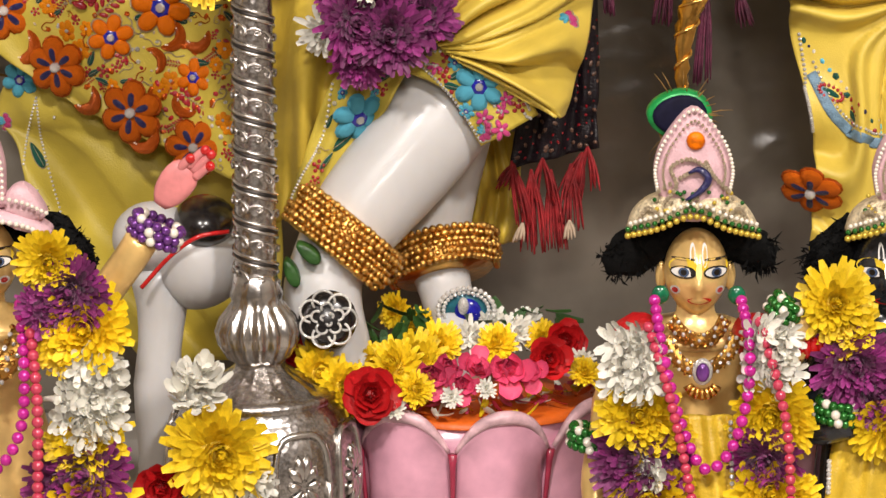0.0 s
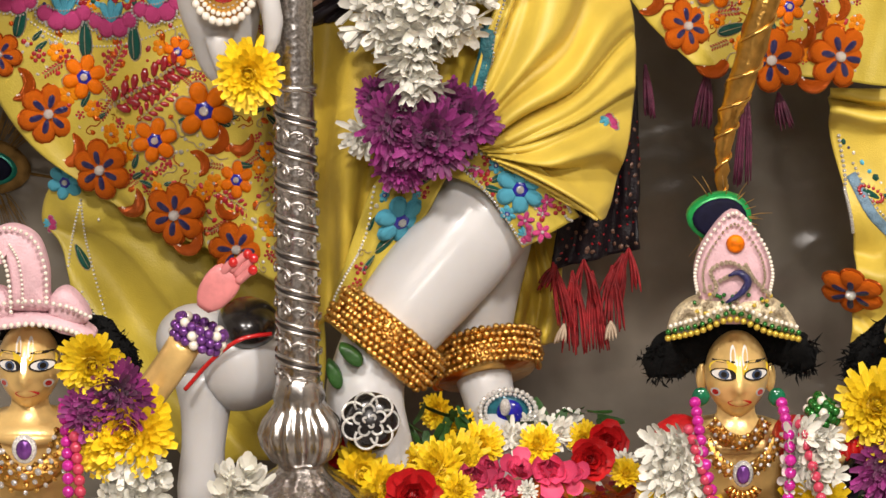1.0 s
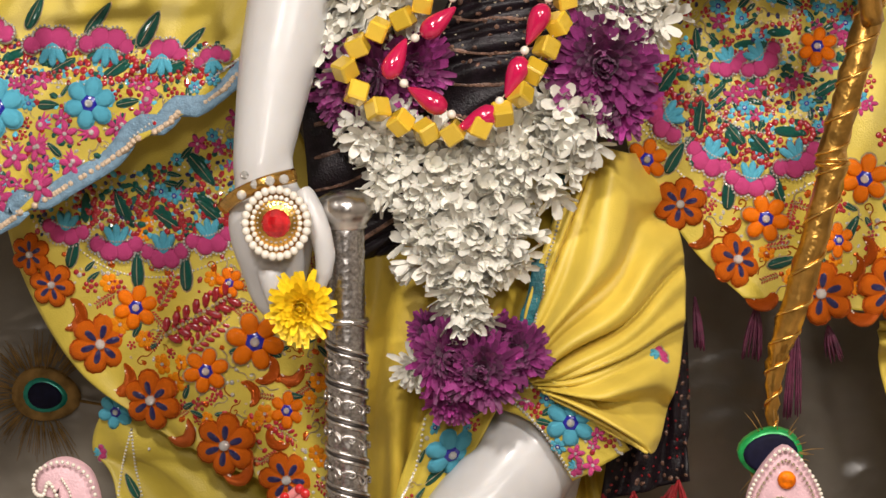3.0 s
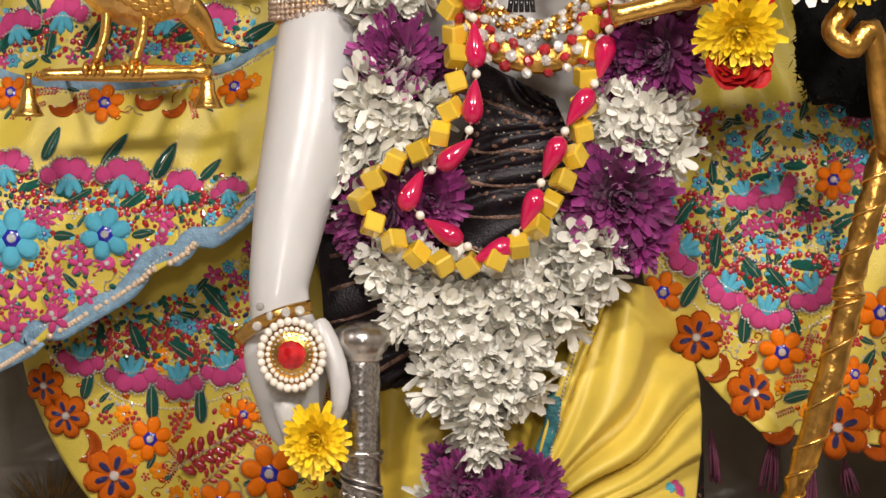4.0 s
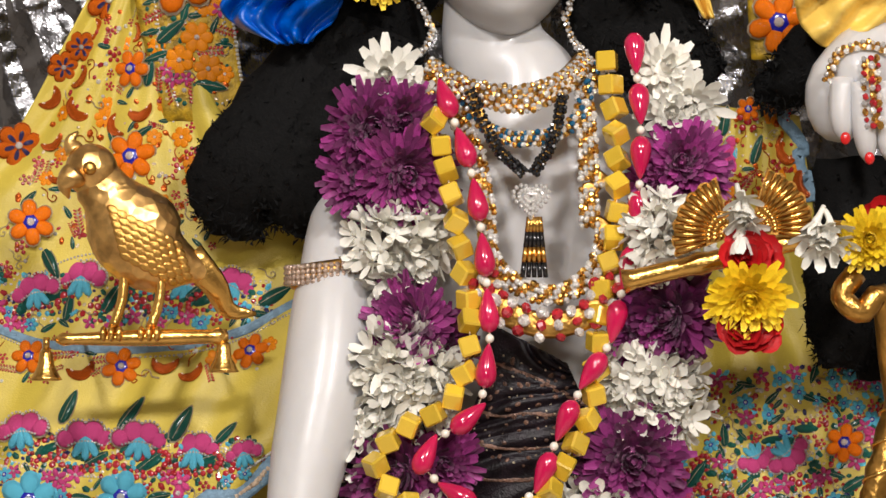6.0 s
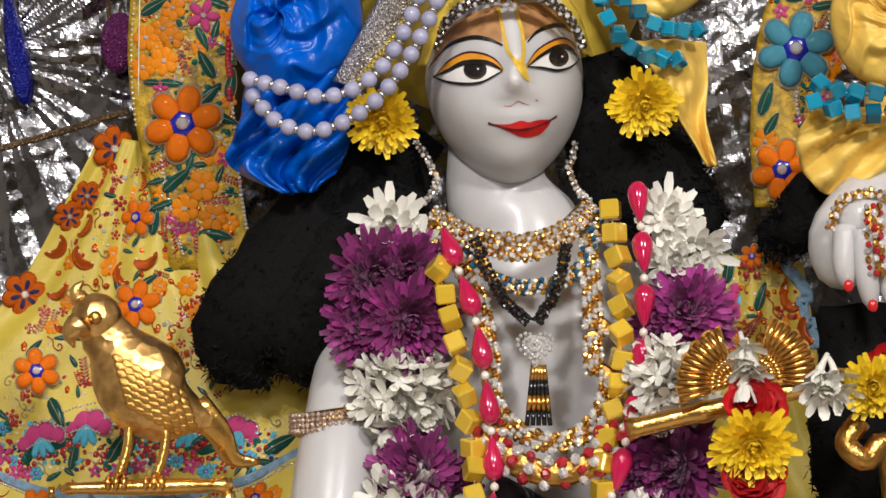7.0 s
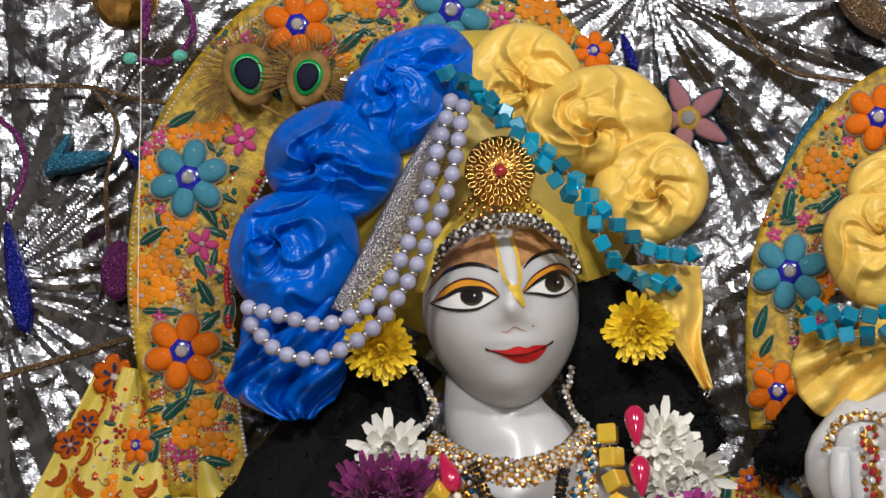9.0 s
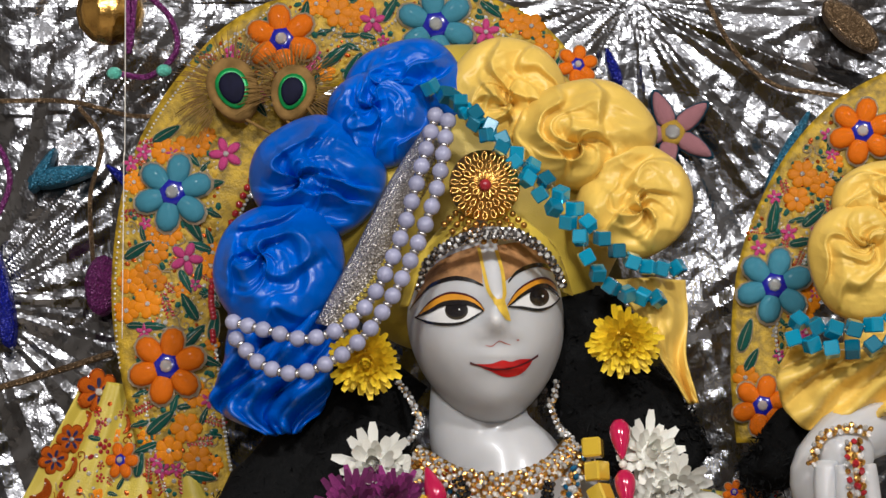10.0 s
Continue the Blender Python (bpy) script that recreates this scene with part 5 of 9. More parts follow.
FL_STAR = stitched("star flower", 5, "disc", 5, 0.34, (ROSEPAD, FELT, STONE, TEAL_SEQ), 0.28, True, 0.6)


def ornament(name, material, centre, px, spin, wide, label, tip=0.6):
    bm = B()
    pillow(bm, petal_outline(radians(spin), -px * 0.00052, px * 0.00052, px * 0.00052 * wide, 16, tip), 0.008, 0)
    bmesh.ops.transform(bm, matrix=Matrix.Translation(centre) @ Matrix.Rotation(radians(90), 4, "X"), verts=bm.verts)
    ob = part(name, bm, material, None, label)
    return tagged(ob, label, "ornament", "foil ornaments")


star = thing("star_flower", (0.1687, 0.312, 1.3784), "rose and teal star flower patch pinned on the foil", "ornament", "foil ornaments")
piece("patch", FL_STAR, (0.1687, 0.312, 1.3784), star, facing((0, -1, 0), 0.4), (0.0479, 0.0479, 0.0313))
ornament("leaf_ornament", COBALT_SEQ, (-0.3986, 0.300, 1.3359), 52, 140, 0.4, "cobalt blue sequin leaf pinned on the foil")
ornament("leaf_ornament", COBALT_SEQ, (-0.5290, 0.300, 1.2215), 115, 100, 0.3, "long cobalt blue sequin leaf pinned on the foil")
ornament("leaf_ornament", COBALT_SEQ, (0.1083, 0.300, 1.4473), 42, 110, 0.45, "small cobalt sequin leaf pinned on the foil")
ornament("leaf_ornament", TEAL_SEQ, (-0.4646, 0.300, 1.3429), 70, 10, 0.45, "teal sequin leaf pinned on the foil")
ornament("leaf_ornament", TEAL_SEQ, (-0.4851, 0.299, 1.3490), 50, 60, 0.4, "teal sequin leaf pinned on the foil")
ornament("leaf_ornament", TEAL_SEQ, (0.2870, 0.300, 1.3546), 95, 62, 0.28, "teal sequin leaf streak pinned on the foil")
ornament("drop_ornament", PLUM, (-0.4231, 0.300, 1.2273), 60, 85, 0.7, "plum sequin drop pinned on the foil", 0.2)


def rope(name, points, px, material, label, category="bead rope", y=None):
    bm = B()
    tube(bm, smooth(points, 40), px * 0.00052, 8)
    ob = part(name, bm, material, None, label)
    return tagged(ob, label, category)


rope("bead_rope", [(-0.5545, 0.305, 1.4224), (-0.4594, 0.303, 1.4205), (-0.3944, 0.303, 1.4045), (-0.3354, 0.303, 1.4036)], 5, ROPE, "thin bronze bead rope draped across the foil")
rope("bead_rope", [(-0.4475, 0.303, 1.4143), (-0.4238, 0.303, 1.3783), (-0.4355, 0.303, 1.3192), (-0.4324, 0.303, 1.2483)], 5, ROPE, "thin bronze bead rope hanging on the foil")
rope("bead_rope", [(0.2005, 0.305, 1.5287), (0.2342, 0.303, 1.4623), (0.2743, 0.303, 1.4261), (0.3206, 0.303, 1.4164), (0.4074, 0.303, 1.4032)], 5, ROPE, "thin bronze bead rope draped across the foil")
rope("sequin_rod", [(-0.5423, 0.280, 1.1161), (-0.4725, 0.280, 1.1355), (-0.4058, 0.260, 1.1532)], 7, ROPE, "thin bronze sequin cord stretched to the shawl")
rope("purple_wire", [(Vector((-0.3706, 0.100, 1.5550)).x, 0.10, 3.0), (-0.3706, 0.100, 1.5550), (-0.3593, 0.100, 1.5039), (-0.3287, 0.100, 1.4695), (-0.3220, 0.100, 1.4356), (-0.3482, 0.100, 1.4108), (-0.3816, 0.100, 1.4141)], 6, PLUM, "glossy plum wire loop hanging with green glass beads", "wire")
rope("purple_wire", [(Vector((-0.5564, 0.160, 1.4294)).x, 0.16, 3.0), (-0.5564, 0.160, 1.4294), (-0.5275, 0.160, 1.3718), (-0.5047, 0.160, 1.3486), (-0.4959, 0.160, 1.3144), (-0.5127, 0.160, 1.2720)], 6, PLUM, "glossy plum wire hanging before the foil", "wire")
rope("hanging_thread", [(Vector((-0.3589, 0.000, 1.5004)).x, 0.0, 3.0), (-0.3589, 0.000, 1.5004), (-0.3603, 0.000, 1.3044), (-0.3617, 0.000, 1.1433)], 0.9, PEARL, "thin clear thread hanging before the foil", "thread")
AQUA = mat("aqua glass", (0.15, 0.55, 0.42), 0.1, 0.2, 0.4, 300, coat=0.6)
for c in ((-0.3825, 0.095, 1.4133), (-0.3337, 0.095, 1.4153)):
    bm = B(); ball(bm, c, (0.0078, 0.0063, 0.0063), 8, 6)
    tagged(part("glass_bead", bm, AQUA, None, "", False), "small aqua green glass bead on the wire", "bead", "wire beads")
bauble = thing("gold_bauble", (-0.4010, 0.200, 1.4925), "ribbed shiny gold bauble hanging from a wire", "bauble")
bm = B()
lathe(bm, [(0.0042, 0), (0.0188, 0.08), (0.0302, 0.28), (0.0333, 0.5), (0.0302, 0.72), (0.0188, 0.92), (0.0042, 1)], (-0.4009, 0.200, 1.4606), (-0.4010, 0.200, 1.5275), 48, lambda a, h: 1 + 0.06 * abs(math.sin(a * 6)))
part("ball", bm, GOLD, bauble)
bm = B(); tube(bm, [Vector((-0.4010, 0.200, 1.5245)), Vector((Vector((-0.4010, 0.200, 1.5245)).x, 0.20, 3.0))], 0.0008, 6)
part("string", bm, ROPE, bauble)
bm = B()
pillow(bm, petal_outline(2.4, -0.0365, 0.0365, 0.0208, 16, 0.3), 0.01, 0)
bmesh.ops.transform(bm, matrix=Matrix.Translation((0.3532, 0.290, 1.4845)) @ Matrix.Rotation(radians(90), 4, "X"), verts=bm.verts)
tagged(part("bronze_ornament", bm, ROPE, None), "dark bronze sequin leaf pinned on the foil", "ornament")


# ---- turban ----
def rosette(name, centre, px, material, parent, seed, squash=1.0, lean=0.0):
    """A puff of twisted satin: a smooth dome whose layers overlap round an off-centre knot."""
    R, bm, n, m = px * 0.00052, B(), 190, 58
    c, rows = Vector(centre), []
    hx, hz = 0.27 * math.cos(seed * 2.3), 0.27 * math.sin(seed * 2.3)
    hand = 1 if int(seed * 10) % 2 else -1
    for j in range(m + 1):
        r = j / m
        row = []
        for k in range(n):
            t = k / n * math.tau
            x, z = r * math.cos(t), r * math.sin(t)
            a, d = math.atan2(z - hz, x - hx) / math.tau, math.hypot(x - hx, z - hz)
            n1 = noise.noise(Vector((x * 1.2, z * 1.2, seed * 3)))
            n2 = noise.noise(Vector((x * 2.6, z * 2.6, seed * 7)))
            n3 = 1 - abs(noise.noise(Vector((a * 5 + d * 2, d * 2.2, seed))))
            main = saw(hand * (3 * a + 1.25 * d) + 0.55 * n1 + 0.15 * n2 + seed)
            fine = saw(hand * (5 * a + 2.4 * d) + 0.9 * n1 + 0.5 * n2, 0.25)
            slack = saw(2 * a - hand * 1.7 * d + 1.3 * n1 + 0.4 * n2, 0.22)
            lay_way = seed * 1.7
            drape = saw(1.35 * (x * math.cos(lay_way) + z * math.sin(lay_way)) + 1.2 * n1 + 0.25 * n2 + seed, 0.2)
            crush = (1 - 2.4 * abs(noise.noise(Vector((x * 2.4 + n2, z * 2.4 + n1, seed * 5))))) * 0.032 + (1 - 2.4 * abs(noise.noise(Vector((x * 5.2 + n1, z * 5.2 + n2, seed))))) * 0.006
            near, mid = math.exp(-(d / 0.42) ** 2), math.exp(-(d / 0.75) ** 2)
            edge = 1 + 0.10 * noise.noise(Vector((math.cos(t) * 1.1, math.sin(t) * 1.1, seed * 3))) + 0.03 * math.sin(2 * t + seed)
            rim = min(1.0, 2.4 * (1 - r) + 0.1)
            h = 0.66 * math.sqrt(max(0.0, 1 - r ** 2.5)) + rim * ((0.24 * near + 0.10 * mid) * (main - 0.55) + (0.08 * near + 0.02 * mid) * (fine - 0.5) + 0.10 * mid * (slack - 0.5) + 0.24 * (1 - 0.6 * near) * (drape - 0.5) + crush + 0.12 * n1 + 0.04 * (n3 - 0.8)) - 0.12 * math.exp(-(d / 0.12) ** 2)
            row.append(bm.verts.new(c + Vector((R * x * edge, -h * R, R * z * edge * squash))))
        rows.append(row)
    for p, q in zip(rows, rows[1:]):
        for k in range(n):
            bm.faces.new((p[k], p[(k + 1) % n], q[(k + 1) % n], q[k]))
    bm.faces.new(rows[-1][::-1])
    bmesh.ops.remove_doubles(bm, verts=bm.verts, dist=1e-6)
    return part(name, bm, material, parent)


turban = thing("turban", (-0.0189, 0.000, 1.2106), "blue and gold satin turban with rolled rosettes", "turban")
bm = B()
ball(bm, (-0.0390, 0.050, 1.2765), (0.1563, 0.075, 0.1511), 40, 24)
part("wrap", bm, OCHRE, turban, "old gold satin base wrap")
for c, px, sd, sq in (((-0.0927, 0.000, 1.3731), 112, 1.3, 0.9), ((-0.1158, -0.020, 1.3433), 92, 9.1, 1.0), ((-0.1736, -0.020, 1.2894), 122, 4.2, 0.95), ((-0.2102, -0.030, 1.2044), 118, 6.6, 1.05)):
    rosette("blue_rosette", c, px, TURBAN_B, turban, sd, sq)
for c, px, sd, sq in (((0.0036, 0.000, 1.3716), 110, 2.1, 0.95), ((0.0750, -0.020, 1.3270), 128, 7.4, 0.8), ((0.1215, -0.025, 1.2643), 108, 5.0, 0.95)):
    rosette("gold_rosette", c, px, TURBAN_Y, turban, sd, sq)
bm = sheet(B(), [(-0.2589, -0.030, 1.1785), (-0.2611, -0.035, 1.1147), (-0.2749, -0.030, 1.0783), (-0.2223, -0.030, 1.0488)], [(-0.1480, -0.030, 1.1665), (-0.1581, -0.040, 1.1130), (-0.1695, -0.030, 1.0771), (-0.1907, -0.030, 1.0511)], 40, 40, folds(41, 2.2, 0.020, 0.9, 0.35))
part("blue_tail", bm, TURBAN_B, turban, thick=0.002)
bm = sheet(B(), [(0.0995, -0.020, 1.1909), (0.1251, -0.025, 1.1531), (0.1404, -0.020, 1.1217), (0.1688, -0.010, 1.0748)], [(0.1685, 0.000, 1.1922), (0.1701, -0.010, 1.1540), (0.1669, -0.010, 1.1170), (0.1781, 0.000, 1.0754)], 24, 40, folds(43, 0.8, 0.014, 0.3, 0.2))
part("gold_tail", bm, TURBAN_Y, turban, thick=0.002)
MESH_SILVER = mat("silver rhinestone mesh", (0.50, 0.46, 0.42), 0.3, 0.8, 0.6, 700, 1.0, 480, kind="voronoi")
bm = sheet(B(), [(-0.0720, -0.055, 1.3320), (-0.1060, -0.068, 1.2760), (-0.1370, -0.072, 1.2150), (-0.1740, -0.067, 1.1490)], [(-0.0509, -0.060, 1.3043), (-0.0820, -0.075, 1.2500), (-0.1058, -0.075, 1.1980), (-0.1506, -0.070, 1.1417)], 14, 40, lambda u, v: 0.008 * math.sin(math.pi * u))
band_tree = bvh_of(bm)
part("silver_band", bm, MESH_SILVER, turban, "sparkling silver rhinestone band", thick=0.002)
bm = B()
for p in smooth([(-0.0530, -0.068, 1.3043), (-0.0840, -0.083, 1.2500), (-0.1080, -0.083, 1.1980), (-0.1526, -0.078, 1.1417)], 44):
    for k in range(2):
        bmesh.ops.create_icosphere(bm, subdivisions=1, radius=0.0024, matrix=Matrix.Translation(p + Vector((-0.0035 * k, 0, 0.001 * k))))
tagged(part("bead_edge", bm, mat("lemon crystal beads", (0.62, 0.50, 0.12), 0.15, 0.3, 0.5, 300), turban, shade=False), kind="stuff")
bm = sheet(B(), [(-0.0303, -0.060, 1.2618), (-0.0616, -0.070, 1.2294), (-0.0852, -0.070, 1.1983), (-0.0969, -0.050, 1.1639)], [(-0.0247, -0.080, 1.2370), (-0.0520, -0.080, 1.2210), (-0.0735, -0.075, 1.1990), (-0.0890, -0.058, 1.1640)], 8, 30, lambda u, v: 0.004)
part("brow_wrap", bm, OCHRE, turban, "yellow satin edge over the brow", thick=0.003)
bm = sheet(B(), [(-0.0147, -0.060, 1.2616), (0.0218, -0.070, 1.2388), (0.0474, -0.060, 1.2134), (0.0624, -0.040, 1.1734)], [(-0.0144, -0.080, 1.2365), (0.0170, -0.080, 1.2270), (0.0430, -0.070, 1.2080), (0.0545, -0.048, 1.1760)], 8, 30, lambda u, v: 0.004)
part("brow_wrap", bm, OCHRE, turban, "yellow satin edge over the brow", thick=0.003)
BROW = [(-0.0840, -0.062, 1.1815), (-0.0759, -0.078, 1.1978), (-0.0605, -0.094, 1.2127), (-0.0409, -0.104, 1.2225), (-0.0206, -0.108, 1.2278), (-0.0095, -0.108, 1.2294), (0.0017, -0.108, 1.2283), (0.0172, -0.104, 1.2259), (0.0348, -0.094, 1.2151), (0.0491, -0.074, 1.1987), (0.0555, -0.056, 1.1824)]
brooch = thing("brooch", (-0.0164, -0.090, 1.2707), "round gold filigree brooch with a red stone on the turban", "brooch")
bm = B()
BC = Vector((-0.0163, -0.095, 1.2700))
for inner, outer, cnt, wide in ((9, 27, 10, 4.5), (26, 45, 16, 4.6), (42, 62, 22, 4.4)):
    for k in range(cnt):
        a = (k + 0.5 * (inner > 20)) / cnt * math.tau
        d = Vector((math.cos(a), 0, math.sin(a))) * 0.00052
        c0 = BC + Vector((0, (-16 + inner * 0.25) * 0.00052, 0))
        for sd in (-1, 1):
            e = Vector((-math.sin(a), 0, math.cos(a))) * sd * wide * 0.00052
            tube(bm, smooth([c0 + d * inner, c0 + d * (inner * 0.4 + outer * 0.6) + e, c0 + d * outer], 5), 0.0010, 5)
        ball(bm, c0 + d * (outer - 2), (0.0019,) * 3, 6, 4)
tagged(part("filigree", bm, GOLD, brooch), kind="stuff")
bm = B(); lathe(bm, [(0.0323, 0), (0.0323, 0.5), (0.0104, 1)], (-0.0168, -0.075, 1.2727), Vector((-0.0168, -0.075, 1.2727)) + Vector((0, -0.02, 0)), 32)
part("plate", bm, GOLD_DIM, brooch)
bm = B(); ball(bm, (-0.0155, -0.105, 1.2697), (0.0057, 0.005, 0.0057), 12, 8)
part("red_stone", bm, CRIMSON, brooch, "dark red stone")
bm = B()
for k in range(9):
    a = -2.4 + k * 0.2
    for q in range(3):
        ball(bm, Vector((-0.0164, -0.090, 1.2707)) + Vector((math.cos(a) * (70 + q * 14), 0, math.sin(a) * (70 + q * 14))) * 0.00052, (0.0031,) * 3, 7, 5)
tagged(part("fringe", bm, GOLD_DIM, brooch), kind="stuff")

# ---- strung beads ----
LAV = mat("lavender glass beads", (0.36, 0.36, 0.50), 0.35, 0, 0.25, 200, 0.2, 400, coat=0.3, spread=0.12)
CUBE_T = mat("turquoise crystal cubes", (0.015, 0.30, 0.47), 0.08, 0.35, 0.5, 250, coat=1.0, spread=0.5)
CUBE_Y = mat("yellow glass cubes", (0.9, 0.57, 0.045), 0.08, 0.25, 0.35, 180, coat=1.0, spread=0.18)
DROP_R = mat("raspberry glossy drops", (0.55, 0.008, 0.075), 0.13, 0.1, 0.2, 60, coat=0.8, spread=0.12)
MAG_B = mat("magenta pearl beads", (0.60, 0.02, 0.32), 0.15, 0.25, 0.2, 100, coat=0.7, spread=0.1)


def shared_ball(name, material, u=12, v=8, size=(1, 1, 1)):
    bm = B(); ball(bm, (0, 0, 0), size, u, v)
    return finish(bm, name, (material,))


def cube_mesh(name, material):
    bm = B()
    bmesh.ops.create_cube(bm, size=1.7)
    bmesh.ops.bevel(bm, geom=bm.edges[:], offset=0.16, segments=1, affect="EDGES")
    return finish(bm, name, (material,), False)


LAV_M, MAG_M = shared_ball("lavender bead", LAV), shared_ball("magenta bead", MAG_B)
SIL_M = shared_ball("silver spacer", SILVER, 8, 6, (1, 1, 0.6))
PEARL_M = shared_ball("small pearl", PEARL, 8, 6)
CT_M, CY_M = cube_mesh("turquoise cube", CUBE_T), cube_mesh("yellow cube", CUBE_Y)
bm = B()
lathe(bm, [(0.1, 0), (0.62, 0.06), (0.95, 0.2), (1.0, 0.34), (0.88, 0.52), (0.62, 0.72), (0.34, 0.9), (0.12, 1)], (0, 0, -2), (0, 0, 2), 14)
DR_M = finish(bm, "raspberry drop", (DROP_R,))


def strand(name, points, label, mesh, px, gap, spacer=None, spx=0.4, along=False, seed=1, tumble=False, category="necklace", bead="bead", string=True):
    """Beads on a thread along the points; along turns each bead with the thread."""
    t = thing(name, points[len(points) // 2], label, category)
    path = smooth(points, 200)
    run = [0.0]
    for a, b in zip(path, path[1:]):
        run.append(run[-1] + (b - a).length)
    rng = random.Random(seed)
    n = int(run[-1] / (gap * 0.00052))
    i = 0
    for k in range(n + 1):
        for half in ((0, 1) if spacer else (0,)):
            d = (k + 0.5 * half) / n * run[-1]
            if d > run[-1]:
                continue
            while i < len(run) - 2 and run[i + 1] < d:
                i += 1
            q = path[i].lerp(path[i + 1], (d - run[i]) / max(1e-9, run[i + 1] - run[i]))
            way = (path[i + 1] - path[i]).normalized()
            turn = way.to_track_quat("Z", "Y") if along else None
            if tumble:
                turn = Euler((rng.uniform(-0.7, 0.7), rng.uniform(-0.7, 0.7), rng.uniform(0, 1.5))).to_quaternion()
            if half:
                piece("spacer", spacer, q, t, turn, px * spx * 0.00052)
            else:
                piece(bead, mesh, q, t, turn, px * 0.00052)
    if string:
        bm = B(); tube(bm, path[::3], 0.0006, 5)
        part("thread", bm, THREAD, t)
    return t


for k, pts in enumerate(([(-0.0609, -0.090, 1.3368), (-0.0776, -0.110, 1.2714), (-0.0932, -0.115, 1.2192), (-0.1169, -0.110, 1.1710), (-0.1431, -0.105, 1.1435), (-0.1795, -0.100, 1.1315), (-0.2165, -0.090, 1.1406), (-0.2496, -0.070, 1.1507)],
                         [(-0.0495, -0.090, 1.3314), (-0.0594, -0.115, 1.2653), (-0.0776, -0.120, 1.2132), (-0.1038, -0.115, 1.1626), (-0.1377, -0.110, 1.1224), (-0.1844, -0.105, 1.1002), (-0.2218, -0.090, 1.1096), (-0.2470, -0.070, 1.1350)])):
    strand("lavender_strand", pts, "strand of lavender glass beads with silver spacers on the turban", LAV_M, 15, 34, SIL_M, 0.62, True, k, category="bead strand")
for k, pts in enumerate(([(-0.0665, -0.050, 1.3698), (-0.0292, -0.070, 1.3447), (0.0097, -0.080, 1.3058), (0.0584, -0.085, 1.2573), (0.0890, -0.080, 1.2236), (0.1251, -0.060, 1.1993), (0.1598, -0.030, 1.1996)],
                         [(-0.0453, -0.055, 1.3580), (-0.0084, -0.080, 1.3139), (0.0352, -0.088, 1.2624), (0.0683, -0.090, 1.2252), (0.0783, -0.085, 1.1997), (0.1039, -0.070, 1.1750), (0.1407, -0.040, 1.1698)])):
    strand("turquoise_strand", pts, "strand of turquoise crystal cubes across the turban", CT_M, 15, 34, None, 0.4, False, 7 + k, True, category="bead strand")

# ---- hair ----
def locks(name, lines, label, seed, count=2600, at=None):
    """Black wool: lumpy cores with loose curls all over them."""
    t = thing(name, lines[0][0][-1], label, "hair")
    rng = random.Random(seed)
    fluff = B()
    for pts, widths in lines:
        path = smooth(pts, 16)
        w = [smooth([(x, 0, 0) for x in widths], 16)[k].x * 0.00052 for k in range(17)]
        bm = B()
        tube(bm, path, w, 28, 0.5)
        for v in bm.verts:
            d = noise.noise(v.co * 38) * 0.010 + noise.noise(v.co * 110) * 0.004
            v.co += Vector((d, -abs(d) * 0.6, noise.noise(v.co * 42 + Vector((7, 0, 0))) * 0.009))
        part("lock", bm, HAIR, t)
        for _ in range(count // len(lines)):
            k = rng.uniform(0, 15.9)
            c = path[int(k)].lerp(path[int(k) + 1], k % 1)
            r = w[int(k)]
            a = rng.uniform(0, math.tau)
            side = Vector((math.cos(a), -abs(math.sin(a)) * 0.55, math.sin(a)))
            way = (path[int(k) + 1] - path[int(k)]).normalized()
            side = (side - way * side.dot(way)).normalized()
            side.y *= 0.55
            p = c + side * r * rng.uniform(0.8, 1.02)
            d = Vector((rng.uniform(-1, 1), rng.uniform(-1, 0.3), rng.uniform(-1.3, 0.5))).normalized() * rng.uniform(0.004, 0.010)
            e = Vector((rng.uniform(-1, 1), rng.uniform(-1, 1), rng.uniform(-1, 1))).normalized() * 0.0007
            q = [p - e, p + e, p + d * 0.6 + e * 2, p + d + Vector((rng.uniform(-1, 1), 0, rng.uniform(-1, 1))) * 0.004]
            fluff.faces.new([fluff.verts.new(x) for x in q])
    tagged(part("fluff", fluff, HAIR, t, shade=False, recalc=False), kind="stuff")
    return t


locks("hair", [([(-0.1153, 0.020, 1.1165), (-0.1579, 0.020, 1.0420), (-0.2208, 0.010, 0.9569), (-0.2569, 0.010, 0.9228), (-0.2683, 0.020, 0.8755)], [80, 110, 125, 105, 45]),
               ([(-0.1248, 0.000, 1.0618), (-0.1565, 0.000, 0.9880), (-0.1987, 0.000, 0.9144), (-0.2145, 0.010, 0.8807)], [70, 100, 110, 40]),
               ([(0.0657, 0.020, 1.1795), (0.0865, 0.020, 1.0941), (0.1338, 0.020, 1.0461), (0.1758, 0.020, 1.0141)], [70, 95, 90, 40]),
               ([(0.0600, 0.030, 1.0950), (0.1022, 0.030, 1.0521), (0.1392, 0.030, 1.0307)], [60, 70, 40])], "long fluffy black wool hair on both shoulders", 3, 6000)


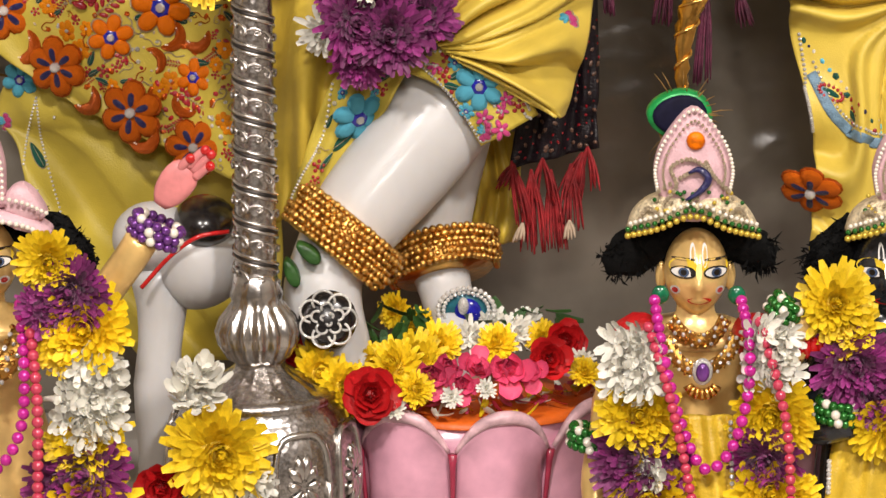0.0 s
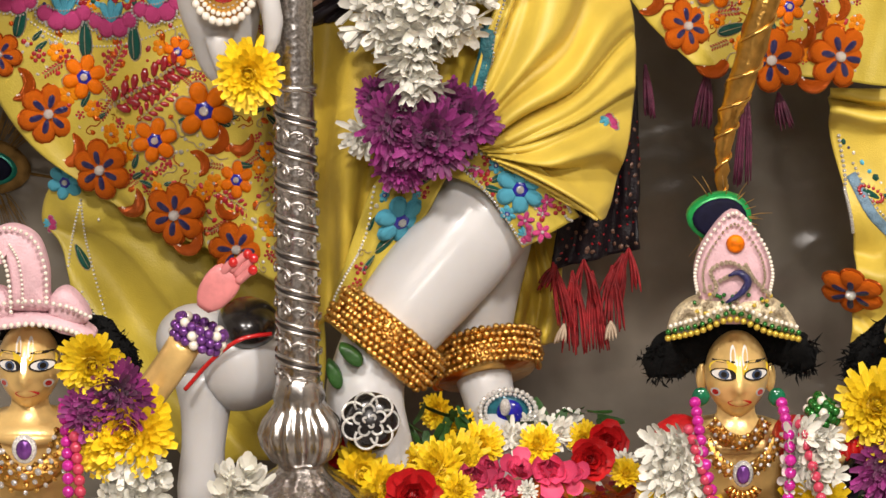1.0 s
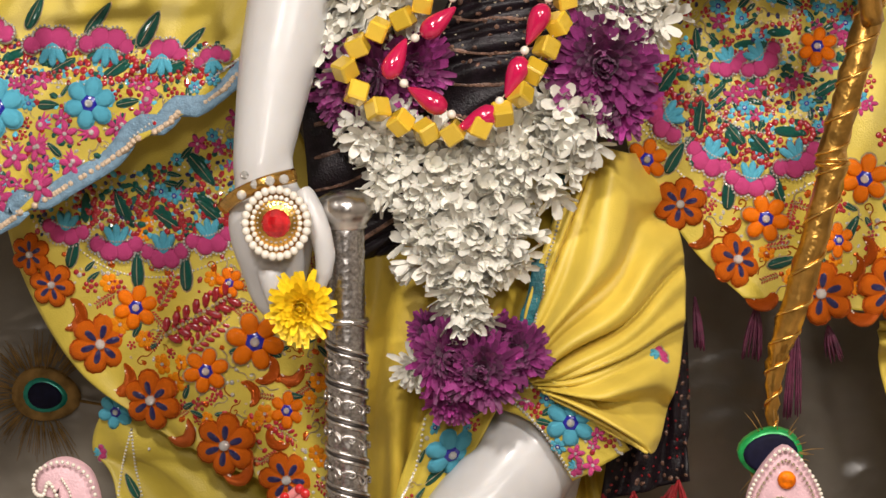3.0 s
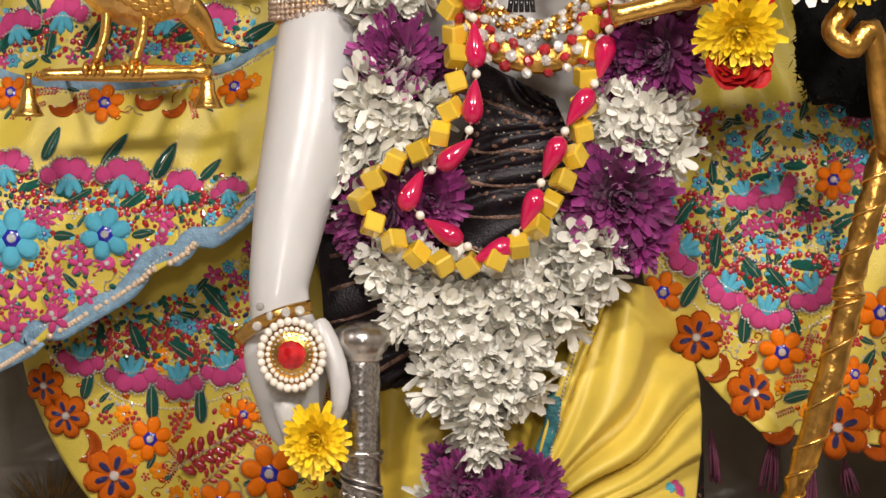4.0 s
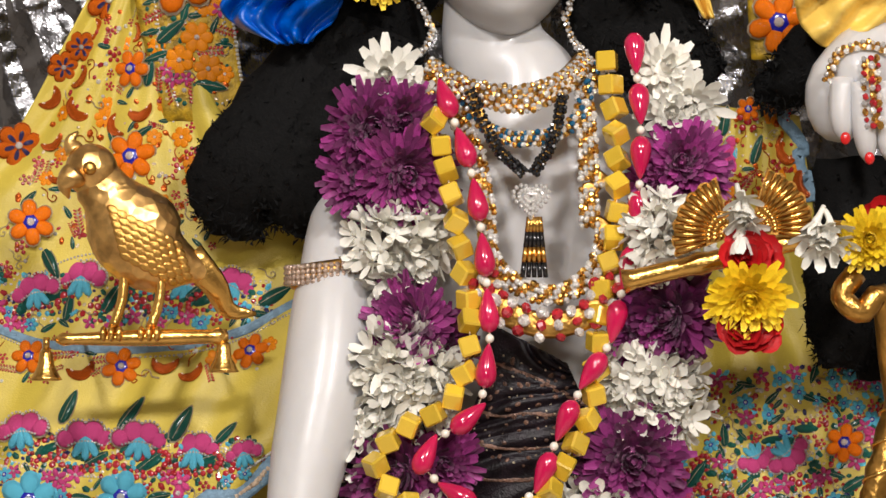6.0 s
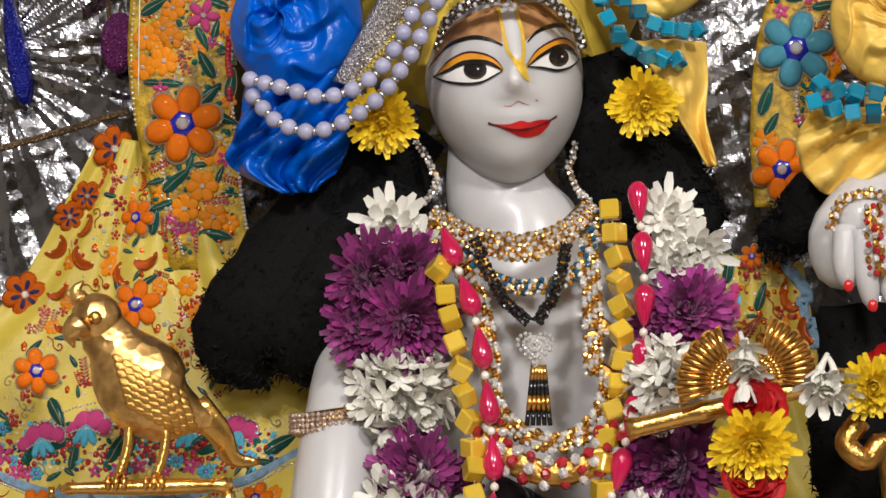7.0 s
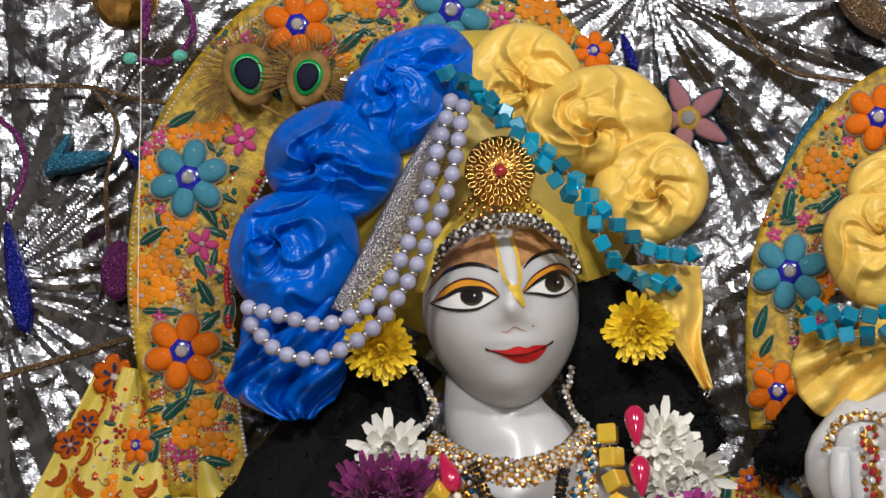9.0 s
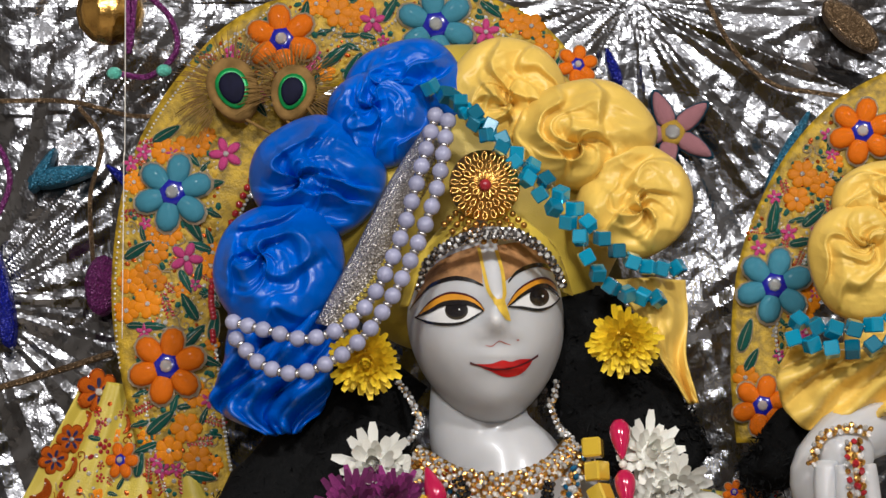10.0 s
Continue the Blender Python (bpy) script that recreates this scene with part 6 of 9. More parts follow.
# ---- garland flowers ----
PURPLE_F = mat("purple chrysanthemum petals", (0.24, 0.022, 0.155), 0.5, 0, 0.35, 60, 0.2, 300, sheen=0.15, spread=0.25, sss=0.05, island=0.55)
YELLOW_F = mat("yellow chrysanthemum petals", (0.88, 0.62, 0.012), 0.5, 0, 0.2, 60, 0.2, 300, spread=0.12, sss=0.1, island=0.15)
WHITE_F = mat("white tuberose petals", (0.76, 0.74, 0.66), 0.45, 0, 0.08, 60, 0.15, 300, spread=0.1, sss=0.2, island=0.12)
RED_F = mat("red rose petals", (0.45, 0.006, 0.008), 0.45, 0, 0.3, 60, 0.2, 300, spread=0.2, island=0.25)
PINK_F = mat("pink rose petals", (0.74, 0.07, 0.17), 0.45, 0, 0.25, 60, 0.2, 300, spread=0.2, sss=0.1, island=0.3)
LEAF_F = mat("fresh green leaves", (0.03, 0.10, 0.018), 0.4, 0, 0.4, 60, 0.3, 300, spread=0.3)


def petal(bm, base, out, up, length, width, curl=0.3, index=0, cup=0.25):
    """One curved petal of three rows; up is the side it curls to."""
    base, out, up = Vector(base), Vector(out).normalized(), Vector(up)
    up = (up - out * up.dot(out)).normalized()
    side = out.cross(up)
    rows = []
    for s, w in ((0, 0.4), (0.35, 0.85), (0.75, 1.0), (1.0, 0.55)):
        c = base + out * (length * s) + up * (length * curl * s * s)
        rows.append([bm.verts.new(c + side * (width * w * k) + up * (abs(k) * width * cup)) for k in (-1, 0, 1)])
    for a, b in zip(rows, rows[1:]):
        for k in (0, 1):
            f = bm.faces.new((a[k], a[k + 1], b[k + 1], b[k]))
            f.material_index = index
            f.smooth = True


def mum(name, material, seed, rings=6, dense=15, width=0.11, wild=0.18):
    """A chrysanthemum, radius 1, looking along local z."""
    rng, bm = random.Random(seed), B()
    for r in range(rings):
        lift = r / (rings - 1)
        tilt = radians(2 + 80 * lift ** 1.1)
        n = max(5, int(dense * (1 - 0.55 * lift)))
        for k in range(n):
            a = (k + 0.5 * r + rng.uniform(-0.25, 0.25)) / n * math.tau
            e = tilt + rng.uniform(-wild, wild)
            out = Vector((math.cos(a) * math.cos(e), math.sin(a) * math.cos(e), math.sin(e)))
            petal(bm, Vector((math.cos(a), math.sin(a), 0)) * (0.20 - 0.12 * lift) + Vector((0, 0, 0.12 + 0.1 * lift)), out, (-math.cos(a) * 0.4, -math.sin(a) * 0.4, 1), (0.90 - 0.34 * lift) * rng.uniform(0.95 - wild, 1.05 + wild * 0.6), width * (1 - 0.35 * lift), rng.uniform(0.22 - wild, 0.22 + wild))
    ball(bm, (0, 0, 0.12), (0.5, 0.5, 0.28), 10, 6)
    return finish(bm, name, (material,), False, recalc=False)


MUM_P, MUM_P2 = mum("purple mum", PURPLE_F, 1, 10, 36, 0.095, 0.24), mum("purple mum", PURPLE_F, 2, 10, 36, 0.095, 0.24)
MUM_Y, MUM_Y2 = mum("yellow mum", YELLOW_F, 3, 8, 24, 0.12), mum("yellow mum", YELLOW_F, 4, 8, 24, 0.12)
MUM_W = mum("white mum", WHITE_F, 5, 5, 14, 0.14)


def floret(name, seed, opened=1.0):
    """A tuberose floret: tube and six petals, length 1 along local z."""
    rng, bm = random.Random(seed), B()
    tube(bm, smooth([(0, 0, 0), (0.03, 0, 0.3), (0, 0, 0.62)], 4), [0.07, 0.08, 0.09, 0.11, 0.14], 7, side=(1, 0, 0))
    for k in range(6):
        a = k / 6 * math.tau + rng.uniform(-0.15, 0.15)
        e = radians(82 - 62 * opened) + rng.uniform(-0.15, 0.15)
        petal(bm, (math.cos(a) * 0.08, math.sin(a) * 0.08, 0.58), (math.cos(a) * math.cos(e), math.sin(a) * math.cos(e), math.sin(e)), (-math.cos(a), -math.sin(a), 0.6), 0.62, 0.15, 0.12)
    for f in bm.faces:
        f.smooth = True
    return finish(bm, name, (WHITE_F,), False, recalc=False)


FLORETS = [floret("tuberose floret", 1, 1.0), floret("tuberose floret", 2, 0.75), floret("tuberose floret", 3, 0.3)]


def rose(name, material, seed, wild=0.2, layers=5):
    rng, bm = random.Random(seed), B()
    for r in range(layers):
        n = 3 + r
        for k in range(n):
            a = (k + 0.4 * r) / n * math.tau + rng.uniform(-wild, wild)
            e = radians(80 - 17 * r) + rng.uniform(-wild, wild) * 0.9
            petal(bm, (math.cos(a) * 0.05 * r, math.sin(a) * 0.05 * r, 0.1), (math.cos(a) * math.cos(e), math.sin(a) * math.cos(e), math.sin(e)), (-math.cos(a), -math.sin(a), 0.3), (0.55 + 0.1 * r) * rng.uniform(1 - wild, 1 + wild * 0.5), 0.24 + 0.07 * r, 0.15 + rng.uniform(-wild, wild) * 0.6, 0, 0.5)
    ball(bm, (0, 0, 0.15), (0.3, 0.3, 0.3), 10, 6)
    return finish(bm, name, (material,), False, recalc=False)


ROSE_R, ROSE_P = rose("red rose", RED_F, 1), rose("pink rose", PINK_F, 2, 0.55, 4)
rngf = random.Random(77)


def bloom(t, name, mesh, place, px, tilt=(0, 0), label=""):
    n = Vector((tilt[0], -1, tilt[1])).normalized()
    return piece(name, mesh, place, t, facing(n, rngf.uniform(0, 6.28)), (px * 0.00052, px * 0.00052, px * 0.00052 * 0.85), label)


def spray(t, centre, rx, rz, n, length=44, seed=1, aim=None, depth=0.022):
    """Tuberose florets crowded on a cushion round the centre."""
    rng, c = random.Random(seed), Vector(centre)
    for k in range(n):
        a, r = k * 2.399, math.sqrt((k + 0.5) / n)
        off = Vector((math.cos(a) * r * rx, 0, math.sin(a) * r * rz)) * 0.00052
        d = Vector((math.cos(a) * r * 1.1, -0.9 + 0.5 * r, math.sin(a) * r * 1.1)) + Vector((rng.uniform(-0.45, 0.45), rng.uniform(-0.3, 0.2), rng.uniform(-0.45, 0.45)))
        if aim:
            d = Vector(aim) + Vector((rng.uniform(-0.4, 0.4), rng.uniform(-0.5, 0.1), rng.uniform(-0.3, 0.3)))
        d.normalize()
        s = length * rng.uniform(0.8, 1.15) * 0.00052
        p = c + off * 0.82 + Vector((0, -depth * math.sqrt(max(0, 1 - r * r)), 0)) - d * s * 0.35
        piece("floret", rng.choice(FLORETS), p, t, facing(d, rng.uniform(0, 6)), s)


garland = thing("flower_garland", (-0.0200, -0.100, 0.4590), "thick garland of white tuberoses and purple chrysanthemums", "garland")
bm = B()
tube(bm, smooth([(-0.1075, -0.030, 1.0153), (-0.1165, -0.050, 0.9316), (-0.1048, -0.070, 0.8389), (-0.1052, -0.090, 0.7174), (-0.1042, -0.100, 0.6369), (-0.0685, -0.100, 0.5664), (-0.0177, -0.100, 0.5264), (0.0424, -0.100, 0.5876), (0.0973, -0.090, 0.6683), (0.1170, -0.080, 0.7439), (0.1351, -0.070, 0.8191), (0.1406, -0.050, 0.9320), (0.1256, -0.030, 1.0257)], 60), 0.0115, 8)
part("cord", bm, WHITE_F, garland)
for k, (c, px) in enumerate((((-0.1360, -0.070, 0.9694), 80), ((-0.1046, -0.080, 0.9307), 82), ((-0.1410, -0.070, 0.9258), 72), ((-0.1053, -0.070, 0.9771), 66), ((-0.0935, -0.090, 0.7932), 78), ((-0.0682, -0.085, 0.7805), 60), ((-0.1044, -0.100, 0.6622), 74), ((-0.0695, -0.090, 0.6670), 66), ((-0.1251, -0.090, 0.6463), 55),
                            ((0.1020, -0.110, 0.6743), 92), ((0.1175, -0.100, 0.6387), 66), ((0.0821, -0.100, 0.6586), 60), ((0.1362, -0.100, 0.8023), 88), ((0.1114, -0.090, 0.7895), 66), ((0.1474, -0.080, 0.9387), 70), ((0.1272, -0.075, 0.9261), 55), ((0.1655, -0.070, 0.9263), 48),
                            ((-0.0374, -0.110, 0.4117), 66), ((-0.0044, -0.115, 0.3998), 66), ((0.0258, -0.100, 0.4132), 58), ((-0.0326, -0.100, 0.3745), 44), ((0.0054, -0.100, 0.4285), 50), ((-0.0534, -0.090, 0.4321), 38))):
    bloom(garland, "purple_mum", (MUM_P, MUM_P2)[k % 2], c, px, (rngf.uniform(-0.4, 0.4), rngf.uniform(-0.3, 0.3)))
for c, px in (((-0.1213, -0.060, 1.0161), 66), ((-0.0956, -0.060, 0.9981), 50), ((0.1300, -0.060, 1.0239), 62), ((0.1531, -0.060, 0.9931), 66), ((0.1349, -0.070, 0.9824), 55), ((-0.0638, -0.085, 0.3979), 44)):
    bloom(garland, "white_mum", MUM_W, c, px, (rngf.uniform(-0.3, 0.3), rngf.uniform(-0.3, 0.3)))
for k, (c, rx, rz, n) in enumerate((((-0.1075, -0.070, 0.8644), 85, 85, 38), ((-0.0958, -0.090, 0.7374), 80, 75, 30), ((-0.1054, -0.090, 0.7578), 75, 60, 22), ((-0.1310, -0.080, 0.6864), 40, 60, 10),
                                    ((-0.0965, -0.100, 0.6142), 55, 50, 22), ((-0.0585, -0.100, 0.5791), 95, 70, 44), ((-0.0177, -0.105, 0.5471), 110, 90, 58), ((0.0374, -0.100, 0.5876), 95, 70, 42), ((0.0723, -0.100, 0.6232), 70, 60, 28), ((-0.0226, -0.100, 0.5060), 110, 60, 40), ((0.1349, -0.075, 0.8802), 60, 50, 16), ((0.1351, -0.070, 0.8446), 70, 40, 14), ((0.0151, -0.095, 0.5160), 60, 50, 16), ((0.1214, -0.070, 0.8502), 60, 70, 18), ((0.1181, -0.095, 0.7450), 80, 55, 28), ((0.1220, -0.095, 0.7120), 85, 50, 28))):
    spray(garland, c, rx, rz, int(n * 0.85), 58, k)
spray(garland, (0.1279, -0.110, 0.8729), 55, 70, 22, 58, 40)
spray(garland, (-0.0226, -0.100, 0.4794), 45, 40, 16, 60, 50, (0, -0.4, -1))
spray(garland, (-0.0173, -0.105, 0.4545), 50, 25, 12, 50, 51, (0, -0.4, -1))

# bead necklaces over the garland
Y_PATH = [(0.0787, -0.080, 1.0303), (0.0862, -0.100, 0.9758), (0.0877, -0.115, 0.8996), (0.0787, -0.120, 0.8343), (0.0733, -0.120, 0.8144), (0.0664, -0.130, 0.7249), (0.0444, -0.140, 0.6753), (0.0200, -0.150, 0.6369), (-0.0169, -0.155, 0.6171), (-0.0565, -0.155, 0.6167), (-0.0966, -0.150, 0.6359), (-0.1244, -0.145, 0.6643), (-0.1074, -0.140, 0.6966), (-0.0629, -0.135, 0.7216), (-0.0444, -0.130, 0.7590), (-0.0429, -0.125, 0.8088), (-0.0443, -0.120, 0.8189), (-0.0598, -0.115, 0.9094), (-0.0758, -0.100, 0.9757)]
strand("yellow_necklace", Y_PATH, "long necklace of yellow glass cubes over the garland", CY_M, 20, 45, None, 0.4, False, 11, True)
R_PATH = [(0.1041, -0.080, 1.0379), (0.1089, -0.105, 0.9655), (0.1047, -0.120, 0.8795), (0.0912, -0.125, 0.8193), (0.0809, -0.130, 0.7772), (0.0564, -0.140, 0.7375), (0.0344, -0.145, 0.6904), (0.0174, -0.150, 0.6508), (-0.0120, -0.155, 0.6250), (-0.0418, -0.155, 0.6382), (-0.0794, -0.150, 0.6649), (-0.0723, -0.145, 0.6896), (-0.0353, -0.140, 0.7195), (-0.0259, -0.135, 0.7691), (-0.0253, -0.130, 0.7940), (-0.0306, -0.125, 0.8591), (-0.0422, -0.115, 0.9296), (-0.0659, -0.095, 0.9963)]
strand("red_necklace", R_PATH, "long necklace of glossy raspberry drops with pearls", DR_M, 19, 92, PEARL_M, 0.42, True, 12)


FACET = random.Random(19)


def jewels(name, points, rows, label, gem=5.5, step=9.5, kinds=(STONE, GOLD), drop=9.5, category="necklace"):
    """A collar of set stones: several rows of small stones in gold."""
    t = thing(name, points[len(points) // 2], label, category)
    path = smooth(points, 60)
    total = sum((b - a).length for a, b in zip(path, path[1:]))
    n = max(3, int(total / (step * 0.00052)))
    for r in range(rows):
        by = [B() for _ in kinds]
        for k in range(n + 1):
            s = min(59.99, k / n * 60)
            q = path[int(s)].lerp(path[int(s) + 1], s % 1)
            way = (path[min(60, int(s) + 1)] - path[int(s)]).normalized()
            down = Vector((way.z, 0, -way.x))
            if down.z > 0:
                down = -down
            q = q + down * (r * drop * 0.00052) + Vector((0, -0.002 * (r % 2), 0))
            bm = by[(k + r) % len(kinds)]
            g = gem * 0.00052 * FACET.uniform(0.85, 1.25)
            ball(bm, q + Vector((FACET.uniform(-1, 1), FACET.uniform(-1, 0.5), FACET.uniform(-1, 1))) * gem * 0.00012, (g, g * 0.8, g * 1.1), 6, 4, Euler((FACET.uniform(-1, 1), FACET.uniform(-1, 1), FACET.uniform(-1, 1))).to_matrix())
        for bm, m in zip(by, kinds):
            if len(bm.verts):
                tagged(part("pave_setting", bm, m, t, shade=False), kind="stuff")
    back = []
    for k, p in enumerate(path):
        way = (path[min(60, k + 1)] - path[max(0, k - 1)]).normalized()
        down = Vector((way.z, 0, -way.x))
        down = -down if down.z > 0 else down
        back.append(p + down * ((rows - 1) * 0.5 * drop * 0.00052) + Vector((0, 0.004, 0)))
    bm = B(); tube(bm, back, max(0.002, (rows - 0.6) * drop * 0.00024), 8, 0.1)
    part("setting", bm, GOLD_DIM, t)
    return t


BLUE_ST = mat("blue stones", (0.01, 0.10, 0.20), 0.12, 0.2, 0.3, 200, coat=0.7)
ONYX = mat("black seed beads", (0.006, 0.006, 0.007), 0.2, 0, 0.2, 100, coat=0.4)
jewels("collar_necklace", [(-0.0807, -0.050, 1.0338), (-0.0432, -0.090, 1.0128), (0.0029, -0.110, 1.0056), (0.0381, -0.090, 1.0195), (0.0584, -0.050, 1.0400)], 6, "wide collar of clear stones set in gold", 5.4, 9.5, (STONE, GOLD), 8.5)
jewels("stone_necklace", [(-0.0644, -0.070, 1.0130), (-0.0225, -0.100, 0.9707), (0.0080, -0.110, 0.9642), (0.0433, -0.100, 0.9758), (0.0686, -0.070, 1.0284)], 3, "necklace of pale stones with blue centres in gold", 5.5, 9.5, (STONE, GOLD, BLUE_ST))
for pts in ([(-0.0853, -0.060, 1.0239), (-0.0378, -0.095, 0.9607), (-0.0232, -0.105, 0.8997), (-0.0144, -0.110, 0.8491), (0.0310, -0.115, 0.8266), (0.0662, -0.110, 0.8544), (0.0696, -0.105, 0.9150), (0.0675, -0.095, 0.9761), (0.0584, -0.060, 1.0290)],):
    jewels("long_stone_necklace", pts, 4, "long broad necklace of clear stones set in gold", 5.6, 9.5, (STONE, GOLD, GOLD, STONE), 9)
jewels("ruby_necklace", [(-0.0217, -0.120, 0.8390), (-0.0065, -0.125, 0.8140), (0.0287, -0.130, 0.8031), (0.0612, -0.125, 0.8142), (0.0712, -0.120, 0.8393)], 3, "gold necklace of red and clear stones with drops", 10, 21, (CRIMSON, STONE), 20)
for pts in ([(-0.0398, -0.115, 1.0028), (-0.0170, -0.118, 0.9548), (0.0073, -0.120, 0.9306)], [(0.0357, -0.115, 0.9978), (0.0273, -0.118, 0.9598), (0.0108, -0.120, 0.9306)]):
    jewels("black_bead_cord", pts, 3, "cord of black seed beads below the collar", 4.5, 8, (ONYX,), 7, "bead cord")
heart = thing("heart_pendant", (0.0113, -0.115, 0.9045), "silver heart pendant with a gold and black bead tassel", "pendant")
bm = B()
for k in range(26):
    a = k / 26 * math.tau
    for r in (1.0, 0.66, 0.32):
        x, z = 16 * math.sin(a) ** 3, 13 * math.cos(a) - 5 * math.cos(2 * a) - 2 * math.cos(3 * a) - math.cos(4 * a)
        ball(bm, Vector((0.0113, -0.118, 0.9055)) + Vector((x * 1.9 * r, -4 + r * 4, z * 1.9 * r)) * 0.00052, (0.0021,) * 3, 7, 5)
part("heart", bm, STONE, heart)
for q, m in ((0, GOLD), (1, ONYX), (2, GOLD), (3, ONYX)):
    bm = B()
    for k in range(5):
        p0 = Vector((0.0143, -0.115, 0.8894)) + Vector(((k - 2) * 9 * (0.5 + q * 0.15), -2, -q * 26)) * 0.00052
        tube(bm, [p0, p0 + Vector(((k - 2) * 1.5, 0, -26)) * 0.00052], 0.0023, 7)
    part("bead_tier", bm, m, heart)

jewels("brow_chain", BROW, 3, "band of silver rhinestones worn across the brow", 4.6, 8, (STONE, SILVER_DARK, SILVER, SILVER_DARK), 7, "headband")
# armlet, bracelet, earrings
armlet = thing("armlet", (-0.1744, -0.045, 0.8387), "broad silver rhinestone armlet on the upper arm", "armlet")
bm = B()
for r in range(4):
    for k in range(44):
        a = k / 44 * math.tau
        ball(bm, Vector((-0.1744, -0.045, 0.8387)) + Vector((math.cos(a) * 74, math.sin(a) * 74, (r - 1.5) * 9 + 5 * math.cos(a))) * 0.00052, (0.0029,) * 3, 7, 5)
tagged(part("pave_setting", bm, mat("champagne stones", (0.62, 0.48, 0.38), 0.18, 0.7, 0.5, 600, 0.6, 800), armlet), kind="stuff")
bm = B()
lathe(bm, [(0.0354, 0), (0.0380, 0.15), (0.0380, 0.85), (0.0354, 1)], (-0.1723, -0.045, 0.8284), (-0.1754, -0.045, 0.8501), 40)
part("band", bm, GOLD_DIM, armlet)
watch = thing("bracelet", (-0.1824, -0.190, 0.5382), "gold bracelet with a round red stone medallion ringed by pearls", "bracelet")
W0 = Vector((-0.1819, -0.190, 0.5382))
for nm, r, cnt, sz, m in (("pearl", 52, 26, 7.6, PEARL_M), ("pearl", 40, 28, 4.6, PEARL_M), ("stone", 30, 24, 4.2, GEM)):
    for k in range(cnt):
        a = k / cnt * math.tau
        piece(nm, m, W0 + Vector((math.cos(a) * r, 0, math.sin(a) * r * 1.08)) * 0.00052, watch, None, sz * 0.00052)
bm = B(); lathe(bm, [(0.0292, 0), (0.0281, 0.5), (0.0156, 1)], W0 + Vector((0, 0.012, 0)), W0 + Vector((0, -0.002, 0)), 36)
part("medallion", bm, GOLD, watch)
bm = B(); ball(bm, W0 + Vector((0, -0.003, 0)), (0.0130, 0.0063, 0.0130), 12, 6)
part("red_stone", bm, mat("red crystal", (0.48, 0.008, 0.012), 0.08, 0, 0.4, 120, coat=0.9), watch, "faceted red crystal", shade=False)
for c, px in (((-0.2003, -0.180, 0.5708), 10), ((-0.2129, -0.178, 0.5617), 9), ((-0.1873, -0.188, 0.5750), 9), ((-0.1750, -0.188, 0.5765), 9), ((-0.2103, -0.178, 0.5790), 8)):
    piece("stone", GEM, c, watch, facing((0, -1, 0)), px * 0.00052)
bm = B(); tube(bm, smooth([(-0.2340, -0.140, 0.5459), (-0.2159, -0.172, 0.5612), (-0.1902, -0.182, 0.5730), (-0.1669, -0.165, 0.5781)], 16), 0.0063, 8, 0.4)
part("chain", bm, GOLD, watch)
for pts in ([(-0.0995, -0.010, 1.0989), (-0.0834, -0.020, 1.0716), (-0.0915, -0.020, 1.0454), (-0.1152, -0.020, 1.0352)], [(0.0456, -0.000, 1.0980), (0.0427, -0.010, 1.0762), (0.0504, -0.010, 1.0550), (0.0607, -0.010, 1.0444)]):
    jewels("earring", pts, 2, "curved silver rhinestone earring against the hair", 4, 8, (STONE, SILVER), 7, "earring")
held = thing("held_flower", (-0.1621, -0.170, 0.4642), "yellow chrysanthemum held in the marble hand", "flower")
bloom(held, "petals", MUM_Y, (-0.1621, -0.170, 0.4627), 56)
for c in ((-0.1302, -0.050, 1.1161), (0.1087, -0.050, 1.1310)):
    ear = thing("ear_flower", c, "yellow chrysanthemum tucked under the turban", "flower", "ear flowers")
    bloom(ear, "petals", MUM_Y2, c, 58, (0.1, -0.3))


# ---- silver mace ----
mace = thing("silver_mace", (-0.1146, -0.150, -0.0688), "tall embossed silver mace leaning beside the statue", "mace")
STAFF_TOP, STAFF_FOOT = Vector((-0.1249, -0.140, 0.5387)), Vector((-0.1215, -0.150, 0.1516))
AX = (STAFF_TOP - STAFF_FOOT).normalized()
bm = B()
tube(bm, L(STAFF_FOOT, STAFF_TOP, 30), [0.0188 - 0.0021 * k / 30 for k in range(31)], 40)
part("shaft", bm, SILVER_MOTTLED, mace)
SIDE_A = AX.cross(Vector((0, 1, 0))).normalized()
SIDE_B = AX.cross(SIDE_A)
RING_AT = Vector((-0.1252, -0.140, 0.4472))
RUN = (RING_AT - STAFF_FOOT).length


def on_shaft(turns, s, out=0.0):
    r = 0.0188 - 0.0021 * s * 0.8 + out
    return STAFF_FOOT + AX * (RUN * s) + (SIDE_A * math.cos(turns * math.tau) + SIDE_B * math.sin(turns * math.tau)) * r


for k, (off, rad) in enumerate(((0.0, 4.0), (0.10, 2.4), (0.20, 4.0))):
    bm = B()
    tube(bm, [on_shaft(-(q / 480 * 9.5 + off), q / 480, 0.0004) for q in range(481)], rad * 0.00052, 6)
    part("spiral_band", bm, SILVER if k != 1 else SILVER_DARK, mace)
bm = B()
tube(bm, smooth([(-1, 0, 0), (-0.3, 0.3, 0.05), (0.4, 0.15, 0.06), (0.75, -0.25, 0.05), (0.35, -0.45, 0.04), (0.1, -0.15, 0.03)], 14), [0.05 + 0.10 * math.sin(math.pi * k / 14) for k in range(15)], 6)
CHASED = finish(bm, "chased leaf", (SILVER,))
